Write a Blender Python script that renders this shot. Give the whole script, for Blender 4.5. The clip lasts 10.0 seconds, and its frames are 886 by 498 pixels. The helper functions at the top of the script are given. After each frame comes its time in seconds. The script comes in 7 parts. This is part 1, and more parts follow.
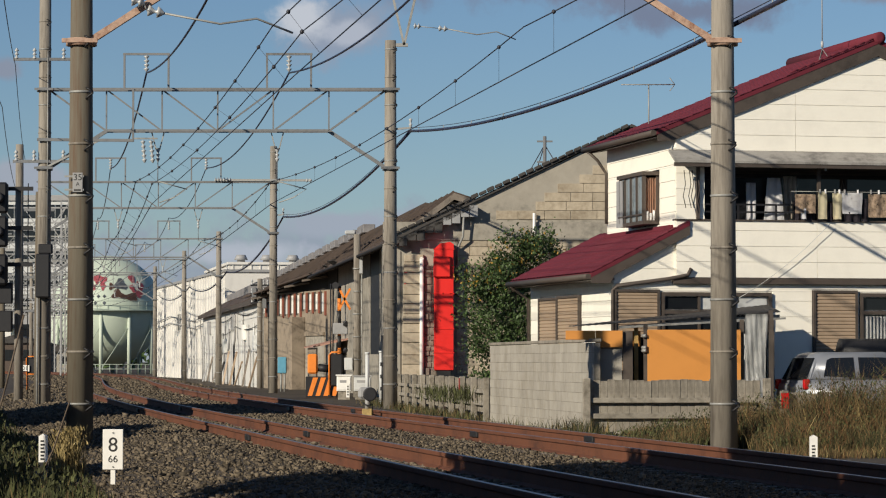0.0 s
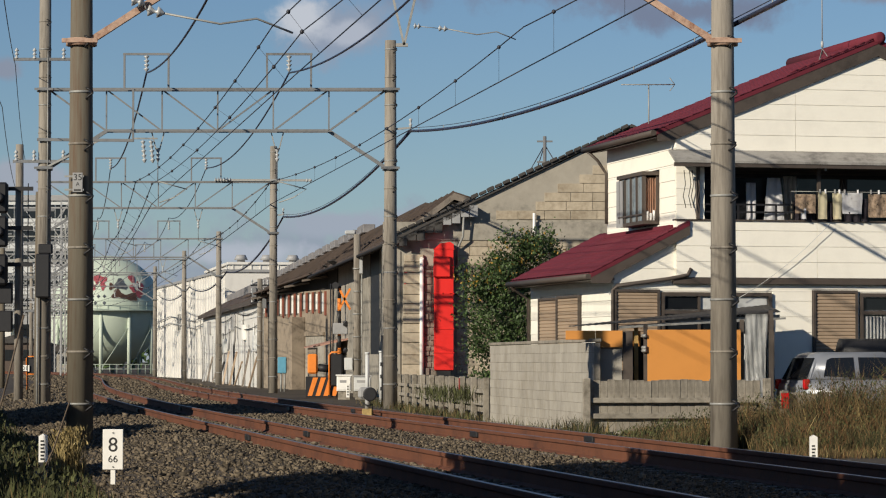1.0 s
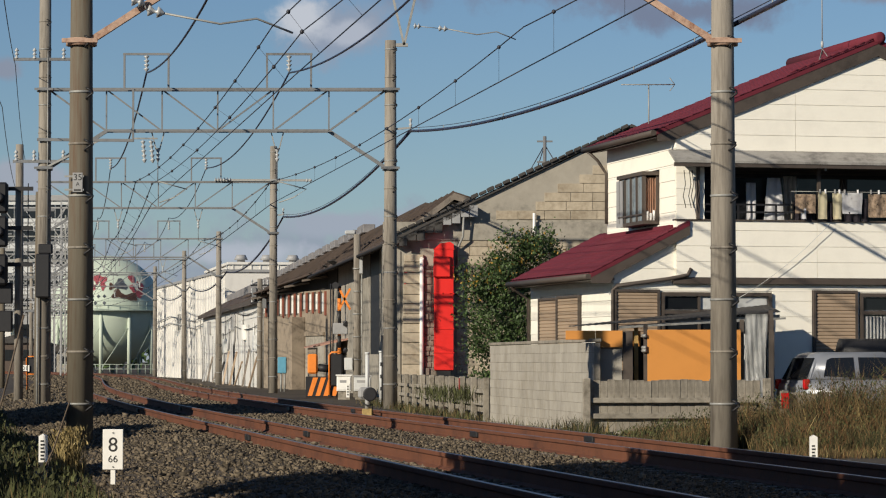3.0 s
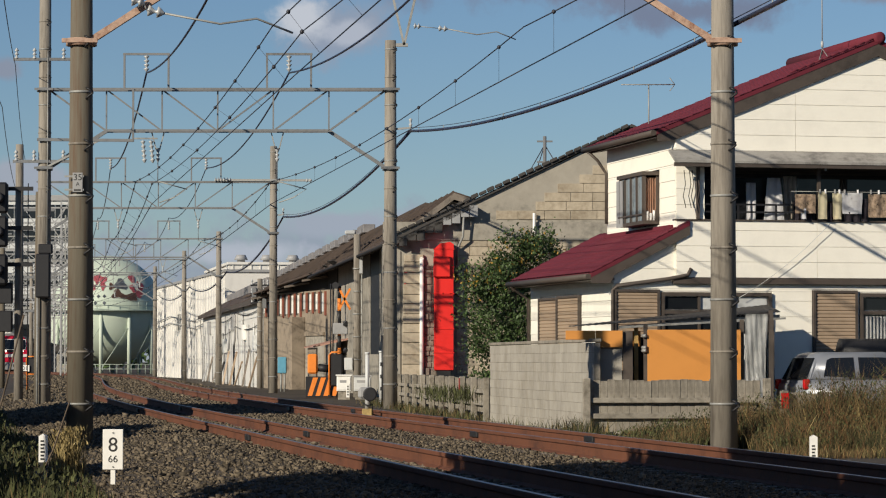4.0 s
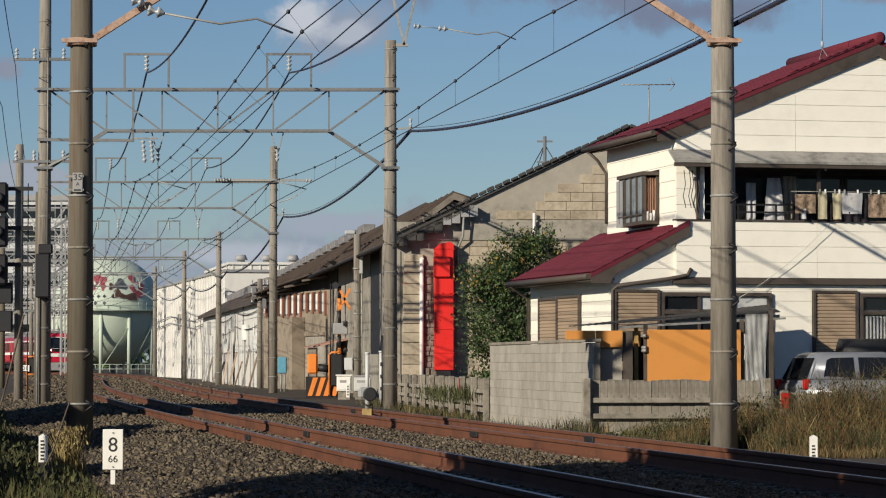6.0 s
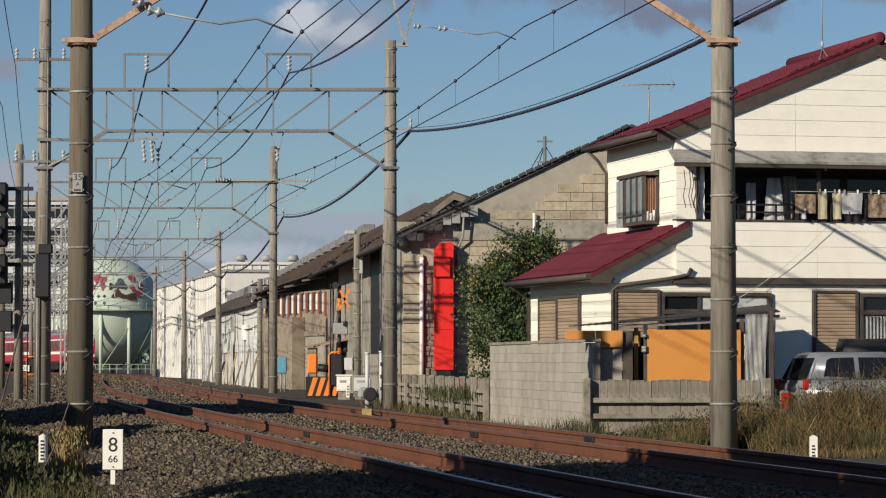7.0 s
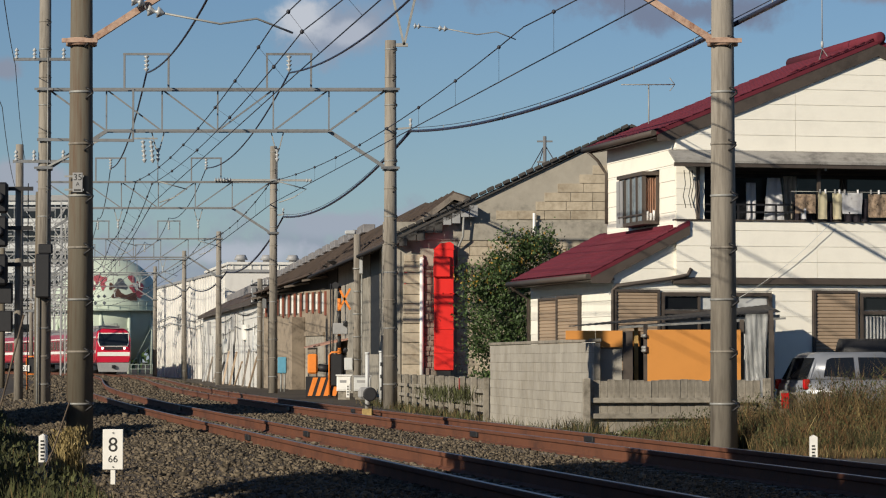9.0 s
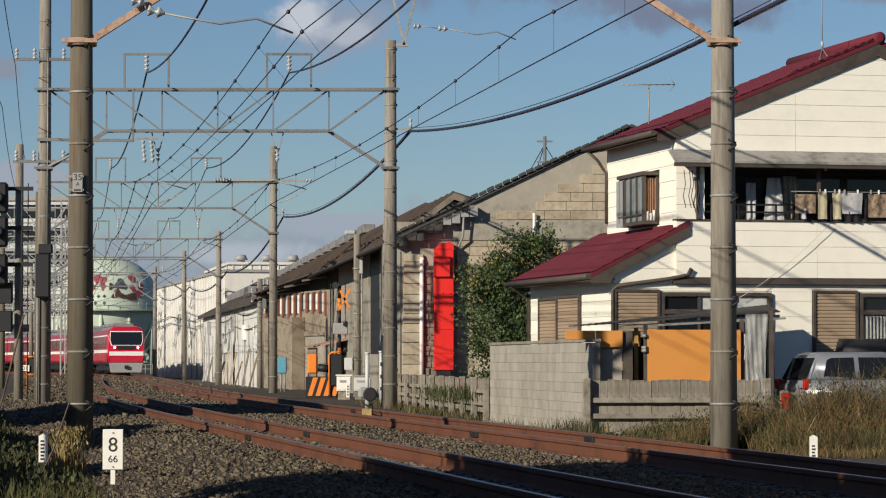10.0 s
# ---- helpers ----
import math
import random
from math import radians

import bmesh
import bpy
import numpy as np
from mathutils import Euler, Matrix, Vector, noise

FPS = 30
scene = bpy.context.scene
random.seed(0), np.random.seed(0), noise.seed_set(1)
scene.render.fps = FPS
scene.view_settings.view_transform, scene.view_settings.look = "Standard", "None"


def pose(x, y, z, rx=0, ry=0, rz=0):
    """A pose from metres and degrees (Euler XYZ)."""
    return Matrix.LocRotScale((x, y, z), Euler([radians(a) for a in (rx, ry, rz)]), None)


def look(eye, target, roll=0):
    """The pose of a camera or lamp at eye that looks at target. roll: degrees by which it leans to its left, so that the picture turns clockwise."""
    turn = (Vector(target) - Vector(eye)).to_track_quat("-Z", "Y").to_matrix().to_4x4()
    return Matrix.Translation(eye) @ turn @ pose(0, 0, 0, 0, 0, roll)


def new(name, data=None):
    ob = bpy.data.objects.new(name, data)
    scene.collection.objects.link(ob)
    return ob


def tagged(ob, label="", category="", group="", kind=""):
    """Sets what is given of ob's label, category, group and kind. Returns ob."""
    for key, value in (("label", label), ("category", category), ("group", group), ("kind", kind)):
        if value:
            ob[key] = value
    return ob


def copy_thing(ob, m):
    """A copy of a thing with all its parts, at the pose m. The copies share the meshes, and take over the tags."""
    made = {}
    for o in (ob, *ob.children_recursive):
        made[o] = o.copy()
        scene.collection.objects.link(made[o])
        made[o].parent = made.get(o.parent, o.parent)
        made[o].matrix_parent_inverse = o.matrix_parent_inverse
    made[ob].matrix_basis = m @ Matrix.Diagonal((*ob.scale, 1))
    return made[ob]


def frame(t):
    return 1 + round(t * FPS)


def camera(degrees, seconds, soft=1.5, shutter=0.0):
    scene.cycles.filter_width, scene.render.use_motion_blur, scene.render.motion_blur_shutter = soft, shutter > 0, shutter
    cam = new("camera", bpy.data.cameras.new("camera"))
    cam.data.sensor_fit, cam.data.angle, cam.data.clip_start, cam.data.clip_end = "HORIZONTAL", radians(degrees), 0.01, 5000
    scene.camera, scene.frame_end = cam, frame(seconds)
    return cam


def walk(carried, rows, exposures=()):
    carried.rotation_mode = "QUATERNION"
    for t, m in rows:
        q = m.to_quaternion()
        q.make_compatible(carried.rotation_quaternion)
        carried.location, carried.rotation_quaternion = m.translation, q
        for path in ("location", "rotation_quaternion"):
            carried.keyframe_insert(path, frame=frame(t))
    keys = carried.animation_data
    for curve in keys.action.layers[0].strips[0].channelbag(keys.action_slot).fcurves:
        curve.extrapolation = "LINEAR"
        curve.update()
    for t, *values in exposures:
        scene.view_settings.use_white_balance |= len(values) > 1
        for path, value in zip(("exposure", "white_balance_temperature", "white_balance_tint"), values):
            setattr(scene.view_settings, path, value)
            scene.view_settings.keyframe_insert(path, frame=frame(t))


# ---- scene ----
# ---------------------------------------------------------------- camera
cam = camera(17.15, 10.0, soft=1.15)
EYE = (0.0, 0.0, 1.45)
AIM = (0.0, 100.0, 5.277)
walk(cam, [(0, look(EYE, AIM)), (10, look(EYE, AIM))], exposures=[(0, 0.06), (10, 0.06)])

# ---------------------------------------------------------------- light
SUN_SIDE, SUN_UP = 43.0, 22.0      # degrees to the left of straight behind, and above the ground
to_sun = Vector((-math.sin(radians(SUN_SIDE)) * math.cos(radians(SUN_UP)),
                 -math.cos(radians(SUN_SIDE)) * math.cos(radians(SUN_UP)), math.sin(radians(SUN_UP))))
lamp = bpy.data.lights.new("sun", "SUN")
lamp.energy, lamp.angle, lamp.color = 5.0, radians(0.5), (1.0, 0.90, 0.735)
sun = new("sun", lamp)
sun.matrix_world = look((0, 0, 60), Vector((0, 0, 60)) - to_sun)


def make_world():
    w = bpy.data.worlds.new("sky")
    scene.world = w
    w.use_nodes = True
    nt = w.node_tree
    nt.nodes.clear()
    N, L = nt.nodes.new, nt.links.new
    out, bg, sky = N("ShaderNodeOutputWorld"), N("ShaderNodeBackground"), N("ShaderNodeTexSky")
    sky.sky_type, sky.sun_disc = "NISHITA", False
    sky.sun_elevation = radians(SUN_UP)
    sky.sun_rotation = math.atan2(to_sun.x, to_sun.y)
    sky.air_density, sky.dust_density, sky.ozone_density = 1.0, 0.1, 4.0
    bg.inputs["Strength"].default_value = SKY_POWER
    tint = N("ShaderNodeMix")
    tint.data_type, tint.blend_type = "RGBA", "MULTIPLY"
    tint.inputs[0].default_value = 1.0
    tint.inputs[7].default_value = SKY_TINT
    L(sky.outputs["Color"], tint.inputs[6])
    col = tint.outputs[2]
    tc = N("ShaderNodeTexCoord")
    nz = N("ShaderNodeTexNoise")
    nz.inputs["Scale"].default_value, nz.inputs["Detail"].default_value = 42.0, 8.0
    nz.inputs["Roughness"].default_value = 0.62
    L(tc.outputs["Generated"], nz.inputs["Vector"])
    # drifting cumulus: place across and up, half width and height, colour
    for cx, cz, hw, hh, tone in CLOUDS:
        mp, ln, ad, rp, mx = (N("ShaderNodeMapping"), N("ShaderNodeVectorMath"), N("ShaderNodeMath"), N("ShaderNodeMapRange"), N("ShaderNodeMix"))
        mp.vector_type = "POINT"
        mp.inputs["Location"].default_value = (-cx / hw, 0, -cz / hh)
        mp.inputs["Scale"].default_value = (1 / hw, 0, 1 / hh)
        L(tc.outputs["Generated"], mp.inputs["Vector"])
        ln.operation = "LENGTH"
        L(mp.outputs["Vector"], ln.inputs[0])
        ad.operation = "MULTIPLY_ADD"
        ad.inputs[1].default_value = 2.2
        L(nz.outputs["Fac"], ad.inputs[0])
        neg = N("ShaderNodeMath")
        neg.operation = "MULTIPLY"
        neg.inputs[1].default_value = -1.0
        L(ln.outputs["Value"], neg.inputs[0])
        L(neg.outputs[0], ad.inputs[2])
        rp.inputs["From Min"].default_value, rp.inputs["From Max"].default_value = 0.12, 0.75
        rp.interpolation_type = "SMOOTHSTEP"
        L(ad.outputs[0], rp.inputs["Value"])
        mx.data_type = "RGBA"
        mx.inputs[7].default_value = tone
        fr = N("ShaderNodeSeparateXYZ")
        gt = N("ShaderNodeMath")
        gt.operation = "GREATER_THAN"
        gt.inputs[1].default_value = 0.0
        mul = N("ShaderNodeMath")
        mul.operation = "MULTIPLY"
        L(tc.outputs["Generated"], fr.inputs[0])
        L(fr.outputs["Y"], gt.inputs[0])
        L(gt.outputs[0], mul.inputs[0])
        L(rp.outputs["Result"], mul.inputs[1])
        L(mul.outputs[0], mx.inputs[0])
        L(col, mx.inputs[6])
        col = mx.outputs[2]
    L(col, bg.inputs["Color"])
    L(bg.outputs["Background"], out.inputs["Surface"])


SKY_POWER, SKY_TINT = 0.066, (0.86, 0.92, 1.03, 1)
CLOUDS = [(-0.09, 0.020, 0.30, 0.034, (4.2, 4.9, 6.0, 1)), (0.045, 0.1275, 0.095, 0.0135, (2.7, 3.3, 4.7, 1)), (0.088, 0.1180, 0.034, 0.0085, (2.6, 3.2, 4.6, 1)), (0.150, 0.1245, 0.030, 0.006, (3.2, 3.7, 4.9, 1)),
          (-0.0360, 0.1130, 0.026, 0.0150, (4.0, 4.8, 6.2, 1)), (-0.0480, 0.1170, 0.0150, 0.0105, (7.6, 8.1, 9.0, 1)), (-0.0320, 0.1120, 0.011, 0.0065, (6.0, 6.6, 7.8, 1)),
          (-0.031, 0.047, 0.034, 0.006, (4.9, 5.6, 6.7, 1)), (-0.070, 0.036, 0.034, 0.006, (6.2, 6.8, 7.8, 1)), (-0.148, 0.098, 0.010, 0.006, (3.6, 4.2, 5.4, 1)), (-0.140, 0.062, 0.03, 0.007, (4.9, 5.5, 6.5, 1))]
make_world()


# ---------------------------------------------------------------- materials
def mat(name, color, rough=0.7, metal=0.0, vary=0.25, grain=6.0, coarse=0.6, bump=0.15, bump_scale=40.0,
        tint=None, rand=0.0, spec=0.4, stretch=(1, 1, 1)):
    """A painted, stony or metal surface: base colour broken at two scales, with fine relief."""
    m = bpy.data.materials.new(name)
    m.use_nodes = True
    nt = m.node_tree
    N, L = nt.nodes.new, nt.links.new
    b = nt.nodes["Principled BSDF"]
    b.inputs["Metallic"].default_value = metal
    b.inputs["Specular IOR Level"].default_value = spec
    tc = N("ShaderNodeTexCoord")
    mp = N("ShaderNodeMapping")
    mp.inputs["Scale"].default_value = stretch
    L(tc.outputs["Object"], mp.inputs["Vector"])
    n1, n2 = N("ShaderNodeTexNoise"), N("ShaderNodeTexNoise")
    n1.inputs["Scale"].default_value, n1.inputs["Detail"].default_value = grain, 6
    n2.inputs["Scale"].default_value, n2.inputs["Detail"].default_value = coarse, 5
    for n in (n1, n2):
        n.inputs["Roughness"].default_value = 0.65
        L(mp.outputs["Vector"], n.inputs["Vector"])
    add = N("ShaderNodeMath")
    add.operation = "MULTIPLY_ADD"
    add.inputs[1].default_value = 0.45
    L(n1.outputs["Fac"], add.inputs[0])
    half = N("ShaderNodeMath")
    half.operation = "MULTIPLY"
    half.inputs[1].default_value = 0.55
    L(n2.outputs["Fac"], half.inputs[0])
    L(half.outputs[0], add.inputs[2])
    rp = N("ShaderNodeValToRGB")
    c = Vector(color)
    t = Vector(tint) if tint else c * (1 - 1.6 * vary)
    hi = c * (1 + 0.5 * vary)
    e = rp.color_ramp.elements
    e[0].position, e[1].position = 0.34, 0.66
    e[0].color = (*[max(0, v) for v in t], 1)
    e[1].color = (*[min(1, v) for v in hi], 1)
    mid = rp.color_ramp.elements.new(0.5)
    mid.color = (*c, 1)
    L(add.outputs[0], rp.inputs["Fac"])
    col = rp.outputs["Color"]
    if name in ("ballast_stone", "dry_grass", "weedy_grass", "russet_weed", "straw", "green_leaf"):
        gi, hv, mv = N("ShaderNodeNewGeometry"), N("ShaderNodeHueSaturation"), N("ShaderNodeMapRange")
        mv.inputs["To Min"].default_value, mv.inputs["To Max"].default_value = 0.35, 1.75
        L(gi.outputs["Random Per Island"], mv.inputs["Value"])
        L(mv.outputs["Result"], hv.inputs["Value"])
        L(col, hv.inputs["Color"])
        col = hv.outputs["Color"]
    if rand:
        oi, hs, mr = N("ShaderNodeObjectInfo"), N("ShaderNodeHueSaturation"), N("ShaderNodeMapRange")
        mr.inputs["To Min"].default_value, mr.inputs["To Max"].default_value = 1 - rand, 1 + rand
        L(oi.outputs["Random"], mr.inputs["Value"])
        L(mr.outputs["Result"], hs.inputs["Value"])
        L(col, hs.inputs["Color"])
        col = hs.outputs["Color"]
    L(col, b.inputs["Base Color"])
    rr = N("ShaderNodeMapRange")
    rr.inputs["To Min"].default_value, rr.inputs["To Max"].default_value = max(0.02, rough - 0.12), min(1, rough + 0.12)
    L(n1.outputs["Fac"], rr.inputs["Value"])
    L(rr.outputs["Result"], b.inputs["Roughness"])
    if bump:
        n3, bp = N("ShaderNodeTexNoise"), N("ShaderNodeBump")
        n3.inputs["Scale"].default_value, n3.inputs["Detail"].default_value = bump_scale, 4
        L(mp.outputs["Vector"], n3.inputs["Vector"])
        bp.inputs["Strength"].default_value, bp.inputs["Distance"].default_value = bump, 0.02
        L(n3.outputs["Fac"], bp.inputs["Height"])
        L(bp.outputs["Normal"], b.inputs["Normal"])
    return m


def glow(name, color, strength):
    m = bpy.data.materials.new(name)
    m.use_nodes = True
    b = m.node_tree.nodes["Principled BSDF"]
    b.inputs["Base Color"].default_value = (*color, 1)
    b.inputs["Emission Color"].default_value = (*color, 1)
    b.inputs["Emission Strength"].default_value = strength
    return m


M_BALLAST = mat("ballast", (0.062, 0.047, 0.031), 0.95, grain=9, coarse=0.5, vary=0.5, bump=0.6, bump_scale=14, tint=(0.035, 0.028, 0.022))
M_EARTH = mat("earth", (0.06, 0.046, 0.031), 0.95, grain=3, coarse=0.15, vary=0.4, bump=0.5, bump_scale=8)
M_STONE_CHIP = mat("ballast_stone", (0.105, 0.083, 0.056), 0.9, grain=25, coarse=3, vary=0.35, bump=0.3)
M_RUST = mat("rusty_rail", (0.125, 0.046, 0.023), 0.8, grain=18, coarse=1.2, vary=0.4, bump=0.25, bump_scale=60, tint=(0.055, 0.022, 0.014))
M_RAILHEAD = mat("worn_steel", (0.42, 0.36, 0.31), 0.42, metal=1.0, vary=0.15, grain=20, bump=0.0)
M_SLEEPER = mat("sleeper", (0.20, 0.17, 0.14), 0.9, grain=14, coarse=2, vary=0.4)
M_POLE = mat("concrete_pole", (0.24, 0.215, 0.18), 0.85, grain=7, coarse=1.4, vary=0.5, stretch=(2.2, 2.2, 0.18), tint=(0.10, 0.085, 0.068))
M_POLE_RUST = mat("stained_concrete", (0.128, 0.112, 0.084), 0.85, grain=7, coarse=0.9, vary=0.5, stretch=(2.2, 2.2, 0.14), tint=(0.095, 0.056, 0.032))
M_GALV = mat("galvanised_steel", (0.30, 0.30, 0.285), 0.6, metal=0.3, vary=0.3, grain=12, bump=0.05)
M_BEAM = mat("grey_painted_steel", (0.17, 0.175, 0.18), 0.6, metal=0.2, vary=0.3, grain=9, bump=0.05)
M_RUSTBEAM = mat("peeling_rusty_steel", (0.37, 0.25, 0.185), 0.8, grain=14, coarse=4, vary=0.7, tint=(0.17, 0.055, 0.028))
M_WIRE = mat("dark_wire", (0.035, 0.035, 0.045), 0.5, vary=0.1, bump=0)
M_CABLE = mat("blue_black_cable", (0.02, 0.022, 0.05), 0.4, vary=0.1, bump=0)
M_PORC = mat("white_porcelain", (0.42, 0.43, 0.43), 0.25, vary=0.05, bump=0)
M_BLACK = mat("black_paint", (0.015, 0.015, 0.017), 0.55, vary=0.2, bump=0.05)
M_SIDING = mat("cream_siding", (0.88, 0.845, 0.745), 0.55, vary=0.05, grain=3, coarse=0.5, bump=0.08, bump_scale=25)
M_ROOFRED = mat("maroon_roof", (0.125, 0.014, 0.026), 0.85, vary=0.2, grain=4, coarse=0.7, bump=0.1)
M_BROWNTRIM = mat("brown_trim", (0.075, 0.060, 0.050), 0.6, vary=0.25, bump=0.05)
M_SHUTTER = mat("tan_shutter", (0.36, 0.27, 0.19), 0.5, vary=0.12, grain=4, bump=0.03)
# near-black that stands in for shade under eaves and inside openings
M_DARKSHADE = mat("interior_and_eave_shade", (0.03, 0.027, 0.025), 0.9, vary=0.2, bump=0)
M_BLOCK = mat("concrete_block", (0.335, 0.312, 0.268), 0.9, vary=0.28, grain=5, coarse=0.9, rand=0.07, bump=0.3, stretch=(1, 1, 0.5), tint=(0.26, 0.235, 0.19))
M_FENCE = mat("weathered_concrete", (0.25, 0.225, 0.185), 0.9, vary=0.45, grain=6, coarse=1.5, rand=0.12, bump=0.3, tint=(0.13, 0.115, 0.09))
M_OYA = mat("tuff_stone", (0.37, 0.315, 0.235), 0.95, vary=0.55, grain=7, coarse=1.0, rand=0.12, bump=0.5, bump_scale=25, tint=(0.25, 0.20, 0.14))
M_PLASTER = mat("grey_plaster", (0.30, 0.275, 0.23), 0.9, vary=0.4, grain=2.5, coarse=0.35, bump=0.2)
M_EARTHWALL = mat("mud_plaster", (0.25, 0.205, 0.155), 0.95, vary=0.45, grain=2.5, coarse=0.5, bump=0.3)
M_BROWNROOF = mat("brown_metal_roof", (0.078, 0.057, 0.045), 0.75, vary=0.3, grain=2.5, coarse=0.3, bump=0.1)
M_DARKROOF = mat("dark_sheet_roof", (0.05, 0.046, 0.043), 0.75, vary=0.4, grain=3, coarse=0.5, bump=0.2)
M_WHITEWALL = mat("white_sheet_wall", (0.66, 0.645, 0.605), 0.6, vary=0.10, grain=1.5, coarse=0.2, bump=0.05, stretch=(1, 1, 0.4))
M_DUCT = mat("red_duct", (0.72, 0.022, 0.016), 0.45, vary=0.06, grain=2, bump=0.03)
M_ORANGE = mat("orange_panel", (0.56, 0.235, 0.05), 0.6, vary=0.08, grain=2, bump=0.03)
M_SAFETY = mat("orange_paint", (0.75, 0.22, 0.03), 0.5, vary=0.1, bump=0.03)
M_TANK = mat("pale_green_tank", (0.50, 0.57, 0.47), 0.5, vary=0.06, grain=0.6, coarse=0.12, bump=0.02)
M_STEELGREEN = mat("pale_green_steel", (0.33, 0.39, 0.33), 0.55, vary=0.15, bump=0.03)
M_WHITE = mat("white_paint", (0.78, 0.77, 0.73), 0.5, vary=0.08, grain=5, bump=0.03)
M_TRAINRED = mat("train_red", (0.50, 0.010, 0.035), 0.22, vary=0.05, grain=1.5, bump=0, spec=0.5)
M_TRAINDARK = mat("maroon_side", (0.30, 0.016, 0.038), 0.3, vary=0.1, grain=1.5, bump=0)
M_TRAINSKIRT = mat("lower_red", (0.46, 0.014, 0.03), 0.3, vary=0.06, grain=1.5, bump=0)
M_GREY = mat("grey_paint", (0.30, 0.30, 0.30), 0.55, vary=0.12, bump=0.03)
M_ROOFGREY = mat("train_roof", (0.22, 0.21, 0.21), 0.6, vary=0.25, grain=3, bump=0.05)
M_GLASS_DARK = mat("dark_glass", (0.012, 0.014, 0.017), 0.06, vary=0.1, bump=0, spec=0.45)
M_SILVER = mat("silver_blue_paint", (0.21, 0.225, 0.255), 0.35, metal=0.2, vary=0.06, grain=2, bump=0, spec=0.6)
M_TYRE = mat("tyre", (0.02, 0.02, 0.02), 0.8, vary=0.2, bump=0.1)
M_TAIL = mat("red_lens", (0.45, 0.01, 0.012), 0.2, vary=0.05, bump=0)
M_CLOTH = mat("white_cloth", (0.80, 0.80, 0.82), 0.9, vary=0.06, bump=0.1)
M_CURTAIN = mat("curtain", (0.55, 0.50, 0.42), 0.9, vary=0.15, bump=0.1)
M_PEACH = mat("peach_curtain", (0.62, 0.36, 0.24), 0.9, vary=0.15, bump=0.1)
M_TARP = mat("grey_tarp", (0.54, 0.55, 0.54), 0.5, vary=0.15, grain=4, bump=0.2)
M_LEAF = mat("green_leaf", (0.045, 0.075, 0.022), 0.55, vary=0.5, grain=3, coarse=1.0, bump=0, spec=0.35)
M_LEAF_Y = mat("orange_leaf", (0.34, 0.20, 0.03), 0.6, vary=0.4, bump=0)
M_CANOPY = mat("weathered_grey_sheet", (0.30, 0.285, 0.26), 0.85, vary=0.4, grain=5, coarse=1.2, bump=0.2)
M_NETGLASS = mat("curtained_glass", (0.20, 0.23, 0.25), 0.12, vary=0.35, grain=9, coarse=2.5, bump=0, spec=0.6)
M_WINDOWRED = mat("tinted_train_glass", (0.07, 0.012, 0.018), 0.15, vary=0.1, bump=0, spec=0.6)
M_BARK = mat("bark", (0.12, 0.09, 0.065), 0.9, vary=0.4, bump=0.4)
M_DRYGRASS = mat("dry_grass", (0.115, 0.082, 0.034), 0.9, vary=0.6, grain=4, coarse=1.4, bump=0, tint=(0.035, 0.03, 0.012))
M_REDGRASS = mat("russet_weed", (0.125, 0.062, 0.026), 0.85, vary=0.4, grain=2, coarse=0.9, bump=0)
M_GREENGRASS = mat("weedy_grass", (0.048, 0.053, 0.018), 0.85, vary=0.5, grain=2, coarse=0.9, bump=0)
M_STRAW = mat("straw", (0.26, 0.2, 0.085), 0.85, vary=0.3, bump=0)
M_BLUE = mat("blue_cabinet", (0.10, 0.30, 0.42), 0.5, vary=0.1, bump=0.03)
M_LIGHT = glow("headlight_lens", (1.0, 0.93, 0.75), 4.0)


# ---------------------------------------------------------------- mesh helpers
def part(name, bm, material, parent=None, label="", smooth=False):
    me = bpy.data.meshes.new(name)
    bmesh.ops.recalc_face_normals(bm, faces=bm.faces)
    bm.to_mesh(me)
    bm.free()
    for m in (material if isinstance(material, (list, tuple)) else [material]):
        me.materials.append(m)
    if smooth:
        for p in me.polygons:
            p.use_smooth = True
    ob = new(name, me)
    if parent:
        ob.parent = parent
    if label:
        ob["label"] = label
    return ob


def thing(name, m, label, category, group="", kind=""):
    ob = new(name)
    ob.empty_display_size = 0.2
    ob.matrix_world = m
    return tagged(ob, label, category, group, kind)


def box(bm, x0, x1, y0, y1, z0, z1, bev=0.0, m=None, mi=0):
    vs = [bm.verts.new(v) for v in ((x0, y0, z0), (x1, y0, z0), (x1, y1, z0), (x0, y1, z0),
                                    (x0, y0, z1), (x1, y0, z1), (x1, y1, z1), (x0, y1, z1))]
    if m is not None:
        for v in vs:
            v.co = m @ v.co
    fs = [bm.faces.new([vs[i] for i in f]) for f in
          ((0, 3, 2, 1), (4, 5, 6, 7), (0, 1, 5, 4), (1, 2, 6, 5), (2, 3, 7, 6), (3, 0, 4, 7))]
    for f in fs:
        f.material_index = mi
    if bev:
        bmesh.ops.bevel(bm, geom=list({e for f in fs for e in f.edges}), offset=bev, segments=1, affect="EDGES")
    return bm


def B(*a, **k):
    return box(bmesh.new(), *a, **k)


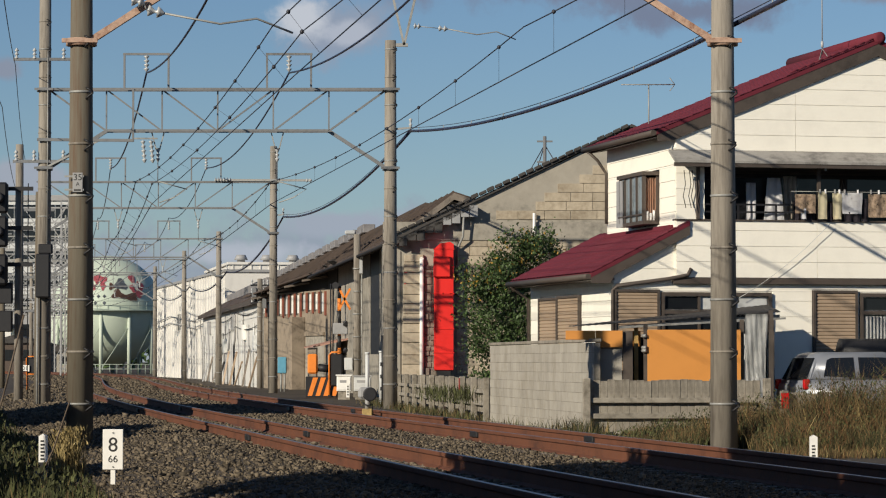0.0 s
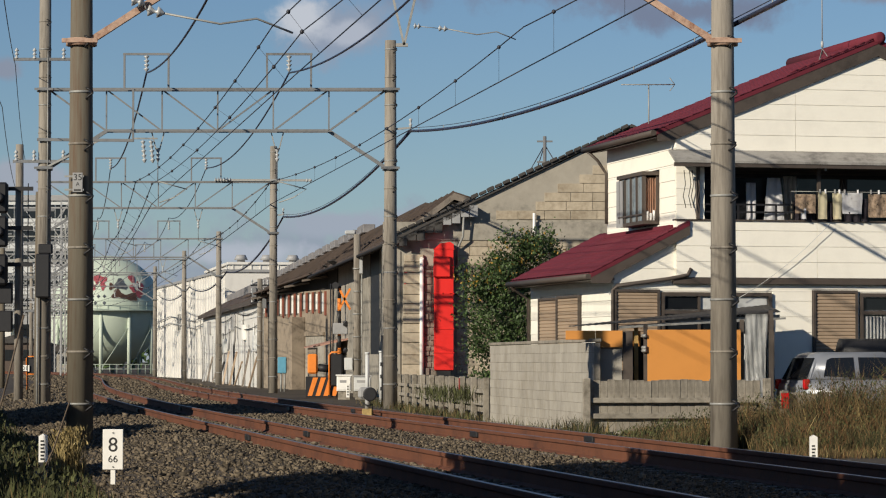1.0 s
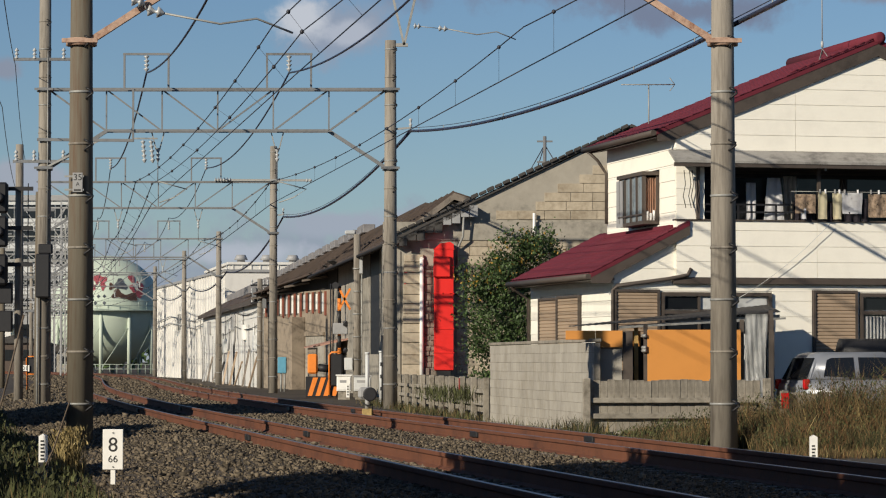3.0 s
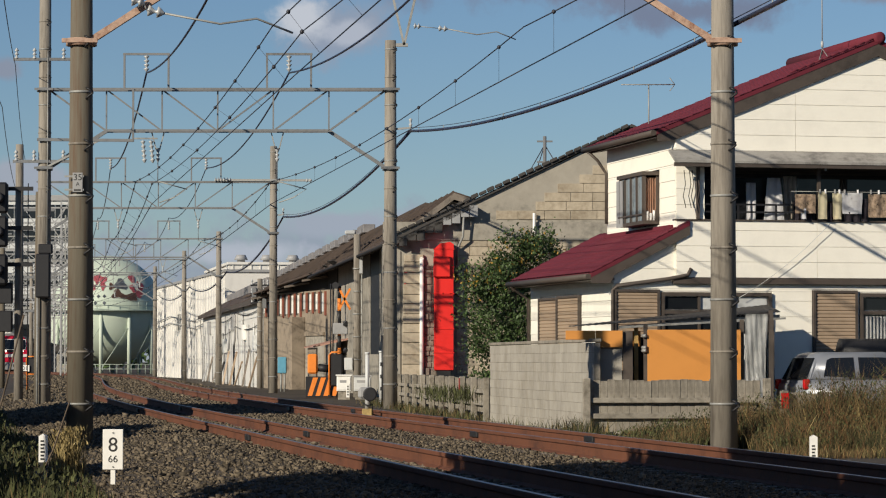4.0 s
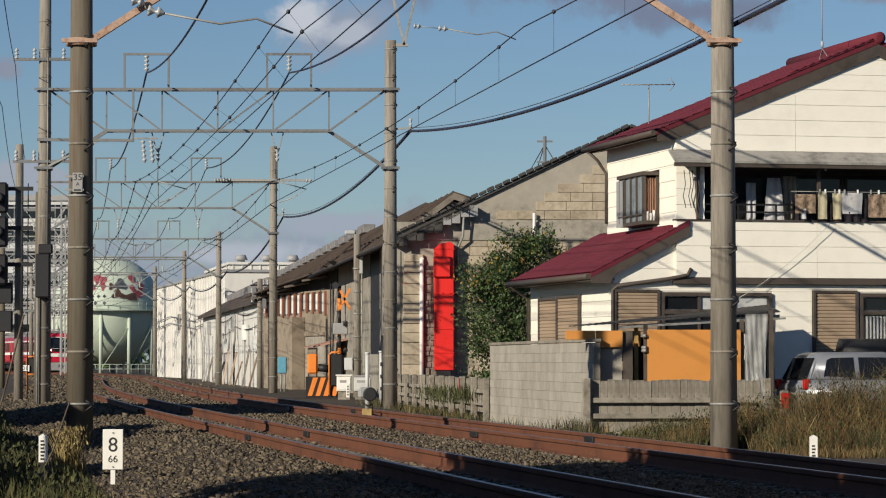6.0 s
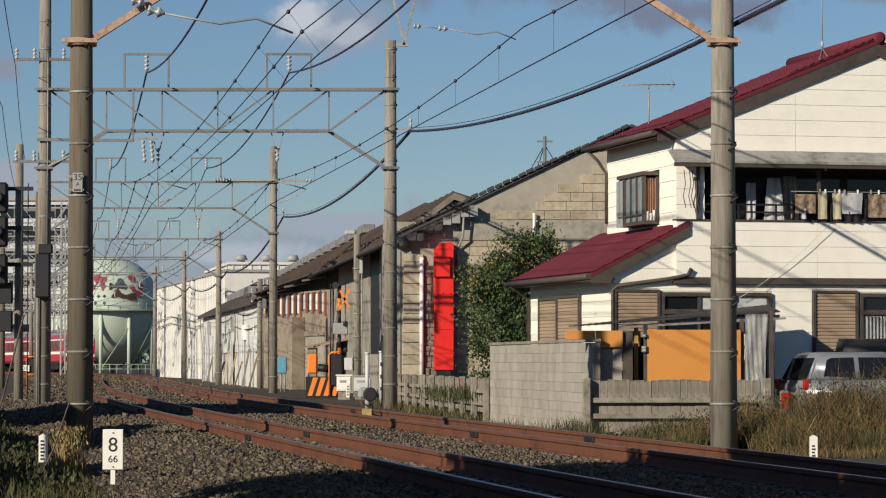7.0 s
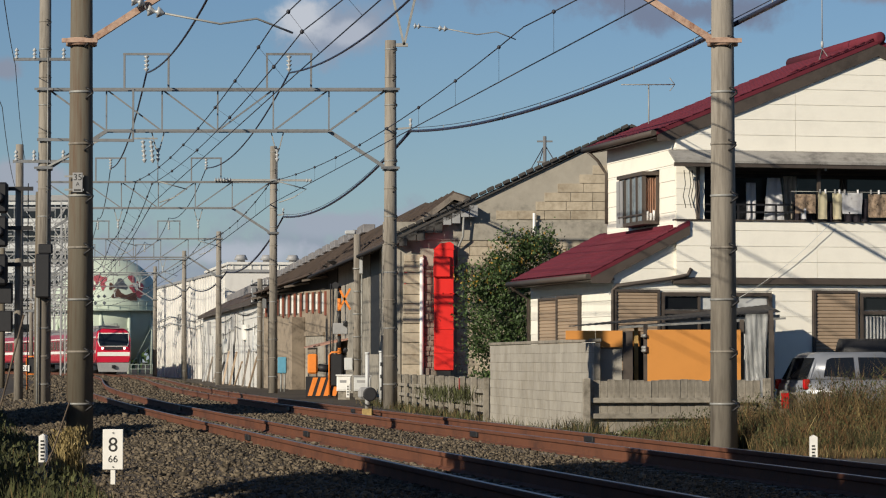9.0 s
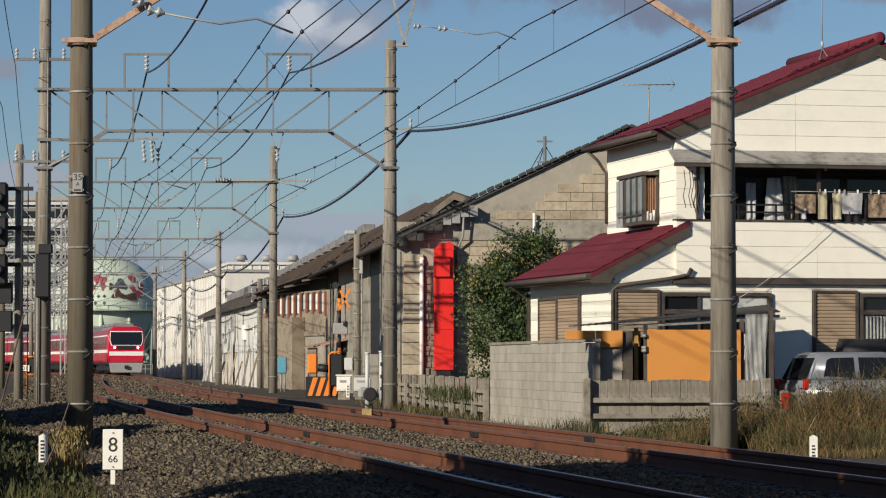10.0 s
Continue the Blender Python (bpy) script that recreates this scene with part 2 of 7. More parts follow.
def rod(bm, a, b, r0, r1=None, seg=10, mi=0):
    """A tapered round bar from a to b."""
    a, b = Vector(a), Vector(b)
    r1 = r0 if r1 is None else r1
    d = (b - a).normalized()
    s = d.orthogonal().normalized()
    t = d.cross(s)
    ra, rb = [], []
    for i in range(seg):
        c, q = math.cos(2 * math.pi * i / seg), math.sin(2 * math.pi * i / seg)
        ra.append(bm.verts.new(a + (s * c + t * q) * r0))
        rb.append(bm.verts.new(b + (s * c + t * q) * r1))
    for i in range(seg):
        f = bm.faces.new((ra[i], ra[(i + 1) % seg], rb[(i + 1) % seg], rb[i]))
        f.smooth, f.material_index = True, mi
    for ring in (list(reversed(ra)), rb):
        bm.faces.new(ring).material_index = mi
    return bm


def bar(bm, a, b, w, h, mi=0):
    """A rectangular bar from a to b, w wide and h high."""
    a, b = Vector(a), Vector(b)
    d = (b - a).normalized()
    up = Vector((0, 0, 1)) if abs(d.z) < 0.95 else Vector((0, 1, 0))
    s = d.cross(up).normalized() * (w / 2)
    t = s.cross(d).normalized() * (h / 2)
    va = [bm.verts.new(a + s * i + t * j) for i, j in ((-1, -1), (1, -1), (1, 1), (-1, 1))]
    vb = [bm.verts.new(b + s * i + t * j) for i, j in ((-1, -1), (1, -1), (1, 1), (-1, 1))]
    for i in range(4):
        bm.faces.new((va[i], va[(i + 1) % 4], vb[(i + 1) % 4], vb[i])).material_index = mi
    bm.faces.new(list(reversed(va))).material_index = mi
    bm.faces.new(vb).material_index = mi
    return bm


def tube(bm, pts, r, seg=6):
    """A round line through pts."""
    pts = [Vector(p) for p in pts]
    rings = []
    for i, p in enumerate(pts):
        d = (pts[min(i + 1, len(pts) - 1)] - pts[max(i - 1, 0)]).normalized()
        s = d.cross(Vector((0.13, 0.31, 0.94))).normalized()
        t = s.cross(d)
        rings.append([bm.verts.new(p + (s * math.cos(2 * math.pi * k / seg) + t * math.sin(2 * math.pi * k / seg)) * r)
                      for k in range(seg)])
    for a, b in zip(rings, rings[1:]):
        for k in range(seg):
            bm.faces.new((a[k], a[(k + 1) % seg], b[(k + 1) % seg], b[k])).smooth = True
    bm.faces.new(rings[0])
    bm.faces.new(list(reversed(rings[-1])))
    return bm


def sag(a, b, drop, n=18):
    a, b = Vector(a), Vector(b)
    return [a.lerp(b, i / n) - Vector((0, 0, 4 * drop * (i / n) * (1 - i / n))) for i in range(n + 1)]


def lathe(bm, axis_a, axis_b, profile, seg=12, mi=0):
    """A turned body: profile of (0..1 along the axis, radius)."""
    a, b = Vector(axis_a), Vector(axis_b)
    d = (b - a).normalized()
    s = d.orthogonal().normalized()
    t = d.cross(s)
    rings = []
    for f, r in profile:
        p = a.lerp(b, f)
        rings.append([bm.verts.new(p + (s * math.cos(2 * math.pi * k / seg) + t * math.sin(2 * math.pi * k / seg)) * max(r, 1e-4))
                      for k in range(seg)])
    for u, v in zip(rings, rings[1:]):
        for k in range(seg):
            f = bm.faces.new((u[k], u[(k + 1) % seg], v[(k + 1) % seg], v[k]))
            f.smooth, f.material_index = True, mi
    bm.faces.new(list(reversed(rings[0]))).material_index = mi
    bm.faces.new(rings[-1]).material_index = mi
    return bm


def prism(bm, outline, y0, y1, mi=0):
    """An outline of (x, z) points drawn out from y0 to y1."""
    a = [bm.verts.new((x, y0, z)) for x, z in outline]
    b = [bm.verts.new((x, y1, z)) for x, z in outline]
    n = len(outline)
    for i in range(n):
        bm.faces.new((a[i], a[(i + 1) % n], b[(i + 1) % n], b[i])).material_index = mi
    bm.faces.new(a).material_index = mi
    bm.faces.new(list(reversed(b))).material_index = mi
    return bm


# ---------------------------------------------------------------- the line of the railway
# middle of the track on the house side: distance along the view, and place across it
WAY_Y = np.array([-40, 0, 20, 40, 54, 63, 90, 105, 130, 156, 176, 210, 231, 244, 265, 297, 330, 370, 420, 500])
WAY_X = np.array([16.3, 9.2, 5.7, 2.2, -0.42, -2.1, -6.0, -8.15, -11.7, -15.1, -17.6, -21.8, -24.9, -27.3, -32.2, -41.5, -52.5, -68, -90, -130])
_w = np.where(WAY_Y > 380, 0.3, 1.0)
WAY = np.poly1d(np.polyfit(WAY_Y / 100.0, WAY_X, 7, w=_w))
WAY_D = WAY.deriv()
SPACING, GAUGE, RAIL_TOP = 3.68, 1.067, 0.40


def way(y, off=0.0):
    """A point off metres to the right of the near-house track's middle, and the heading away from the eye."""
    d = Vector((float(WAY_D(y / 100.0)) / 100.0, 1.0, 0)).normalized()
    side = Vector((d.y, -d.x, 0))
    return Vector((float(WAY(y / 100.0)), y, 0)) + side * off, d
# ---------------------------------------------------------------- ground and track
def ground():
    bm = bmesh.new()
    xs = [-3000, -600, -150, -60, -25, -12, 0, 12, 25, 60, 150, 600, 3000]
    ys = [-600, -100, -30, 0, 20, 40, 60, 90, 130, 200, 300, 500, 900, 2000, 4500]
    g = [[bm.verts.new((x, y, 0)) for x in xs] for y in ys]
    for j in range(len(ys) - 1):
        for i in range(len(xs) - 1):
            bm.faces.new((g[j][i], g[j][i + 1], g[j + 1][i + 1], g[j + 1][i]))
    tagged(part("ground", bm, M_EARTH), "bare brown earth beside a railway line", "ground", kind="structure")


STATIONS = [-30 + 3 * i for i in range(50)] + [120 + 6 * i for i in range(55)]


def sweep(bm, profile, off, ys, mis=None):
    """A cross-section of (across, up) points drawn along the railway."""
    rings = []
    for y in ys:
        row = []
        for a, z in profile:
            p, d = way(y, off + a)
            row.append(bm.verts.new((p.x, p.y, z)))
        rings.append(row)
    n = len(profile)
    for u, v in zip(rings, rings[1:]):
        for k in range(n - 1):
            f = bm.faces.new((u[k], u[k + 1], v[k + 1], v[k]))
            if mis:
                f.material_index = mis[k]
    return bm


def ballast():
    prof = [(-SPACING - 4.3, -0.02), (-SPACING - 3.2, 0.03), (-SPACING - 1.75, 0.23), (-SPACING - 0.9, 0.24), (-SPACING, 0.19), (-1.84, 0.21),
            (0, 0.19), (0.95, 0.24), (1.6, 0.22), (2.7, 0.02), (3.2, -0.02)]
    tagged(part("ballast_bed", sweep(bmesh.new(), prof, 0, STATIONS), M_BALLAST), "grey-brown crushed stone ballast bed under two tracks", "ballast", kind="structure")


RAIL_PROF = [(-0.063, 0.0), (-0.063, 0.012), (-0.012, 0.03), (-0.008, 0.105), (-0.031, 0.118), (-0.033, 0.146), (-0.026, 0.153),
             (0.026, 0.153), (0.033, 0.146), (0.031, 0.118), (0.008, 0.105), (0.012, 0.03), (0.063, 0.012), (0.063, 0.0)]


def tracks():
    for off, lab in ((0.0, "rusty double-rail track on ballast, beside concrete fences"), (-SPACING, "rusty double-rail track on ballast, beside the kilometre post")):
        t = thing("railway_track", Matrix(), lab, "railway track", "tracks of the line")
        for s in (-1, 1):
            prof = [(a * 1.1, z * 1.3 + RAIL_TOP - 0.199) for a, z in RAIL_PROF]
            mis = [0] * 13
            mis[6] = 1
            part("rail", sweep(bmesh.new(), prof, off + s * (GAUGE / 2 + 0.033), STATIONS, mis), [M_RUST, M_RAILHEAD], t, "rust-brown steel rail with polished head")


def portal_pole(name, x, y, h, r0, r1, lean, label, material, steps=True, group="catenary poles"):
    t = thing(name, pose(x, y, 0, 0, lean, 0), label, "catenary pole", group)
    part("shaft", rod(bmesh.new(), (0, 0, -0.3), (0, 0, h), r0, r1, 24), material, t)
    n = int(h / 0.86)
    for i in range(n):
        z = 0.75 + i * 0.86
        r = r0 + (r1 - r0) * z / h
        bm = bmesh.new()
        lathe(bm, (0, 0, z - 0.018), (0, 0, z + 0.018), [(0, r + 0.003), (0, r + 0.01), (1, r + 0.01), (1, r + 0.003)], 20)
        part("band", bm, M_POLE if i % 2 else M_GALV, t)
        if steps:
            a = -1.15 if i % 2 else -1.0
            c, s = math.cos(a), math.sin(a)
            bm = bmesh.new()
            tube(bm, [(c * r, s * r, z + 0.06), (c * r + .02, s * (r + .06), z + 0.05), (c * r + .11, s * (r + .07), z), (c * r + .11, s * (r + .07), z - 0.03), (c * r + .02, s * (r + .05), z - 0.10), (c * r, s * r, z - 0.12)], 0.019, 5)
            part("step", bm, M_BLACK, t)
    return t


def insulator(bm, a, b, discs=3, r=0.075, mi=0):
    prof = [(0, 0.02)]
    for i in range(discs):
        f0, f1 = (i + 0.15) / discs, (i + 0.85) / discs
        prof += [(f0, 0.025), (f0 + 0.02, r), ((f0 + f1) / 2, r * 0.75), (f1, 0.03)]
    prof.append((1, 0.02))
    return lathe(bm, a, b, prof, 10, mi)


def portal(y, xl, xr, zb, zt, hl, hr, r, rusty=False, feeder=True):
    """A portal over both tracks: two poles, a trussed beam, braces, hangers for the contact wire and feeder frames."""
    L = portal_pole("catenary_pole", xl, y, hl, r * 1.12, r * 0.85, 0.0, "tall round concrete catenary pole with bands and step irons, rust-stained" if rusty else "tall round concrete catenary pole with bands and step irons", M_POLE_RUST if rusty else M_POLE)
    R = portal_pole("catenary_pole", xr, y, hr, r * 1.12, r * 0.85, 0.0, "tall round concrete catenary pole with bands and step irons", M_POLE)
    span = xr - xl
    t = thing("portal_beam", pose(xl, y, 0), "grey trussed steel beam spanning two catenary poles", "catenary beam", "catenary portals")
    mbr = M_RUSTBEAM if rusty else M_BEAM
    for z, nm in ((zt, "top_chord"), (zb, "bottom_chord")):
        x0, x1 = (0, span) if z == zt else (1.9, span - 1.9)
        for dy in (-0.2, 0.2):
            part(nm, bar(bmesh.new(), (x0, dy, z), (x1, dy, z), 0.07, 0.075), M_BEAM, t)
    n = 4
    step = (span - 3.8) / n
    for i in range(n + 1):
        x = 1.9 + i * step
        part("post", bar(bmesh.new(), (x, 0, zb), (x, 0, zt), 0.045, 0.05), M_BEAM, t)
        if i < n:
            a, b = ((x, 0, zt), (x + step, 0, zb)) if i < n / 2 else ((x, 0, zb), (x + step, 0, zt))
            part("diagonal", bar(bmesh.new(), a, b, 0.045, 0.05), M_BEAM, t)
    for s, x0, x1 in ((1, 0.12, 1.9), (-1, span - 0.12, span - 1.9)):
        part("brace", bar(bmesh.new(), (x0, 0, zb - 1.15), (x1, 0, zb), 0.1, 0.11), mbr, t, "rust-streaked diagonal brace" if rusty else "")
        part("upper_diagonal", bar(bmesh.new(), (x0, 0, zt), (x1, 0, zb), 0.05, 0.06), M_BEAM, t)
        for z in (zb - 1.15, zt):
            bm = bmesh.new()
            c = 0 if s > 0 else span
            lathe(bm, (c, 0, z - 0.07), (c, 0, z + 0.05), [(0, r + .02), (0, r + .05), (1, r + .05), (1, r + .02)], 20)
            box(bm, c - r - 0.09, c + r + 0.09, -r - .06, -r - .01, z - 0.035, z + 0.035)
            part("clamp", bm, mbr, t)
    mid = span / 2
    for dx in (-2.2, 2.2):
        if not feeder:
            break
        bm = bmesh.new()
        x = mid + dx
        for a, b in (((x - .68, 0, zt), (x - .68, 0, zt + 1.1)), ((x + .68, 0, zt), (x + .68, 0, zt + 1.1)), ((x - .72, 0, zt + 1.1), (x + .72, 0, zt + 1.1))):
            bar(bm, a, b, 0.06, 0.07)
        f = part("feeder_frame", bm, M_BEAM, t)
        part("insulator", insulator(bmesh.new(), (x, 0, zt + 1.07), (x, 0, zt + 0.55), 4, 0.09), M_PORC, f)
    for k in (-1, 1):
        if rusty:
            break
        x = mid + k * SPACING / 2
        bm = bmesh.new()
        bar(bm, (x - .2, 0, zb), (x - .06, 0, zb - .55), 0.035, 0.05)
        bar(bm, (x + .2, 0, zb), (x + .06, 0, zb - .55), 0.035, 0.05)
        bar(bm, (x - .08, 0, zb - .55), (x + .08, 0, zb - .55), 0.05, 0.05)
        h = part("hanger", bm, M_GALV, t)
        part("insulator", insulator(bmesh.new(), (x, 0, zb - .55), (x, 0, zb - .95), 3, 0.07), M_PORC, h)
        part("hanger_rod", rod(bmesh.new(), (x, 0, zb - .9), (x, 0, WIRE_TOP - .02), 0.015, seg=6), M_BEAM, h)
        bm = bmesh.new()
        tube(bm, [(x, 0, WIRE_TOP), (x + .9, 0, 6.75), (x + .5, 0, 6.5), (x + .05, 0, WIRE_LOW + .04)], 0.018)
        part("steady_arm", bm, M_GALV, t)


WIRE_LOW, WIRE_TOP = 6.3, 7.0
# distance, left pole, right pole, beam bottom and top, pole heights, pole radius
PORTALS = [(48.6, -6.0, 4.64, 7.9, 8.55, 8.65, 9.2, 0.205, True),
           (90.4, -12.28, -1.62, 8.55, 9.83, 15.5, 11.35, 0.20, False),
           (135.0, -18.4, -7.8, 8.5, 9.7, 11.0, 11.35, 0.185, False),
           (182.0, -24.5, -13.9, 7.9, 9.05, 10.0, 9.5, 0.18, False),
           (219.0, -29.6, -19.3, 7.9, 9.05, 10.0, 9.7, 0.18, False),
           (252.0, -35.3, -24.7, 7.9, 9.05, 10.0, 9.6, 0.18, False),
           (290.0, -47.0, -35.6, 7.9, 9.05, 10.0, 9.6, 0.18, False)]


def overhead():
    for p in PORTALS:
        portal(*p)
    mids = [((p[1] + p[2]) / 2, p[0]) for p in PORTALS]
    m0, m1 = mids[0], mids[1]
    mids.insert(0, (6.95, m0[1] - (m1[1] - m0[1]) * 1.08))
    for k in (-1, 1):
        t = thing("overhead_line", Matrix(), "dark copper contact wire and messenger wire over a track", "overhead wire", "overhead lines")
        f = thing("feeder_cable", Matrix(), "thick sagging blue-black feeder cable on beam-top insulators", "cable", "feeder cables")
        bm_d, clips = bmesh.new(), bmesh.new()
        for i, ((xa, ya), (xb, yb)) in enumerate(zip(mids, mids[1:])):
            stag = 0.18 if i % 2 else -0.18
            a, b = Vector((xa + k * SPACING / 2 + stag, ya, 0)), Vector((xb + k * SPACING / 2 - stag, yb, 0))
            up = Vector((0, 0, 1))
            rr = 0.011 if i < 2 else 0.014
            part("contact_wire", tube(bmesh.new(), [a + up * WIRE_LOW, b + up * WIRE_LOW], rr, 5), M_WIRE, t)
            over = up * WIRE_TOP + Vector((-.5 if k < 0 else 0.0, 0, 0))
            top = sag(a + over, b + over, 0.22 if i == 0 else 0.42)
            part("messenger_wire", tube(bmesh.new(), top, rr, 5), M_WIRE, t)
            if k < 0:
                twin = sag(a + up * (WIRE_TOP - .08), b + up * (WIRE_TOP - .08), 0.3)
                part("messenger_wire", tube(bmesh.new(), twin, rr, 5), M_WIRE, t)
                for q in twin[2::4]:
                    lathe(clips, q - Vector((0, 0, .04)), q + Vector((0, 0, .04)), [(0, .012), (.3, .038), (.7, .038), (1, .012)], 6)
            for j in range(1, 18, 2):
                q = top[j]
                rod(bm_d, q, (q.x - over.x, q.y, WIRE_LOW), 0.004, seg=4)
                lathe(clips, q - Vector((0, 0, .035)), q + Vector((0, 0, .035)), [(0, .012), (.3, .034), (.7, .034), (1, .012)], 6)
            fa, fb = Vector((xa + k * 2.2, ya, 10.35)), Vector((xb + k * 2.2, yb, 10.35))
            if i == 0:
                fa.z, fb.z = 10.2, 9.8
            if i == 1:
                fa.z = 9.8
            part("cable_span", tube(bmesh.new(), sag(fa, fb, 0.75), 0.028 if i < 3 else 0.022, 6), M_CABLE, f)
        tagged(part("dropper", bm_d, M_WIRE, t), kind="stuff")
        tagged(part("clip", clips, M_WIRE, t), kind="stuff")


# ---------------------------------------------------------------- blocky forms
def facing(x, y, deg):
    """A local frame whose x runs along a front and y goes back from it; deg turns it anticlockwise seen from above."""
    return pose(x, y, 0, 0, 0, deg)
def unseen_shade_casters():
    """Added out of view beside the line to shade it: plain buildings, a wall and a tree."""
    # unseen blocks, sized to throw shade and hold back sky light
    for x0, x1, y0, y1, h in ((-28, -14.2, 58, 72, 7.0), (-22, -10.6, 40, 50, 3.4), (-16, -5.6, -12, 12, 9), (11.8, 24, -14, 38, 9)):
        t = thing("plain_building", Matrix(), "unseen plain grey block added to shade the line", "building", "plain buildings", "structure")
        part("wall", B(x0, x1, y0, y1, 0, h), M_PLASTER, t)
    # unseen wall, added so that the near bank lies in shade
    t = thing("boundary_wall", Matrix(), "unseen low concrete wall added to shade the near bank", "wall", kind="structure")
    part("wall", B(-8.0, -7.7, 21, 36.6, -.1, 2.05), M_PLASTER, t)
    # unseen tree, its crown added to cast the foreground shade
    t = thing("shade_tree", pose(-7.9, 19.2, 0), "unseen leafy dark green tree added to shade the near track", "tree")
    part("trunk", tube(bmesh.new(), [(0, 0, -.1), (.1, 0, 2), (-.1, .1, 4.5), (.1, 0, 7)], .2, 10), M_BARK, t)
    rng = np.random.RandomState(31)
    V, F = [], []
    for i in range(70):
        d = rng.normal(0, 1, 3)
        d = d / np.linalg.norm(d) * rng.rand() ** .33
        c = np.array((d[0] * 3.7, d[1] * 3.7, 7.0 + d[2] * 2.6))
        if i % 4 == 0:
            part("limb", tube(bmesh.new(), [(0, 0, 3.5), tuple(c * .6 + np.array((0, 0, 1.2))), tuple(c)], .05, 5), M_BARK, t)
        for q in c + rng.normal(0, .5, (90, 3)):
            u, v = rng.normal(0, .16, (2, 3))
            b = len(V)
            V += [tuple(q - u), tuple(q + v), tuple(q + u), tuple(q - v)]
            F.append((b, b + 1, b + 2, b + 3))
    me = bpy.data.meshes.new("crown")
    me.from_pydata(V, [], F)
    me.materials.append(M_LEAF)
    o = new("crown", me)
    o.parent = t
    tagged(o, "dark green leaves", kind="stuff")


# ---------------------------------------------------------------- the house
HOUSE = facing(3.62, 62.0, 13.0)


def courses(parent, side, a0, a1, z0, z1, plane, holes=(), slope=None, pitch=0.335, thick=0.02, mat_=None, name="siding_board", seam=None):
    """Siding boards in courses. side 'f': along x at y=plane (front); 'l': along y at x=plane (left).
    slope(a): height of the roof over a; boards are cut to it."""
    n = int(math.ceil((z1 - z0) / pitch - 1e-6))
    for i in range(n):
        c0, c1 = z0 + i * pitch, min(z1, z0 + (i + 1) * pitch) - 0.008
        cuts = sorted({c0, c1, *[z for h in holes for z in (h[2], h[3]) if c0 < z < c1]})
        for b0, b1 in zip(cuts, cuts[1:]):
            if b1 - b0 < 0.012:
                continue
            spans = [(a0, a1)]
            for h in holes:
                if h[2] < b1 - 1e-4 and h[3] > b0 + 1e-4:
                    spans = [q for s in spans for q in ((s[0], min(s[1], h[0])), (max(s[0], h[1]), s[1])) if q[1] - q[0] > 0.01]
            if seam:
                spans = [q for s in spans for q in ((s[0], min(s[1], seam - .004)), (max(s[0], seam + .004), s[1])) if q[1] - q[0] > 0.01]
            for s0, s1 in spans:
                pts = [(s0, b0), (s1, b0), (s1, b1), (s0, b1)]
                if slope:
                    lo, hi = slope
                    # cut by a rising line z = lo + hi * a up to the ridge
                    e0, e1 = (b0 - lo) / hi, (b1 - lo) / hi
                    if e0 >= s1:
                        continue
                    q0, q1 = max(s0, e0), max(s0, min(e1, s1))
                    top = [(s1, b1), (q1, b1)] if e1 < s1 else [(s1, min(b1, lo + hi * s1))]
                    pts = [(q0, b0), (s1, b0)] + top
                    if q0 == s0 and e0 < s0 < e1:
                        pts.append((s0, lo + hi * s0))
                    elif q1 == s0 and e1 <= s0:
                        pts = [(s0, b0), (s1, b0), (s1, b1), (s0, b1)]
                bm = bmesh.new()
                if side == "f":
                    tip = [bm.verts.new((a, plane - thick + (0.006 if z > (b0 + b1) / 2 else 0), z)) for a, z in pts]
                    back = [bm.verts.new((a, plane, z)) for a, z in pts]
                else:
                    tip = [bm.verts.new((plane - thick + (0.006 if z > (b0 + b1) / 2 else 0), a, z)) for a, z in pts]
                    back = [bm.verts.new((plane, a, z)) for a, z in pts]
                k = len(pts)
                for j in range(k):
                    bm.faces.new((tip[j], tip[(j + 1) % k], back[(j + 1) % k], back[j]))
                bm.faces.new(tip)
                bm.faces.new(list(reversed(back)))
                part(name, bm, mat_ or M_SIDING, parent)


def shutter(parent, side, a0, a1, z0, z1, plane, material=None, name="shutter"):
    """A ridged roller shutter in a brown frame."""
    bm, fr = bmesh.new(), bmesh.new()
    n = int((z1 - z0) / 0.075)
    prof = []
    for i in range(n):
        z = z0 + (z1 - z0) * i / n
        h = (z1 - z0) / n
        prof += [(0.0, z), (-0.022, z + h * 0.2), (-0.022, z + h * 0.75)]
    prof.append((0.0, z1))
    rows = []
    for a in (a0, a1):
        rows.append([bm.verts.new((a, plane - 0.035 + d, z) if side == "f" else (plane - 0.035 + d, a, z)) for d, z in prof])
    for j in range(len(prof) - 1):
        bm.faces.new((rows[0][j], rows[1][j], rows[1][j + 1], rows[0][j + 1]))
    sh = part(name, bm, material or M_SHUTTER, parent, "tan ridged metal shutter, closed")
    w = 0.055
    for b in ((a0 - w, a0, z0 - w, z1 + w), (a1, a1 + w, z0 - w, z1 + w), (a0, a1, z1, z1 + w), (a0, a1, z0 - w, z0)):
        if side == "f":
            box(fr, b[0], b[1], plane - 0.085, plane + 0.01, b[2], b[3])
        else:
            box(fr, plane - 0.085, plane + 0.01, b[0], b[1], b[2], b[3])
    part("frame", fr, M_BROWNTRIM, sh)
    return sh


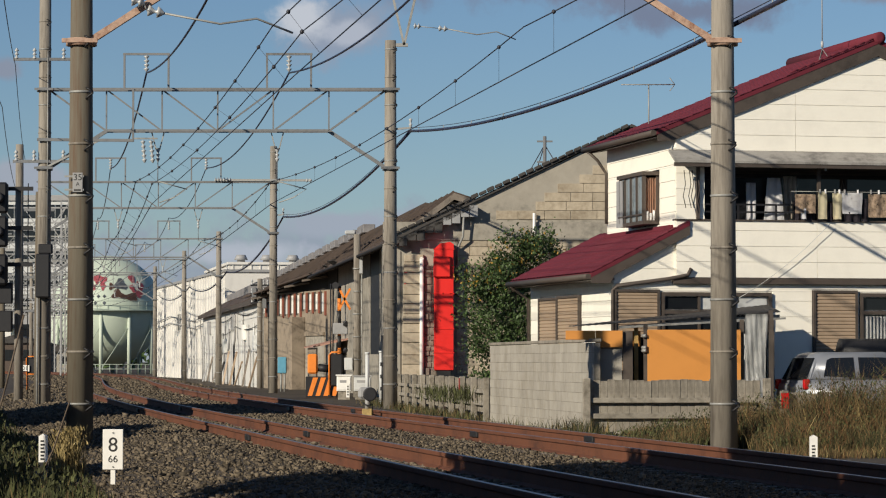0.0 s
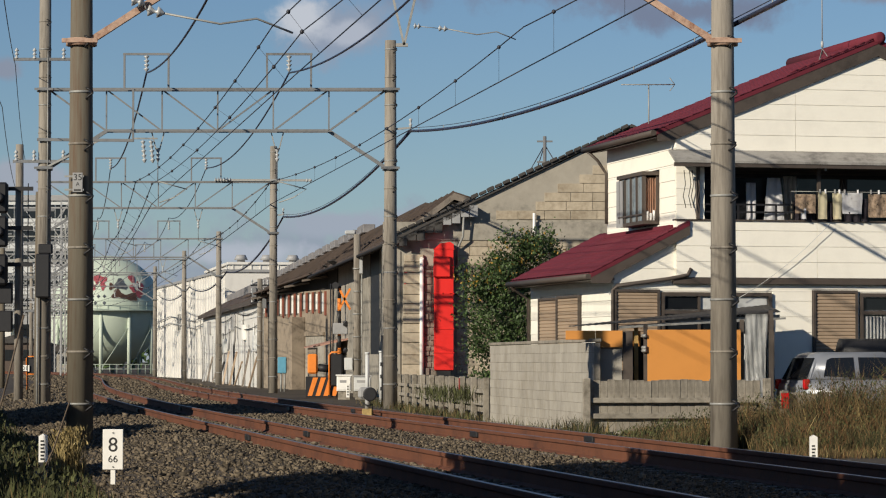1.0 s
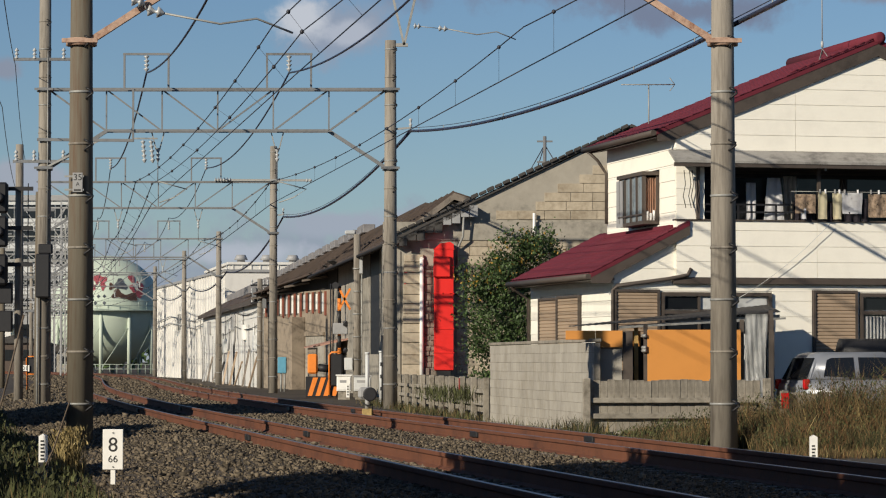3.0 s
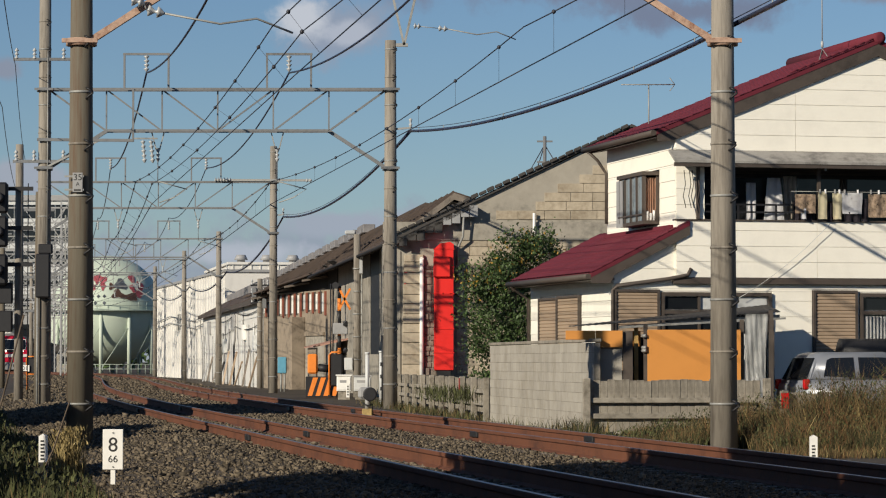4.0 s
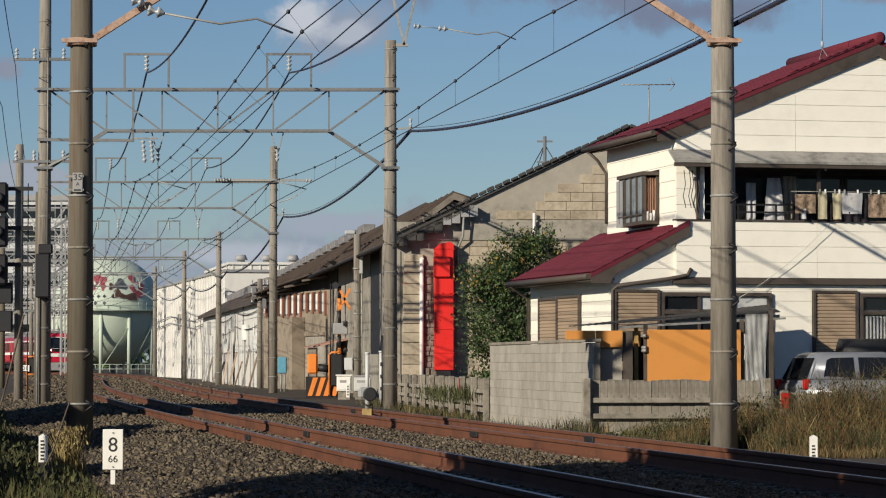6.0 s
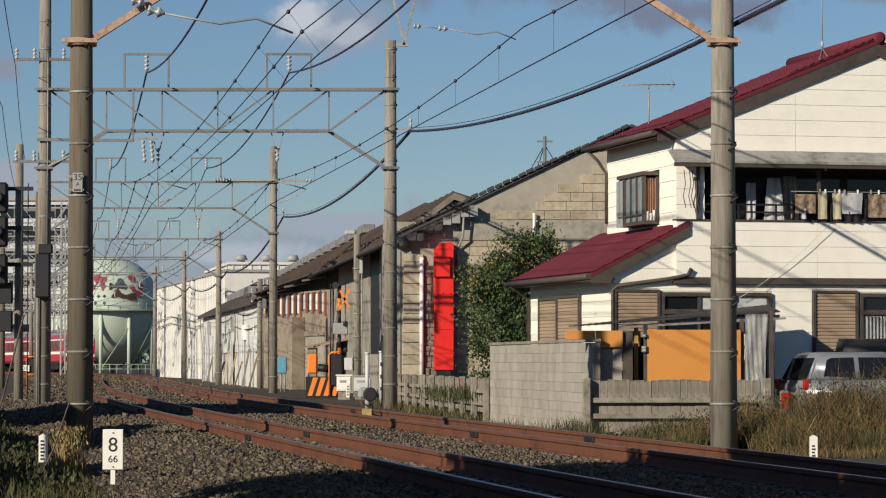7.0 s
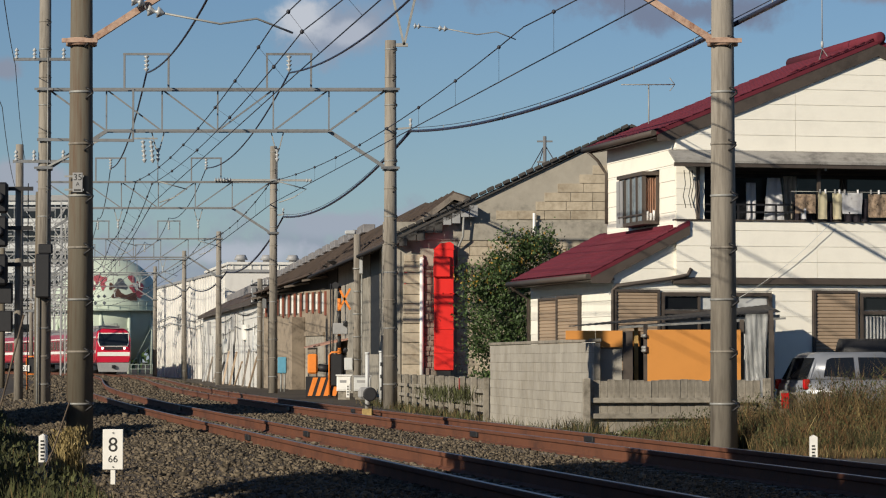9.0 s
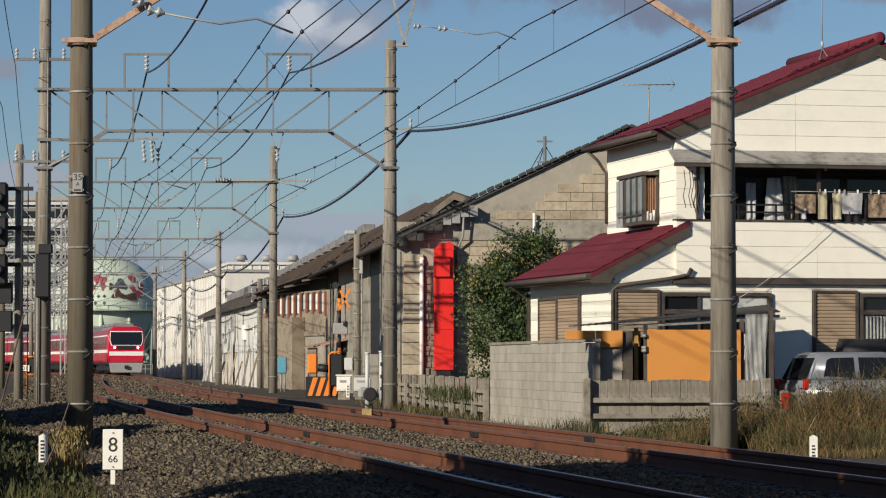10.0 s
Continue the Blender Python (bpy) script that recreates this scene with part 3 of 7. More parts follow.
def tile_roof(parent, x0, z0, x1, z1, y0, y1, name="roof", thick=0.1, pitch=0.26):
    """A single slope from the eave (x0, z0) up to (x1, z1), y0 to y1, with rolled courses running up the slope."""
    d = Vector((x1 - x0, 0, z1 - z0))
    L = d.length
    u = d / L
    nrm = Vector((-u.z, 0, u.x))
    n = max(2, int((y1 - y0) / pitch))
    bm = bmesh.new()
    rows = []
    for k in range(n * 6 + 1):
        y = y0 + (y1 - y0) * k / (n * 6)
        r = 0.017 * abs(math.sin(math.pi * k / 6.0))
        row = []
        m = int(L / 0.3)
        for j in range(m + 1):
            for e in (0, 1):
                f = min(1.0, (j + (0.97 if e else 0)) / (m + 0.97))
                lift = r + (0.014 if not e else 0.0)
                p = Vector((x0, y, z0)) + u * (L * f) + nrm * lift
                row.append(bm.verts.new(p))
        rows.append(row)
    for a, b in zip(rows, rows[1:]):
        for j in range(len(a) - 1):
            bm.faces.new((a[j], a[j + 1], b[j + 1], b[j]))
    prism(bm, [(x0, z0 - thick), (x1, z1 - thick), (x1, z1 - 0.01), (x0, z0 - 0.01)], y0, y1)
    return part(name, bm, M_ROOFRED, parent, "maroon rolled-tile roof slope")


def pleats(a0, a1, plane, z0, z1, side, folds):
    """A curtain with soft folds, hanging along x ('f') or y ('l')."""
    bm = bmesh.new()
    n = folds * 6
    rows = []
    for z in (z0, z1):
        row = []
        for i in range(n + 1):
            a, d = a0 + (a1 - a0) * i / n, 0.03 * math.sin(2 * math.pi * i / 6)
            row.append(bm.verts.new((a, plane + d, z) if side == "f" else (plane + d, a, z)))
        rows.append(row)
    for i in range(n):
        bm.faces.new((rows[0][i], rows[0][i + 1], rows[1][i + 1], rows[1][i])).smooth = True
    bmesh.ops.solidify(bm, geom=bm.faces[:], thickness=0.005)
    return bm


def house():
    t = thing("house", HOUSE, "two-storey house with cream board siding and maroon tile roofs", "house")
    # carcass
    w = part("wall", B(0.02, 9.0, 0.10, 6.9, 0, 3.12), M_SIDING, t)
    part("wall", prism(bmesh.new(), [(0.02, 3.3), (1.4, 3.3), (1.4, 4.08), (0.02, 3.4)], 0.10, 6.9), M_SIDING, t)
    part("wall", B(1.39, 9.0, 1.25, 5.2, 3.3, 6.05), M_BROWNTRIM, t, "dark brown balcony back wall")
    part("wall", B(1.39, 1.5, 0.14, 5.2, 3.3, 6.36), M_SIDING, t)
    gab = [(1.39, 5.6), (9.0, 5.6), (9.0, 6.9), (5.93, 8.24), (1.39, 6.38)]
    part("gable", prism(bmesh.new(), gab, 0.02, 0.14), M_SIDING, t)
    part("gable", prism(bmesh.new(), [(1.5, 5.99), (9.0, 5.99), (9.0, 6.9), (5.93, 8.06), (1.5, 6.27)], 1.25, 5.2), M_SIDING, t)
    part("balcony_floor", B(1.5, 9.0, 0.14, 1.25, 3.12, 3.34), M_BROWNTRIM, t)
    part("parapet", B(1.39, 9.0, 0.02, 0.14, 3.23, 4.44), M_SIDING, t)
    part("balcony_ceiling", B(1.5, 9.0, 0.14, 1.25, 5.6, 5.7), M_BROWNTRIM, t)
    part("corner_wall", B(1.39, 2.0, 0.02, 0.14, 4.44, 5.6), M_SIDING, t)
    # siding
    courses(t, "f", 1.37, 9.0, 5.62, 8.2, 0.02, slope=(5.83, 0.41), seam=4.05)
    courses(t, "f", 1.37, 9.0, 3.24, 4.45, 0.02, seam=4.53)
    courses(t, "f", 1.37, 2.0, 4.45, 5.62, 0.02)
    low = [(-.06, 1.0, 0.5, 3.0), (1.0, 3.55, 0.4, 2.95), (4.43, 5.48, 0.5, 3.0), (5.5, 7.4, 0.5, 2.95)]
    courses(t, "f", 0.0, 9.0, 0.4, 3.1, 0.10, holes=low)
    courses(t, "f", 0.0, 1.38, 3.42, 4.1, 0.10, slope=(3.40, 0.5))
    courses(t, "f", 0.0, 1.38, 3.1, 3.42, 0.10)
    courses(t, "l", 0.1, 6.9, 0.4, 3.42, 0.0, holes=[(2.5, 6.05, 0.5, 2.95)], seam=3.4)
    courses(t, "l", 0.02, 5.2, 4.3, 6.3, 1.37, holes=[(1.15, 3.3, 4.4, 5.6)])
    part("soffit_band", B(1.3, 9.0, -0.03, 0.08, 3.10, 3.225), M_BROWNTRIM, t, "dark brown band under the balcony")
    part("cap_rail", B(1.34, 9.0, -0.03, 0.18, 4.445, 4.475), M_BROWNTRIM, t)
    # upper roof
    slope = 0.410
    rf = tile_roof(t, 0.93, 6.36, 5.95, 6.36 + 5.02 * slope, -0.06, 5.55)
    part("ridge_cap", lathe(bmesh.new(), (5.95, -0.1, 8.44), (5.95, 5.55, 8.44), [(0, 0.05), (0, 0.13), (1, 0.13), (1, 0.05)], 14), M_ROOFRED, rf)
    bm = bmesh.new()
    for i in range(11):
        x = 4.0 + i * 0.19
        rod(bm, (x - .1, -0.05, 6.36 + (x - 1.03) * slope + .06), (x + .1, -0.05, 6.36 + (x - .83) * slope + .05), 0.02, seg=8)
    part("verge_tile", bm, M_ROOFRED, rf)
    part("roof", prism(bmesh.new(), [(5.95, 8.3), (9.6, 6.75), (9.6, 6.85), (5.95, 8.4)], -0.06, 5.55), M_ROOFRED, t)
    part("fascia", prism(bmesh.new(), [(0.95, 6.12), (0.95, 6.3), (5.95, 8.32), (5.95, 8.05), (1.3, 6.15)], -0.05, -0.012), M_BROWNTRIM, t, "dark brown verge board")
    part("fascia", prism(bmesh.new(), [(5.95, 8.03), (5.95, 8.3), (9.5, 6.78), (9.5, 6.53)], -0.05, -0.012), M_BROWNTRIM, t)
    part("soffit", prism(bmesh.new(), [(0.97, 6.22), (1.4, 6.30), (1.4, 6.42), (0.97, 6.27)], 0.0, 5.5), M_BROWNTRIM, t)
    part("gutter", rod(bmesh.new(), (0.87, -0.02, 6.30), (0.87, 5.5, 6.30), 0.065, seg=10), M_BROWNTRIM, t)
    bm = bmesh.new()
    tube(bm, [(0.87, 5.1, 6.25), (1.1, 5.1, 6.05), (1.31, 5.12, 5.75), (1.31, 5.12, 4.6)], 0.035, 8)
    part("downpipe", bm, M_BROWNTRIM, t)
    # lean-to roof
    rf2 = tile_roof(t, -0.52, 3.32, 1.66, 4.44, -0.05, 6.9)
    part("ridge_cap", bar(bmesh.new(), (1.32, 0.16, 4.31), (1.32, 5.2, 4.31), 0.1, 0.09), M_ROOFRED, rf2)
    part("fascia", prism(bmesh.new(), [(-0.52, 3.1), (-0.52, 3.27), (1.66, 4.38), (1.66, 4.14), (0.0, 3.28), (-0.1, 3.1)], -0.045, -0.005), M_BROWNTRIM, t, "dark brown verge board")
    part("soffit", B(-0.5, 0.0, 0.0, 6.9, 3.17, 3.22), M_BROWNTRIM, t)
    part("gutter", rod(bmesh.new(), (-0.57, 0.0, 3.24), (-0.57, 6.9, 3.24), 0.065, seg=10), M_BROWNTRIM, t)
    bm = bmesh.new()
    tube(bm, [(-0.57, 6.6, 3.2), (-0.4, 6.8, 3.1), (-0.08, 6.9, 2.9), (-0.06, 6.9, 0.3)], 0.04, 8)
    part("downpipe", bm, M_BROWNTRIM, t)
    bm = bmesh.new()
    tube(bm, [(1.68, -.06, 3.42), (1.6, -.06, 3.28), (1.2, -.03, 3.2), (0.06, 0.03, 3.05), (-0.02, 0.04, 2.95), (-0.02, 0.04, 0.3)], 0.045, 8)
    part("downpipe", bm, M_BROWNTRIM, t)
    # shutters and windows
    shutter(t, "l", 2.6, 4.35, 0.6, 2.86, 0.0)
    shutter(t, "l", 4.45, 5.95, 0.6, 2.84, 0.0)
    shutter(t, "f", 0.05, 0.95, 0.6, 2.92, 0.09)
    shutter(t, "f", 4.5, 5.4, 0.55, 2.92, 0.09)
    for a0, a1, panes in ((1.05, 3.5, 3), (5.52, 7.3, 2)):
        fr = bmesh.new()
        for b in ((a0, a1, 2.84, 2.92), (a0, a1, 0.45, 0.52), (a0, a0 + .06, .52, 2.84), (a1 - .06, a1, .52, 2.84), (a0 + .06, a1 - .06, 2.46, 2.54)):
            box(fr, b[0], b[1], 0.01, 0.10, b[2], b[3])
        win = part("window", fr, M_BROWNTRIM, t, "brown-framed sliding window")
        wd = (a1 - a0 - .12) / panes
        for i in range(panes):
            s = a0 + .06 + wd * i
            part("pane", B(s + .03, s + wd - .03, 0.075, 0.085, 0.55, 2.44), M_GLASS_DARK, win)
            part("transom_pane", B(s + .03, s + wd - .03, 0.075, 0.085, 2.56, 2.82), M_TARP if i else M_GLASS_DARK, win)
            part("mullion", B(s - .025, s + .025, 0.03, 0.09, 0.52, 2.84), M_BROWNTRIM, win)
    bm = pleats(5.62, 6.34, 0.045, 0.7, 2.42, "f", 9)
    part("curtain", bm, M_TARP, t, "pale grey pleated curtain")
    # bay window on the upper side wall
    bm = bmesh.new()
    box(bm, 1.02, 1.37, 1.25, 3.1, 4.42, 4.5)
    box(bm, 0.98, 1.37, 1.2, 3.15, 5.48, 5.56)
    for y in (1.25, 3.04):
        box(bm, 1.02, 1.08, y, y + .06, 4.5, 5.48)
        box(bm, 1.31, 1.37, y, y + .06, 4.5, 5.48)
    bay = part("bay_window", bm, M_BROWNTRIM, t, "brown-framed projecting bay window")
    part("pane", B(1.04, 1.05, 1.31, 2.2, 4.5, 5.48), M_NETGLASS, bay)
    part("pane", B(1.04, 1.05, 2.22, 3.04, 4.5, 5.48), M_NETGLASS, bay)
    for y in (1.28, 1.75, 2.2, 2.65, 3.02):
        part("glazing_bar", B(1.0, 1.06, y - .02, y + .02, 4.5, 5.48), M_BROWNTRIM, bay)
    part("guard_rail", B(.99, 1.01, 1.25, 3.1, 4.62, 4.65), M_BROWNTRIM, bay)
    for x, h in ((1.12, .2), (1.2, .16), (1.27, .22)):
        part("bottle", rod(bmesh.new(), (x, 1.285, 4.5), (x, 1.285, 4.5 + h), .03, seg=8), M_WHITE, bay)
    part("screen", B(1.0, 1.02, 2.8, 3.25, 4.42, 5.45), M_GREY, bay, "open grey shutter leaf")
    bm = pleats(1.10, 1.32, 1.31, 4.54, 5.44, "f", 4)
    part("curtain", bm, M_PEACH, bay, "peach curtain drawn aside")
    bm = pleats(1.42, 2.95, 1.12, 4.54, 5.44, "l", 9)
    part("curtain", bm, M_TARP, bay, "pale net curtain")
    # canopy over the balcony
    bm = bmesh.new()
    pr = [(-0.45, 5.70), (0.0, 5.95), (0.0, 5.90), (-0.45, 5.65)]
    a = [bm.verts.new((1.2, y, z)) for y, z in pr]
    b = [bm.verts.new((9.2, y, z)) for y, z in pr]
    for j in range(4):
        bm.faces.new((a[j], a[(j + 1) % 4], b[(j + 1) % 4], b[j]))
    bm.faces.new(a)
    bm.faces.new(list(reversed(b)))
    can = part("canopy", bm, M_CANOPY, t, "grey weathered sheet canopy")
    part("canopy_beam", B(1.2, 9.2, -0.43, -0.37, 5.57, 5.65), M_BROWNTRIM, can)
    for x in (1.84, 4.56, 7.6):
        part("canopy_post", B(x - .035, x + .035, -0.06, 0.0, 4.48, 5.62), M_BROWNTRIM, can)
    part("hook", rod(bmesh.new(), (4.62, -.3, 5.52), (4.62, -.3, 5.64), .03, seg=8), M_PORC, can)
    rl = bmesh.new()
    for z in (4.64, 4.80):
        box(rl, 1.5, 9.0, 0.03, 0.07, z - .018, z + .018)
    rail = part("railing", rl, M_BLACK, t, "black metal balcony railing")
    for i in range(9):
        part("baluster", B(1.9 + i * .85, 1.94 + i * .85, 0.035, 0.065, 4.47, 4.8), M_BLACK, rail)
    for x in (1.48, 1.60, 1.66):
        bm = bmesh.new()
        tube(bm, [(x, -0.2, 5.5), (x + .03, -0.2, 5.2), (x - .02, -0.2, 4.95), (x + .04, -.2, 4.7)], 0.009, 5)
        part("chain", bm, M_BLACK, t)
    # balcony windows
    bw = bmesh.new()
    for x in (2.3, 3.9, 5.6, 7.2):
        box(bw, x, x + .07, 1.18, 1.25, 3.4, 5.45)
    box(bw, 2.3, 7.27, 1.18, 1.25, 5.45, 5.53)
    win = part("balcony_window", bw, M_BLACK, t)
    for x in (2.37, 3.97, 5.67):
        part("pane", B(x, x + 1.53, 1.21, 1.225, 3.4, 5.45), M_GLASS_DARK, win)
    return t


def hanging_cloth(x, y, z0, z1, wdt, material, label, folds=5, taper=0.0):
    bm = bmesh.new()
    n = folds * 6
    rows = []
    for j in range(7):
        f = j / 6
        row = []
        for i in range(n + 1):
            a = i / n
            k = 1 - taper * f
            row.append(bm.verts.new((x + wdt * (0.5 + (a - .5) * k), y + 0.03 * math.sin(a * folds * 6.28) * (1 - .3 * f) + .01 * math.sin(9 * f + a * 5), z0 + (z1 - z0) * f)))
        rows.append(row)
    for a, b in zip(rows, rows[1:]):
        for i in range(n):
            bm.faces.new((a[i], a[i + 1], b[i + 1], b[i])).smooth = True
    bmesh.ops.solidify(bm, geom=bm.faces[:], thickness=0.006)
    ob = part("hanging_cloth", bm, material)
    ob.matrix_world = HOUSE
    return tagged(ob, label, "laundry", "washing on the balcony")


def laundry():
    hanging_cloth(3.42, 0.32, 4.3, 5.40, 0.5, M_CLOTH, "white curtain hanging at the open balcony window", 2, 0.4)
    hanging_cloth(3.1, 0.5, 4.3, 5.3, 0.22, M_CLOTH, "narrow white curtain in the balcony window", 2)
    hanging_cloth(3.95, 0.5, 4.3, 5.45, 0.3, M_CURTAIN, "beige curtain in the balcony window", 3)
    cream = mat("cream_towel", (0.72, 0.66, 0.47), 0.9, vary=0.08, bump=0.1)
    pat = mat("patterned_cloth", (0.48, 0.36, 0.26), 0.9, vary=0.6, grain=22, coarse=9, bump=0.1)
    dark = mat("dark_cloth", (0.035, 0.03, 0.04), 0.9, vary=0.3, bump=0.1)
    hanging_cloth(4.52, -0.10, 4.5, 5.08, 0.20, cream, "cream towel hanging over the balcony rail line", 1)
    hanging_cloth(4.86, -0.10, 4.5, 5.06, 0.18, cream, "cream towel hanging over the balcony rail line", 1, -0.2)
    hanging_cloth(5.07, -0.10, 4.62, 5.07, 0.44, M_CLOTH, "white shirt hanging over the balcony rail line", 1, -0.1)
    hanging_cloth(5.66, -0.10, 4.55, 5.05, 0.8, pat, "brown patterned cloth hanging on the balcony", 3)
    hanging_cloth(4.0, -0.10, 4.62, 5.03, 0.46, pat, "brown checked cloth hanging on the balcony", 2)
    hanging_cloth(4.12, -0.12, 4.5, 4.72, 0.12, M_CLOTH, "small white cloth hanging on the balcony", 1)
    hanging_cloth(4.0, 0.0, 4.45, 4.9, 0.42, dark, "dark clothes hanging on the balcony", 3)
    hanging_cloth(4.72, -0.04, 4.45, 4.85, 0.13, dark, "dark cloth hanging low on the balcony", 2)
    hanging_cloth(5.12, -0.06, 4.45, 4.66, 0.36, dark, "dark cloth hanging low on the balcony", 2)
    hanging_cloth(5.52, -0.05, 4.45, 4.95, 0.14, dark, "dark cloth hanging low on the balcony", 1)
    for i, x in enumerate((4.56, 4.68, 4.9, 5.0, 5.12, 5.42, 5.72, 5.9, 6.1)):
        peg = part("clothes_peg", B(x - .012, x + .012, -.13, -.08, 5.05, 5.14), M_CLOTH if i % 2 else M_GREY)
        peg.matrix_world = HOUSE
        tagged(peg, "small pale clothes peg on the laundry pole", "clothes peg", "pegs on the laundry pole")
    pole = part("drying_pole", rod(bmesh.new(), (3.9, -0.10, 5.09), (8.9, -0.10, 5.09), 0.007, seg=8), M_GALV)
    pole.matrix_world = HOUSE
    tagged(pole, "thin steel laundry pole across the balcony", "laundry pole")


def aerials():
    # roof aerial, whip on the ridge, and a mast behind the storehouse
    t = thing("tv_aerial", HOUSE @ pose(2.05, 4.2, 6.6), "thin grey rooftop television aerial", "aerial")
    part("mast", rod(bmesh.new(), (0, 0, -0.1), (0, 0, 1.15), 0.016, seg=6), M_GALV, t)
    part("boom", rod(bmesh.new(), (-0.65, 0, 1.12), (0.62, 0, 1.15), 0.012, seg=6), M_GALV, t)
    for i in range(9):
        part("element", rod(bmesh.new(), (-0.6 + i * .14, -0.14, 1.12 + i * .003), (-0.6 + i * .14, 0.14, 1.12 + i * .003), 0.006, seg=5), M_GALV, t)
    bm = bmesh.new()
    tube(bm, [(0.5, 0, 1.3), (0.62, 0, 1.15), (0.5, 0, 1.0)], 0.012)
    part("reflector", bm, M_GALV, t)
    t = thing("whip_aerial", HOUSE @ pose(5.0, 0.9, 7.86), "thin whip aerial on a tripod on the roof", "aerial")
    part("mast", rod(bmesh.new(), (0, 0, 0.3), (0, 0, 2.0), 0.012, seg=6), M_GALV, t)
    for dx, dy in ((-.22, -.2), (.18, -.2), (-.02, .2), (-.12, .0)):
        part("leg", rod(bmesh.new(), (dx, dy, dx * .39 - .02), (0, 0, 0.42), 0.009, seg=5), M_GALV, t)
    part("coil", rod(bmesh.new(), (0, 0, .45), (0, 0, .58), 0.03, seg=8), M_PORC, t)
    t = thing("aerial_mast", pose(5.9, 170, 0), "braced aerial mast behind the storehouse roof", "aerial")
    part("mast", rod(bmesh.new(), (0, 0, 0), (0, 0, 14.5), 0.1, seg=8), M_BEAM, t)
    for z in (13.0, 14.2):
        part("cross_arm", bar(bmesh.new(), (-.45, 0, z), (.45, 0, z), .08, .1), M_BEAM, t)
    for dx in (-1.6, -0.9, 1.7):
        part("stay", rod(bmesh.new(), (dx, 0, 11.2), (0, 0, 14.0), 0.03, seg=5), M_WIRE, t)


# ---------------------------------------------------------------- yard between house and line
def block_wall():
    m = facing(3.03, 58.0, 98)
    t = thing("block_wall", m, "weathered grey concrete block wall with capping, along the railway", "wall", kind="structure")
    part("core", B(0.01, 13.05, -0.075, 0.074, 0, 1.82), M_FENCE, t)
    random.seed(5)
    for r in range(9):
        n = 32
        for c in range(n + 1):
            x0 = c * 0.4 - (0.2 if r % 2 else 0)
            x1 = min(x0 + 0.394, 13.05)
            x0 = max(0, x0)
            if x1 - x0 < 0.05:
                continue
            part("block", B(x0, x1, 0.045, 0.08 + random.uniform(0, .003), 0.02 + r * .201, 0.02 + r * .201 + .195), M_BLOCK, t)
    for c in range(22):
        part("cap", B(c * .6, min(13.08, c * .6 + .594), -0.1, 0.11, 1.835, 1.90, 0.008), M_FENCE, t)
    part("footing", B(0, 13.05, -0.1, 0.14, -0.1, 0.03), M_FENCE, t)
    t2 = thing("low_wall", facing(3.02, 58.3, 0), "low grey concrete wall return beside the block wall", "wall", kind="structure")
    for r in range(8):
        part("block", B(0.1, 0.53, 0, 0.15, r * .212, r * .212 + .211), M_BLOCK, t2)
    part("core", B(0.11, 0.52, 0.03, 0.12, 0, 1.70), M_FENCE, t2)
    part("cap", B(0.08, 0.55, -0.02, 0.17, 1.70, 1.73), M_FENCE, t2)


def plank_fence(x0, y0, x1, y1, z0, z1, rails, label, pw=0.2, red=None, seed=1):
    random.seed(seed)
    L = math.hypot(x1 - x0, y1 - y0)
    t = thing("concrete_fence", facing(x0, y0, math.degrees(math.atan2(y1 - y0, x1 - x0))), label, "fence", "concrete fences")
    s = 1 if x1 > x0 else -1
    n = int(L / pw)
    meshes = [B(0.0005, pw - 0.0005, -0.02, 0.025, z0, z1 + d, 0.006) for d in (0, 0.008, -0.010, 0.014)]
    obs = [part("plank", b, M_FENCE, t) for b in meshes]
    for i in range(n):
        src = obs[i % 4] if i < 4 else None
        o = src or new("plank", obs[random.randrange(4)].data)
        o.parent = t
        o.matrix_basis = pose(i * pw, random.uniform(-.008, .008), random.uniform(-.008, .008), 0, 0, 0)
    f = -0.06 * s
    for z in rails:
        part("rail", B(-.05, L + .05, min(f, f - .07 * s), max(f, f - .07 * s), z - .05, z + .05, 0.01), M_FENCE, t)
    k = max(1, round(L / 2.6))
    for i in range(k + 1):
        x = L * i / k
        p = part("post", B(x - .07, x + .07, min(f + .02 * s, f - .13 * s), max(f + .02 * s, f - .13 * s), -0.1, z1 + .04, 0.012), M_FENCE, t)
        if red is not None and i == red:
            part("reflector", B(x - .075, x + .075, min(f - .135 * s, f - .14 * s), max(f - .135 * s, f - .14 * s), z1 - .3, z1), M_TAIL, p, "red painted band")


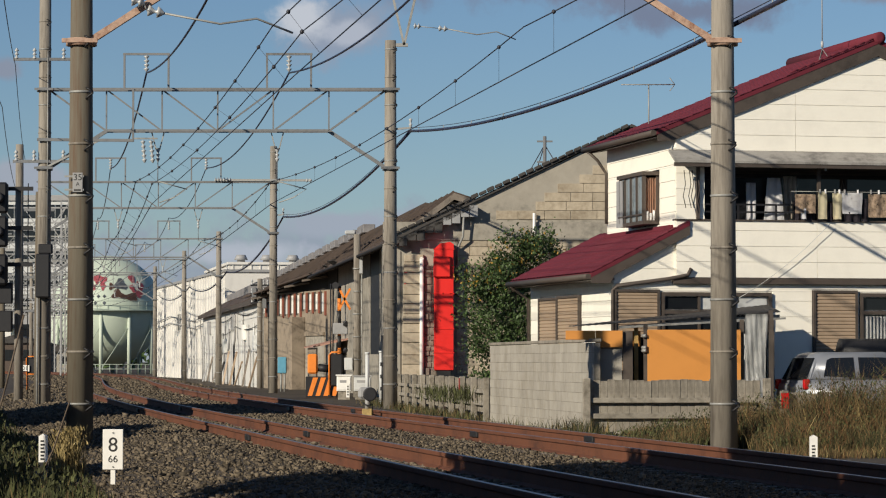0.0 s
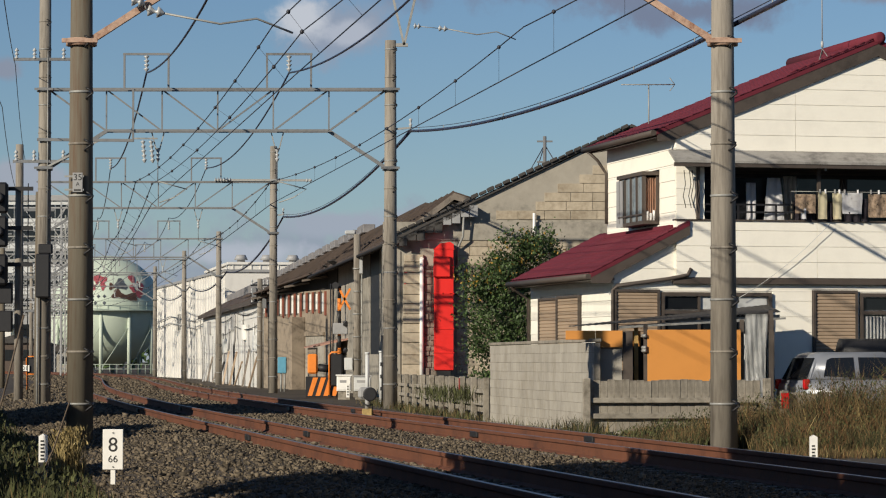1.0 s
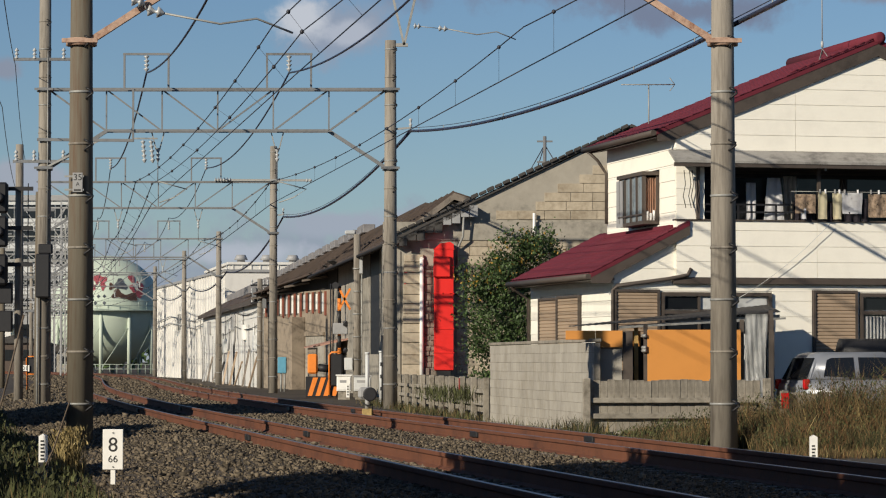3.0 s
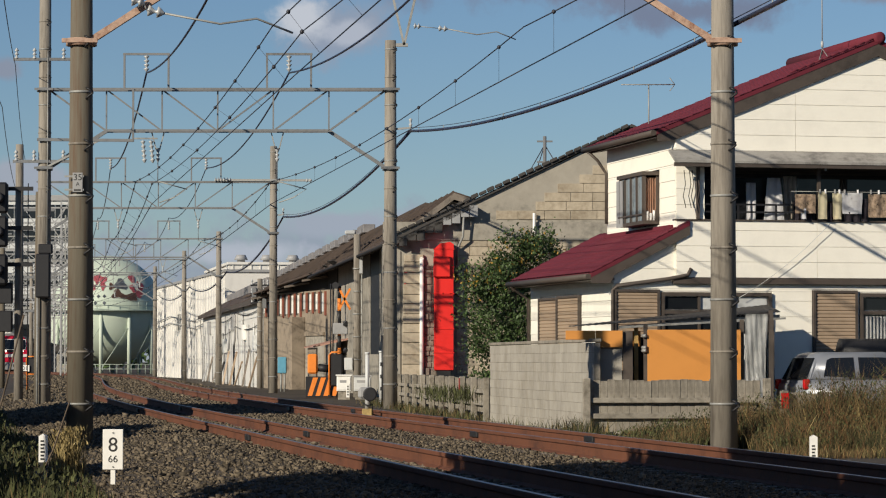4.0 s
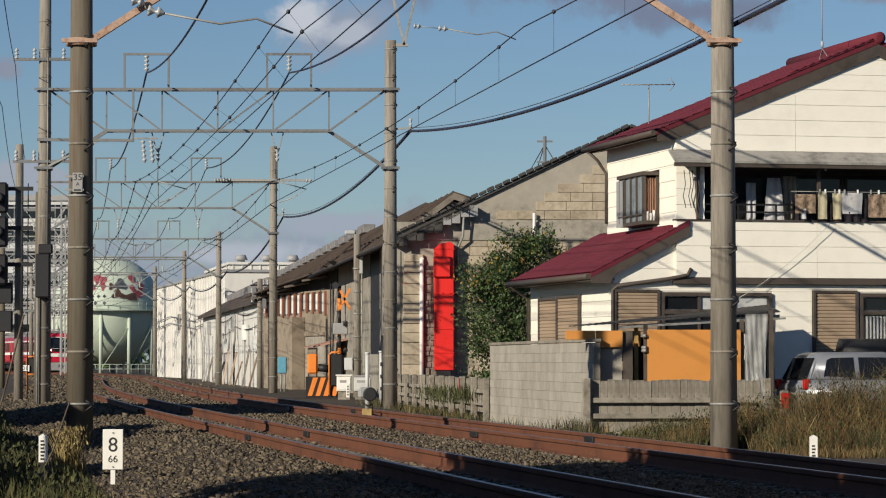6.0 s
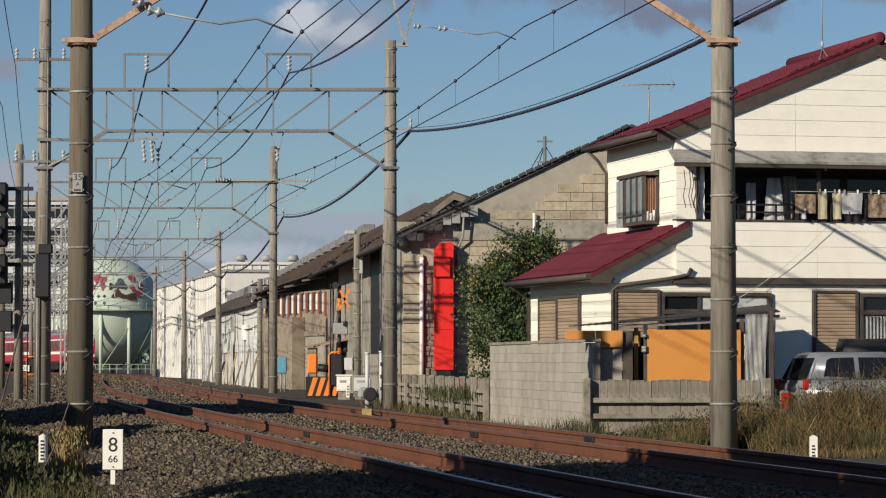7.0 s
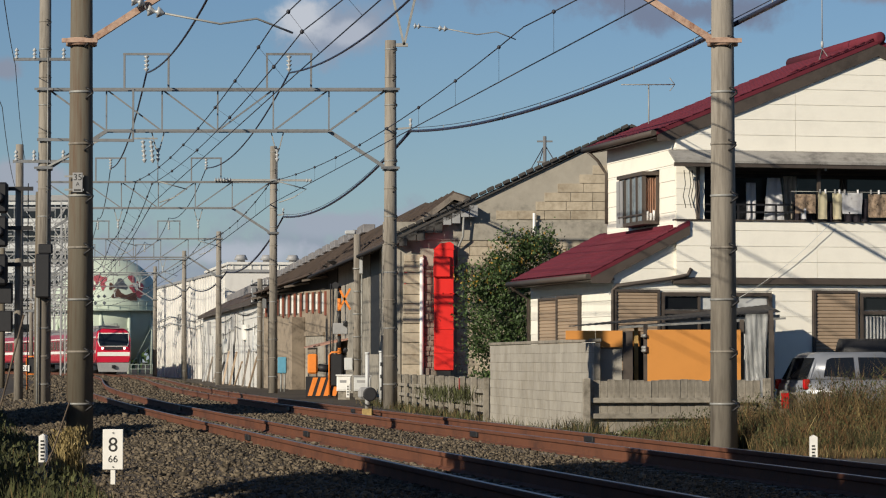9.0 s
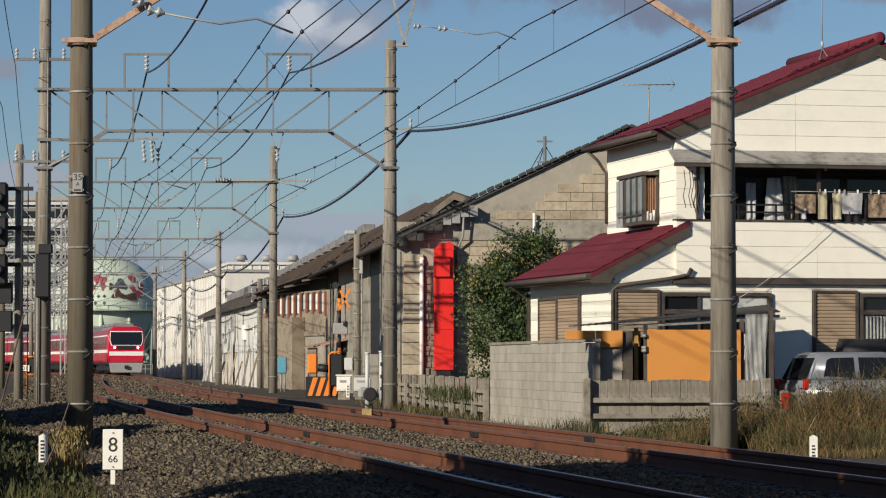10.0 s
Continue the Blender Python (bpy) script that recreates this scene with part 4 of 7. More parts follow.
def carport():
    t = thing("carport", pose(0, 0, 0), "orange-panelled shed lean-to with dark corrugated roof", "shed")
    # roof sheet, slanting down to the line side
    bm = bmesh.new()
    n = 90
    ra, rb, rc, rd = [], [], [], []
    for i in range(n + 1):
        f = i / n
        x = 2.5 + 4.25 * f
        zz = 0.005 * math.sin(i * 2.1)
        za = 2.15 + 0.30 * f + zz
        ra.append(bm.verts.new((x, 58.2 + .6 * f, za)))
        rb.append(bm.verts.new((x + .1, 61.2 + .9 * f, za + 0.04 + .16 * f)))
        rc.append(bm.verts.new((x, 58.2 + .6 * f, za - .015)))
        rd.append(bm.verts.new((x + .1, 61.2 + .9 * f, za + 0.025 + .16 * f)))
    for i in range(n):
        bm.faces.new((ra[i], ra[i + 1], rb[i + 1], rb[i]))
        bm.faces.new((rc[i], rd[i], rd[i + 1], rc[i + 1]))
        bm.faces.new((ra[i], rc[i], rc[i + 1], ra[i + 1]))
    part("roof_sheet", bm, M_DARKROOF, t, "dark corrugated roof sheet")
    part("purlin", bar(bmesh.new(), (3.5, 58.45, 2.13), (6.75, 58.95, 2.36), .05, .06), M_GALV, t)
    part("purlin", bar(bmesh.new(), (4.2, 57.62, 2.16), (6.75, 57.9, 2.30), .04, .04), M_GALV, t)
    part("panel", B(4.0, 5.83, 57.5, 57.54, 0.9, 2.07, 0.006), M_ORANGE, t, "plain orange board panel")
    part("side_board", B(3.57, 3.76, 58.3, 58.34, 0.4, 2.05), M_BROWNTRIM, t, "dark brown side board")
    part("panel", B(3.02, 3.56, 58.22, 58.26, 1.73, 2.06, 0.006), M_ORANGE, t, "plain orange board panel")
    part("panel", B(2.43, 3.015, 58.22, 58.26, 1.88, 2.06, 0.006), M_ORANGE, t)
    part("panel", B(3.72, 3.96, 58.9, 58.93, 1.75, 2.06), M_ORANGE, t)
    part("panel", B(5.75, 6.35, 58.6, 58.64, 0.9, 2.0), M_TARP, t, "grey backing board")
    straw = mat("raw_timber", (0.45, 0.29, 0.10), 0.8, vary=0.3, bump=0.2)
    for x, y in ((3.86, 58.7), (3.97, 57.56), (5.86, 57.6), (6.6, 58.9)):
        part("post", B(x - .04, x + .04, y, y + .08, 0, 2.1 + .05 * (x - 2.5)), straw if x == 3.86 else M_BROWNTRIM, t)
    part("back_board", B(3.9, 6.3, 60.4, 60.45, 0, 1.95), M_DARKSHADE, t, "dark boards at the back")
    for z in (1.95, 1.72, 1.66):
        part("bracket", rod(bmesh.new(), (3.9, 57.52, z), (3.98, 57.45, z), .035, seg=8), M_GALV, t)
    tp = bmesh.new()
    n = 30
    rows = []
    for j in range(25):
        f = j / 24
        rows.append([tp.verts.new((5.90 + .46 * (i / n) * (1 - .12 * math.sin(3 * f)), 57.42 + .016 * math.sin(i * .33 + f * 5 + 1.2 * math.sin(f * 3)) + .009 * math.sin(i * .9 - f * 9) + .004 * math.sin(i * 2.1 + f * 23), 2.38 - 2.0 * f)) for i in range(n + 1)])
    for a, b in zip(rows, rows[1:]):
        for i in range(n):
            tp.faces.new((a[i], a[i + 1], b[i + 1], b[i])).smooth = True
    bmesh.ops.solidify(tp, geom=tp.faces[:], thickness=0.006)
    part("tarpaulin", tp, M_TARP, t, "wrinkled grey tarpaulin hanging at the side")
    part("tarp_post", B(6.37, 6.46, 57.45, 57.53, 0, 2.45), M_BROWNTRIM, t)


def car():
    t = thing("parked_car", facing(7.06, 57.4, 14) @ pose(0, 0, 0.1), "silver-blue compact hatchback parked behind tall grass", "car")
    # side outline: x along the car from the tail, z up
    lower = [(0.02, 0.35), (0.0, 0.62), (0.05, 0.95), (0.16, 1.0), (3.0, 0.98), (3.75, 0.86), (3.95, 0.62), (3.92, 0.3), (0.1, 0.25)]
    bm = prism(bmesh.new(), lower, 0, 1.66)
    bmesh.ops.bevel(bm, geom=bm.edges[:], offset=0.05, segments=2, affect="EDGES")
    part("body", bm, M_SILVER, t, smooth=True)
    top = [(0.10, 0.97), (0.34, 1.46), (0.55, 1.53), (1.7, 1.54), (2.2, 1.46), (2.95, 0.99)]
    bm = bmesh.new()
    a = [bm.verts.new((x, 0.04 + (0.16 * (z - .97) / .57), z)) for x, z in top]
    b = [bm.verts.new((x, 1.62 - (0.16 * (z - .97) / .57), z)) for x, z in top]
    n = len(top)
    for i in range(n):
        bm.faces.new((a[i], a[(i + 1) % n], b[(i + 1) % n], b[i]))
    bm.faces.new(a)
    bm.faces.new(list(reversed(b)))
    bmesh.ops.bevel(bm, geom=bm.edges[:], offset=0.04, segments=2, affect="EDGES")
    cab = part("cabin", bm, M_SILVER, t, smooth=True)

    def lean(z):
        return 0.04 + 0.16 * (z - .97) / .57 - 0.008
    for pts in (((0.42, 1.06), (0.52, 1.38), (0.62, 1.42), (1.08, 1.43), (1.08, 1.03)), ((1.18, 1.03), (1.18, 1.43), (1.7, 1.43), (2.02, 1.38), (2.2, 1.24), (2.2, 1.03))):
        g = bmesh.new()
        va = [g.verts.new((x, lean(z), z)) for x, z in pts]
        vb = [g.verts.new((x, lean(z) + .012, z)) for x, z in pts]
        k = len(pts)
        g.faces.new(va)
        g.faces.new(list(reversed(vb)))
        for i in range(k):
            g.faces.new((va[i], va[(i + 1) % k], vb[(i + 1) % k], vb[i]))
        part("side_window", g, M_GLASS_DARK, t, "dark side window")
    g = bmesh.new()
    q = [(0.10, 0.18, 1.0), (0.10, 1.48, 1.0), (0.305, 1.38, 1.42), (0.305, 0.28, 1.42)]
    va = [g.verts.new((x - .02, y, z)) for x, y, z in q]
    vb = [g.verts.new((x + .02, y, z)) for x, y, z in q]
    g.faces.new(va)
    g.faces.new(list(reversed(vb)))
    for i in range(4):
        g.faces.new((va[i], va[(i + 1) % 4], vb[(i + 1) % 4], vb[i]))
    part("rear_window", g, M_GLASS_DARK, t, "dark rear window")
    for y in (-0.012, 1.53):
        part("tail_light", B(-0.01, 0.12, y + .02, y + .12, 0.80, 1.0, 0.02), M_TAIL, t, "red tail light")
    part("bumper", B(-0.08, 0.1, 0.05, 1.61, 0.3, 0.55, 0.04), M_SILVER, t)
    part("number_plate", B(-0.09, -0.075, 0.66, 1.0, 0.62, 0.78), M_WHITE, t)
    for x in (0.72, 3.15):
        for y in (-0.01, 1.5):
            w = part("wheel", lathe(bmesh.new(), (x, y, 0.2), (x, y + .18, 0.2), [(0, .16), (0, .29), (1, .29), (1, .16)], 20), M_TYRE, t)
            part("rim", lathe(bmesh.new(), (x, y - .005, 0.2), (x, y + .1, 0.2), [(0, .05), (0, .17), (1, .17), (1, .1)], 16), M_GALV, w)
    # a rounded dark mirror-backed tank behind the car
    s = thing("oil_tank", facing(8.35, 60.2, 10), "dark round-ended tank on legs by the house wall", "tank")
    part("drum", lathe(bmesh.new(), (-.3, 0, 1.62), (1.2, 0, 1.62), [(0, .1), (.05, .3), (.95, .3), (1, .1)], 18), M_BLACK, s)
    for x in (0, .9):
        part("leg", B(x, x + .06, -.2, .2, 0, 1.4), M_BLACK, s)
# ---------------------------------------------------------------- storehouses along the line
def storehouse():
    O = facing(-2.05, 100, 1.5)
    t = thing("stone_storehouse", O, "old storehouse of tuff stone and grey plaster with dark sheet roof", "storehouse")
    s, e = 0.462, 5.45
    top = lambda x: e + s * x
    part("wall", prism(bmesh.new(), [(0, 0), (17, 0), (17, 5.45), (8.5, top(8.5)), (0, e)], 0.0, 6), M_PLASTER, t)
    # stone facing in courses on the front
    random.seed(11)
    h = 0.31
    for r in range(26):
        z0 = 0.4 + r * h
        x0 = 2.52 - (0.45 if r % 2 else 0)
        while x0 < 8.6:
            wd = random.choice((.75, .9, .9, 1.05))
            a0, x1, z1 = max(2.5, x0), x0 + wd - 0.012, z0 + h - 0.012
            mid = (x0 + x1) / 2
            if z1 < top(x0) - 0.55 and not (5.55 < z0 < 6.15) and not (2.6 < mid < 4.2 and z0 > 6.1) and x1 - a0 > .1:
                part("stone", B(a0, x1, -random.uniform(.02, .05), 0.0, z0, z1, 0.008), M_OYA, t)
            x0 += wd
    # pilaster of squared stone, and rougher dark stones beside it
    z0 = 0.55
    while z0 < 4.95:
        hh = random.uniform(.30, .44)
        lean = .03 * (z0 - 2.5)
        part("stone", B(.68 + lean * .6, 1.38 + random.uniform(-.02, .02), -random.uniform(.10, .16), 0.0, z0, min(5.1, z0 + hh) - .014, 0.018), M_OYA, t)
        z0 += hh
    z0 = 0.5
    while z0 < 4.7:
        hh = random.uniform(.16, .28)
        xx = 1.42
        while xx < 1.78:
            wd = random.uniform(.16, .3)
            part("stone", B(xx, min(1.84, xx + wd) - .014, -random.uniform(.02, .09), 0.0, z0, z0 + hh - .016, 0.02), M_SLEEPER, t, "rough dark stone")
            xx += wd
        z0 += hh
    part("plaster_band", B(0.0, 9.5, -0.07, 0.0, 5.58, 6.2), M_PLASTER, t, "smooth pale plaster band")
    part("corner_pillar", B(0.0, 0.6, -0.04, 0.0, 0, 5.2), M_PLASTER, t)
    # roof
    for (x0, z0, x1, z1) in ((0.4, e + .12, 8.5, top(8.5) + .08), (8.5, top(8.5) + .08, 17.5, 5.3)):
        bm = bmesh.new()
        prism(bm, [(x0, z0), (x1, z1), (x1, z1 + .1), (x0, z0 + .1)], -0.12, 6.1)
        rf = part("roof", bm, M_DARKROOF, t, "dark weathered sheet roof")
    random.seed(3)
    for i in range(30):
        x = 0.5 + i * .27
        z = top(x)
        part("verge_tile", B(-.13, .13, -.2, .1, .1, .2 + random.uniform(-.02, .04), 0.02, pose(x, 0, z, 0, -24.8, 0)), M_DARKROOF, rf)
    # torn lower eave with hanging sheets
    random.seed(9)
    part("eave_sheet", prism(bmesh.new(), [(0.35, 5.38), (3.1, 6.65), (3.1, 6.78), (0.35, 5.5)], -0.45, 0.0), M_DARKROOF, t, "torn dark corrugated eave sheet")
    for i in range(9):
        x = 0.55 + i * .3
        z = 5.42 + .462 * (x - .3)
        l = random.uniform(.06, .3)
        part("hanging_sheet", B(x, x + .27, -.45, -.43, z - l, z + .1, 0), random.choice([M_DARKROOF, M_DARKROOF, M_GREY]), t)
        part("rafter", bar(bmesh.new(), (x, -.43, z), (x, 0, z - .05), .06, .08), M_BROWNTRIM, t)
    bm = bmesh.new()
    tube(bm, [(2.75, -.4, 6.4), (2.72, -.35, 5.7), (2.55, -.15, 5.3), (2.55, -.12, 4.2)], .04)
    part("downpipe", bm, M_GALV, t)
    part("white_pipe", rod(bmesh.new(), (1.32, -.14, 0.2), (1.32, -.14, 4.92), .07, seg=12), M_WHITE, t, "white plastic pipe")
    part("pipe_elbow", rod(bmesh.new(), (1.32, -.14, 4.92), (1.32, 0.0, 4.98), .075, seg=12), M_WHITE, t)
    part("vent_pipe", rod(bmesh.new(), (5.15, -.2, 5.5), (5.15, -.2, 6.5), .05, seg=10), M_WHITE, t, "short white vent pipe")
    part("red_flap", prism(bmesh.new(), [(.72, 3.9), (.78, 3.9), (.86, 4.72), (.74, 4.76)], -.1, -.06), M_DUCT, t, "faded red metal strip")
    # red duct
    d = thing("red_duct", O @ pose(1.74, -0.55, 0), "bright red square ventilation duct up the storehouse wall", "duct")
    zs = [1.15, 1.75, 2.55, 3.35, 3.75, 4.65, 5.25]
    for z0, z1 in zip(zs, zs[1:]):
        part("duct_section", B(0.0, 0.66, 0, .5, z0 + .006, z1 - .006, 0.012), M_DUCT, d)
        part("flange", B(-.02, .68, -.02, .52, z1 - .016, z1 + .016), M_DUCT, d)
    part("duct_cowl", prism(bmesh.new(), [(0, 5.27), (.66, 5.27), (.66, 5.42), (.55, 5.5), (.2, 5.45)], -.02, .5), M_DUCT, d)
    part("duct_hood", B(-.03, .55, -.12, 0.0, 4.3, 5.0, .03), M_DUCT, d)
    part("duct_foot", B(.1, .56, .05, .45, 0.0, 1.15), M_BLACK, d)
    for z in (4.4, 3.75, 3.1):
        bm = bmesh.new()
        tube(bm, [(.66, .2, z), (.9, .2, z - .1), (1.3, .3, z - .25)], .03)
        part("stay", bm, M_BLACK, d)


def warehouse():
    O = facing(-1.85, 105, 6.4)
    t = thing("warehouse", O, "long old warehouse with mud-plastered walls and brown sheet roof", "warehouse")
    part("wall", B(1.0, 1.4, 0, 15.7, -.5, 6.3), M_PLASTER, t, "sunlit grey plaster wall stretch")
    part("wall", B(1.0, 1.4, 15.7, 20.2, -.5, 1.75), M_PLASTER, t, "plaster wall under the black shade panel")
    part("wall", B(1.0, 1.4, 20.2, 41, -.5, 6.3), M_PLASTER, t, "sunlit grey plaster wall stretch")
    # flat black panel: the deep shade of a narrow gap, put in as colour
    part("gap_shade_panel", B(1.02, 1.3, 15.72, 20.18, 1.75, 6.3), M_BLACK, t, "tall black panel standing in for a shaded gap")
    part("wall", B(1.0, 1.4, 41.02, 100, -.5, 6.3), M_EARTHWALL, t, "brown mud-plastered wall stretch")
    part("wall", B(1.0, 1.4, 100.02, 122, -.5, 6.0), M_EARTHWALL, t)
    part("gable_wall", prism(bmesh.new(), [(1.4, -.5), (9, -.5), (9, 5.5), (2.2, 7.2), (1.4, 6.5)], 0, .3), M_PLASTER, t)
    part("right_wall", B(9, 9.4, 0, 121, -.5, 5.4), M_PLASTER, t)
    part("far_wall", B(1.4, 9, 121, 121.4, -.5, 5.6), M_PLASTER, t)
    part("high_roof", prism(bmesh.new(), [(0.25, 6.04), (2.5, 7.80), (2.9, 7.72), (2.9, 7.2), (2.2, 7.3), (0.25, 5.96)], 12.0, 122.4), M_BROWNROOF, t, "raised brown sheet roof along the ridge")
    rf = part("roof", prism(bmesh.new(), [(0, 5.72), (2.2, 7.40), (2.2, 7.52), (0, 5.84)], -0.5, 122.5), M_BROWNROOF, t, "brown rusted sheet roof slope")
    part("roof", prism(bmesh.new(), [(2.2, 7.40), (10, 4.9), (10, 5.02), (2.2, 7.52)], -0.5, 122.5), M_BROWNROOF, t)
    for i in range(66):
        y = -.4 + i * 1.86
        part("roof_seam", bar(bmesh.new(), (0, y, 5.87), (2.3, y, 7.68) if y > 12 else (2.2, y, 7.54), .06, .035), M_BROWNROOF, rf)
    part("verge_board", prism(bmesh.new(), [(-.02, 5.55), (2.2, 7.22), (4.5, 6.5), (4.5, 6.68), (2.2, 7.46), (-.02, 5.78)], -.58, -.5), M_SLEEPER, t, "weathered brown verge board")
    random.seed(23)
    for i in range(60):
        y = .2 + i * 2.02
        part("rafter", bar(bmesh.new(), (.02, y, 5.66), (1.05, y, 6.38), .09, .13), M_BROWNTRIM, t)
    part("eave_gutter", rod(bmesh.new(), (-.05, -.3, 5.70), (-.05, 122, 5.70), .07, seg=8), M_BLACK, t)
    for i in range(9):
        y = 24 + i * 9 + random.uniform(-2, 2)
        part("torn_sheet", B(-.25, .25, 0, 1.6, 0, .03, 0, pose(.05, y, 5.82, 0, random.uniform(10, 30), random.uniform(-8, 8))), M_DARKROOF, t, "loose torn eave sheet")
    # band coloured near-black to deepen the shade below the eave
    part("eave_shade_band", B(.95, 1.0, 38, 60, 5.08, 6.35), M_DARKSHADE, t, "near-black band painting in the shade under the eave")
    part("shed_roof", prism(bmesh.new(), [(-.6, 2.1), (1.0, 2.45), (1.0, 2.53), (-.6, 2.18)], 32, 39), mat("pink_sheet", (0.42, 0.24, 0.18), 0.7, vary=0.2), t, "faded pink lean-to roof")
    part("shed_wall", B(-.45, -.4, 32.3, 38.6, -.2, 2.1), M_EARTHWALL, t)
    # row of ridge vents
    for i in range(13):
        y = 38 + i * 6.2
        part("ridge_vent", B(2.2, 2.8, y, y + 3.5, 7.72, 8.14, .03), M_ROOFGREY, t, "grey sheet ridge ventilator")


def bent_wall():
    """The mud-plastered stretch that turns in from the warehouse to the annex."""
    L, run = 12.95, math.degrees(math.atan2(12.2, -4.25))
    t = thing("mud_wall", facing(-5.65, 147.8, run), "brown mud-plastered wall with a slatted window strip", "wall", kind="structure")
    part("core", B(0, L, -.3, 0, -.5, 5.07), M_EARTHWALL, t)
    bm = bmesh.new()
    for y in (-.32, -.22):
        bm.faces.new([bm.verts.new((x, y, z)) for x, z in ((0, 5.07), (L, 4.8), (L, 5.15), (L * .5, 5.62), (0, 6.15))])
    bmesh.ops.bridge_loops(bm, edges=bm.edges[:])
    # eave shade put into the colour of this strip above the windows
    part("eave_shade_band", bm, M_DARKSHADE, t, "near-black band painting in the shade under the eave")
    bm = bmesh.new()
    ends = [[bm.verts.new((x, y, z + d)) for y, d in ((-.35, .12), (1.0, -.2), (1.0, -.28), (-.35, .04))] for x, z in ((-.2, 6.12), (L * .5, 5.66), (L + .1, 5.17))]
    for a, b in zip(ends, ends[1:]):
        for k in range(4):
            bm.faces.new((a[k], a[(k + 1) % 4], b[(k + 1) % 4], b[k]))
    bm.faces.new(ends[0])
    bm.faces.new(list(reversed(ends[-1])))
    part("eave_sheet", bm, M_BROWNROOF, t, "brown sheet eave over the wall")
    for i in range(4):
        x = 1.2 + i * 3.2
        part("rafter_end", bar(bmesh.new(), (x, -.2, 5.85 - x * .075), (x, 1.15, 5.62 - x * .075), .08, .1), M_SLEEPER, t)
    mr = mat("red_brown_post", (0.22, 0.07, 0.045), 0.8, vary=0.3, bump=0.1)
    random.seed(13)
    for i in range(11):
        x = .7 + i * 1.1
        low = 3.85 + random.uniform(-.15, .15)
        part("window_post", B(x, x + .2, .004, .07, low, 5.0), mr, t, "red-brown painted window post")
        part("pane", B(x + .48, x + .74, .004, .03, low + .2, 4.9), M_WHITE if i % 3 else M_TARP, t, "pale boarded pane")
        part("slot", B(x + .78, x + 1.05, .002, .012, low + .1, 5.0), M_DARKSHADE, t)
    part("buttress", B(4.5, 5.0, .0, .75, -.5, 3.75, .03), M_EARTHWALL, t)
    part("lintel", B(1.0, 4.4, .0, .12, 2.75, 2.95, .02), M_EARTHWALL, t)
    part("patched_opening", B(1.1, 4.3, .004, .03, .5, 2.74), M_PLASTER, t, "opening filled with grey plaster")


def white_annex():
    """A lower white-walled building between the warehouse and the track, with a stepped ridge."""
    random.seed(41)
    L = 61.5
    t = thing("white_annex", facing(-9.9, 160, 7.6), "low white-painted annex with brown eaves and wall conduits", "annex")
    part("wall", B(0, .3, 0, L, -.5, 4.85), M_WHITEWALL, t, "white painted wall with grey stains")
    def wedge(near, far, y0, y1):
        bm = bmesh.new()
        a, b = ([bm.verts.new((x, y, z)) for x, z in q] for q, y in ((near, y0), (far, y1)))
        n = len(near)
        for k in range(n):
            bm.faces.new((a[k], a[(k + 1) % n], b[(k + 1) % n], b[k]))
        bm.faces.new(a)
        bm.faces.new(list(reversed(b)))
        return bm
    part("back_wall", wedge([(.3, -.5), (.62, -.5), (.62, 5.3), (.3, 4.85)], [(.3, -.5), (4, -.5), (4, 5.2), (.3, 4.85)], .02, L - .02), M_EARTHWALL, t)
    rf = part("roof", wedge([(-.35, 4.72), (.5, 5.55), (.7, 5.45), (.7, 5.57), (.5, 5.67), (-.35, 4.84)], [(-.35, 4.72), (2.0, 5.9), (4.2, 5.2), (4.2, 5.32), (2.0, 6.02), (-.35, 4.84)], -.4, L + .4), M_BROWNROOF, t, "brown sheet roof with a dark eave")
    part("eave_board", B(-.38, -.34, -.4, L + .4, 4.60, 4.86), M_BROWNTRIM, t)
    for i in range(34):
        y = -.2 + i * 1.82
        f = (y + .4) / (L + .8)
        part("rafter", bar(bmesh.new(), (-.33, y, 4.66), (.05, y, 4.84), .08, .1), M_BROWNTRIM, t)
        part("roof_seam", bar(bmesh.new(), (-.35, y, 4.86), (.5 + 1.5 * f, y, 5.69 + .35 * f), .06, .035), M_BROWNROOF, rf)
    for i in range(12):
        y = .6 + i * 5.1
        f = y / L
        part("ridge_vent", B(.3 + 1.5 * f, .75 + 1.5 * f, y, y + 3.2, 5.5 + .35 * f, 6.05 + .35 * f, .03), M_ROOFGREY, t, "grey sheet ridge ventilator")
    # conduits, boxes, stains and a few boards against the wall
    for i in range(17):
        y = 1.2 + i * 3.6 + random.uniform(-.8, .8)
        top = random.uniform(3.2, 4.7)
        bm = bmesh.new()
        k = random.uniform(-1.4, 1.4)
        tube(bm, [(-.06, y, -.4), (-.06, y + .1, top * .55), (-.06, y + k, top * .66), (-.06, y + k * 1.1, top)], random.choice((.03, .045, .06)))
        part("conduit", bm, random.choice((M_GREY, M_GALV, M_TARP)), t)
    for z in (4.35, 3.5):
        bm = bmesh.new()
        tube(bm, sag((-.08, .5, z), (-.08, 21, z + .1), .25) + sag((-.08, 21, z + .1), (-.08, 44, z), .35)[1:], .025)
        part("wall_cable", bm, M_BLACK, t)
    for i in range(6):
        y = 3 + i * 9.5
        z = 2.0 + (i % 3) * .7
        part("meter_box", B(-.2, 0, y, y + 1.3, z, z + .9, .02), (M_TARP, M_WHITE, M_GREY)[i % 3], t)
    for i in range(9):
        y = 2 + i * 6.4 + random.uniform(-1, 1)
        part("leaning_board", bar(bmesh.new(), (-.5, y, -.1), (-.05, y + random.uniform(-1.2, 1.2), random.uniform(1.2, 2.4)), .12, .04), random.choice((M_SLEEPER, M_GREY, M_SHUTTER)), t)


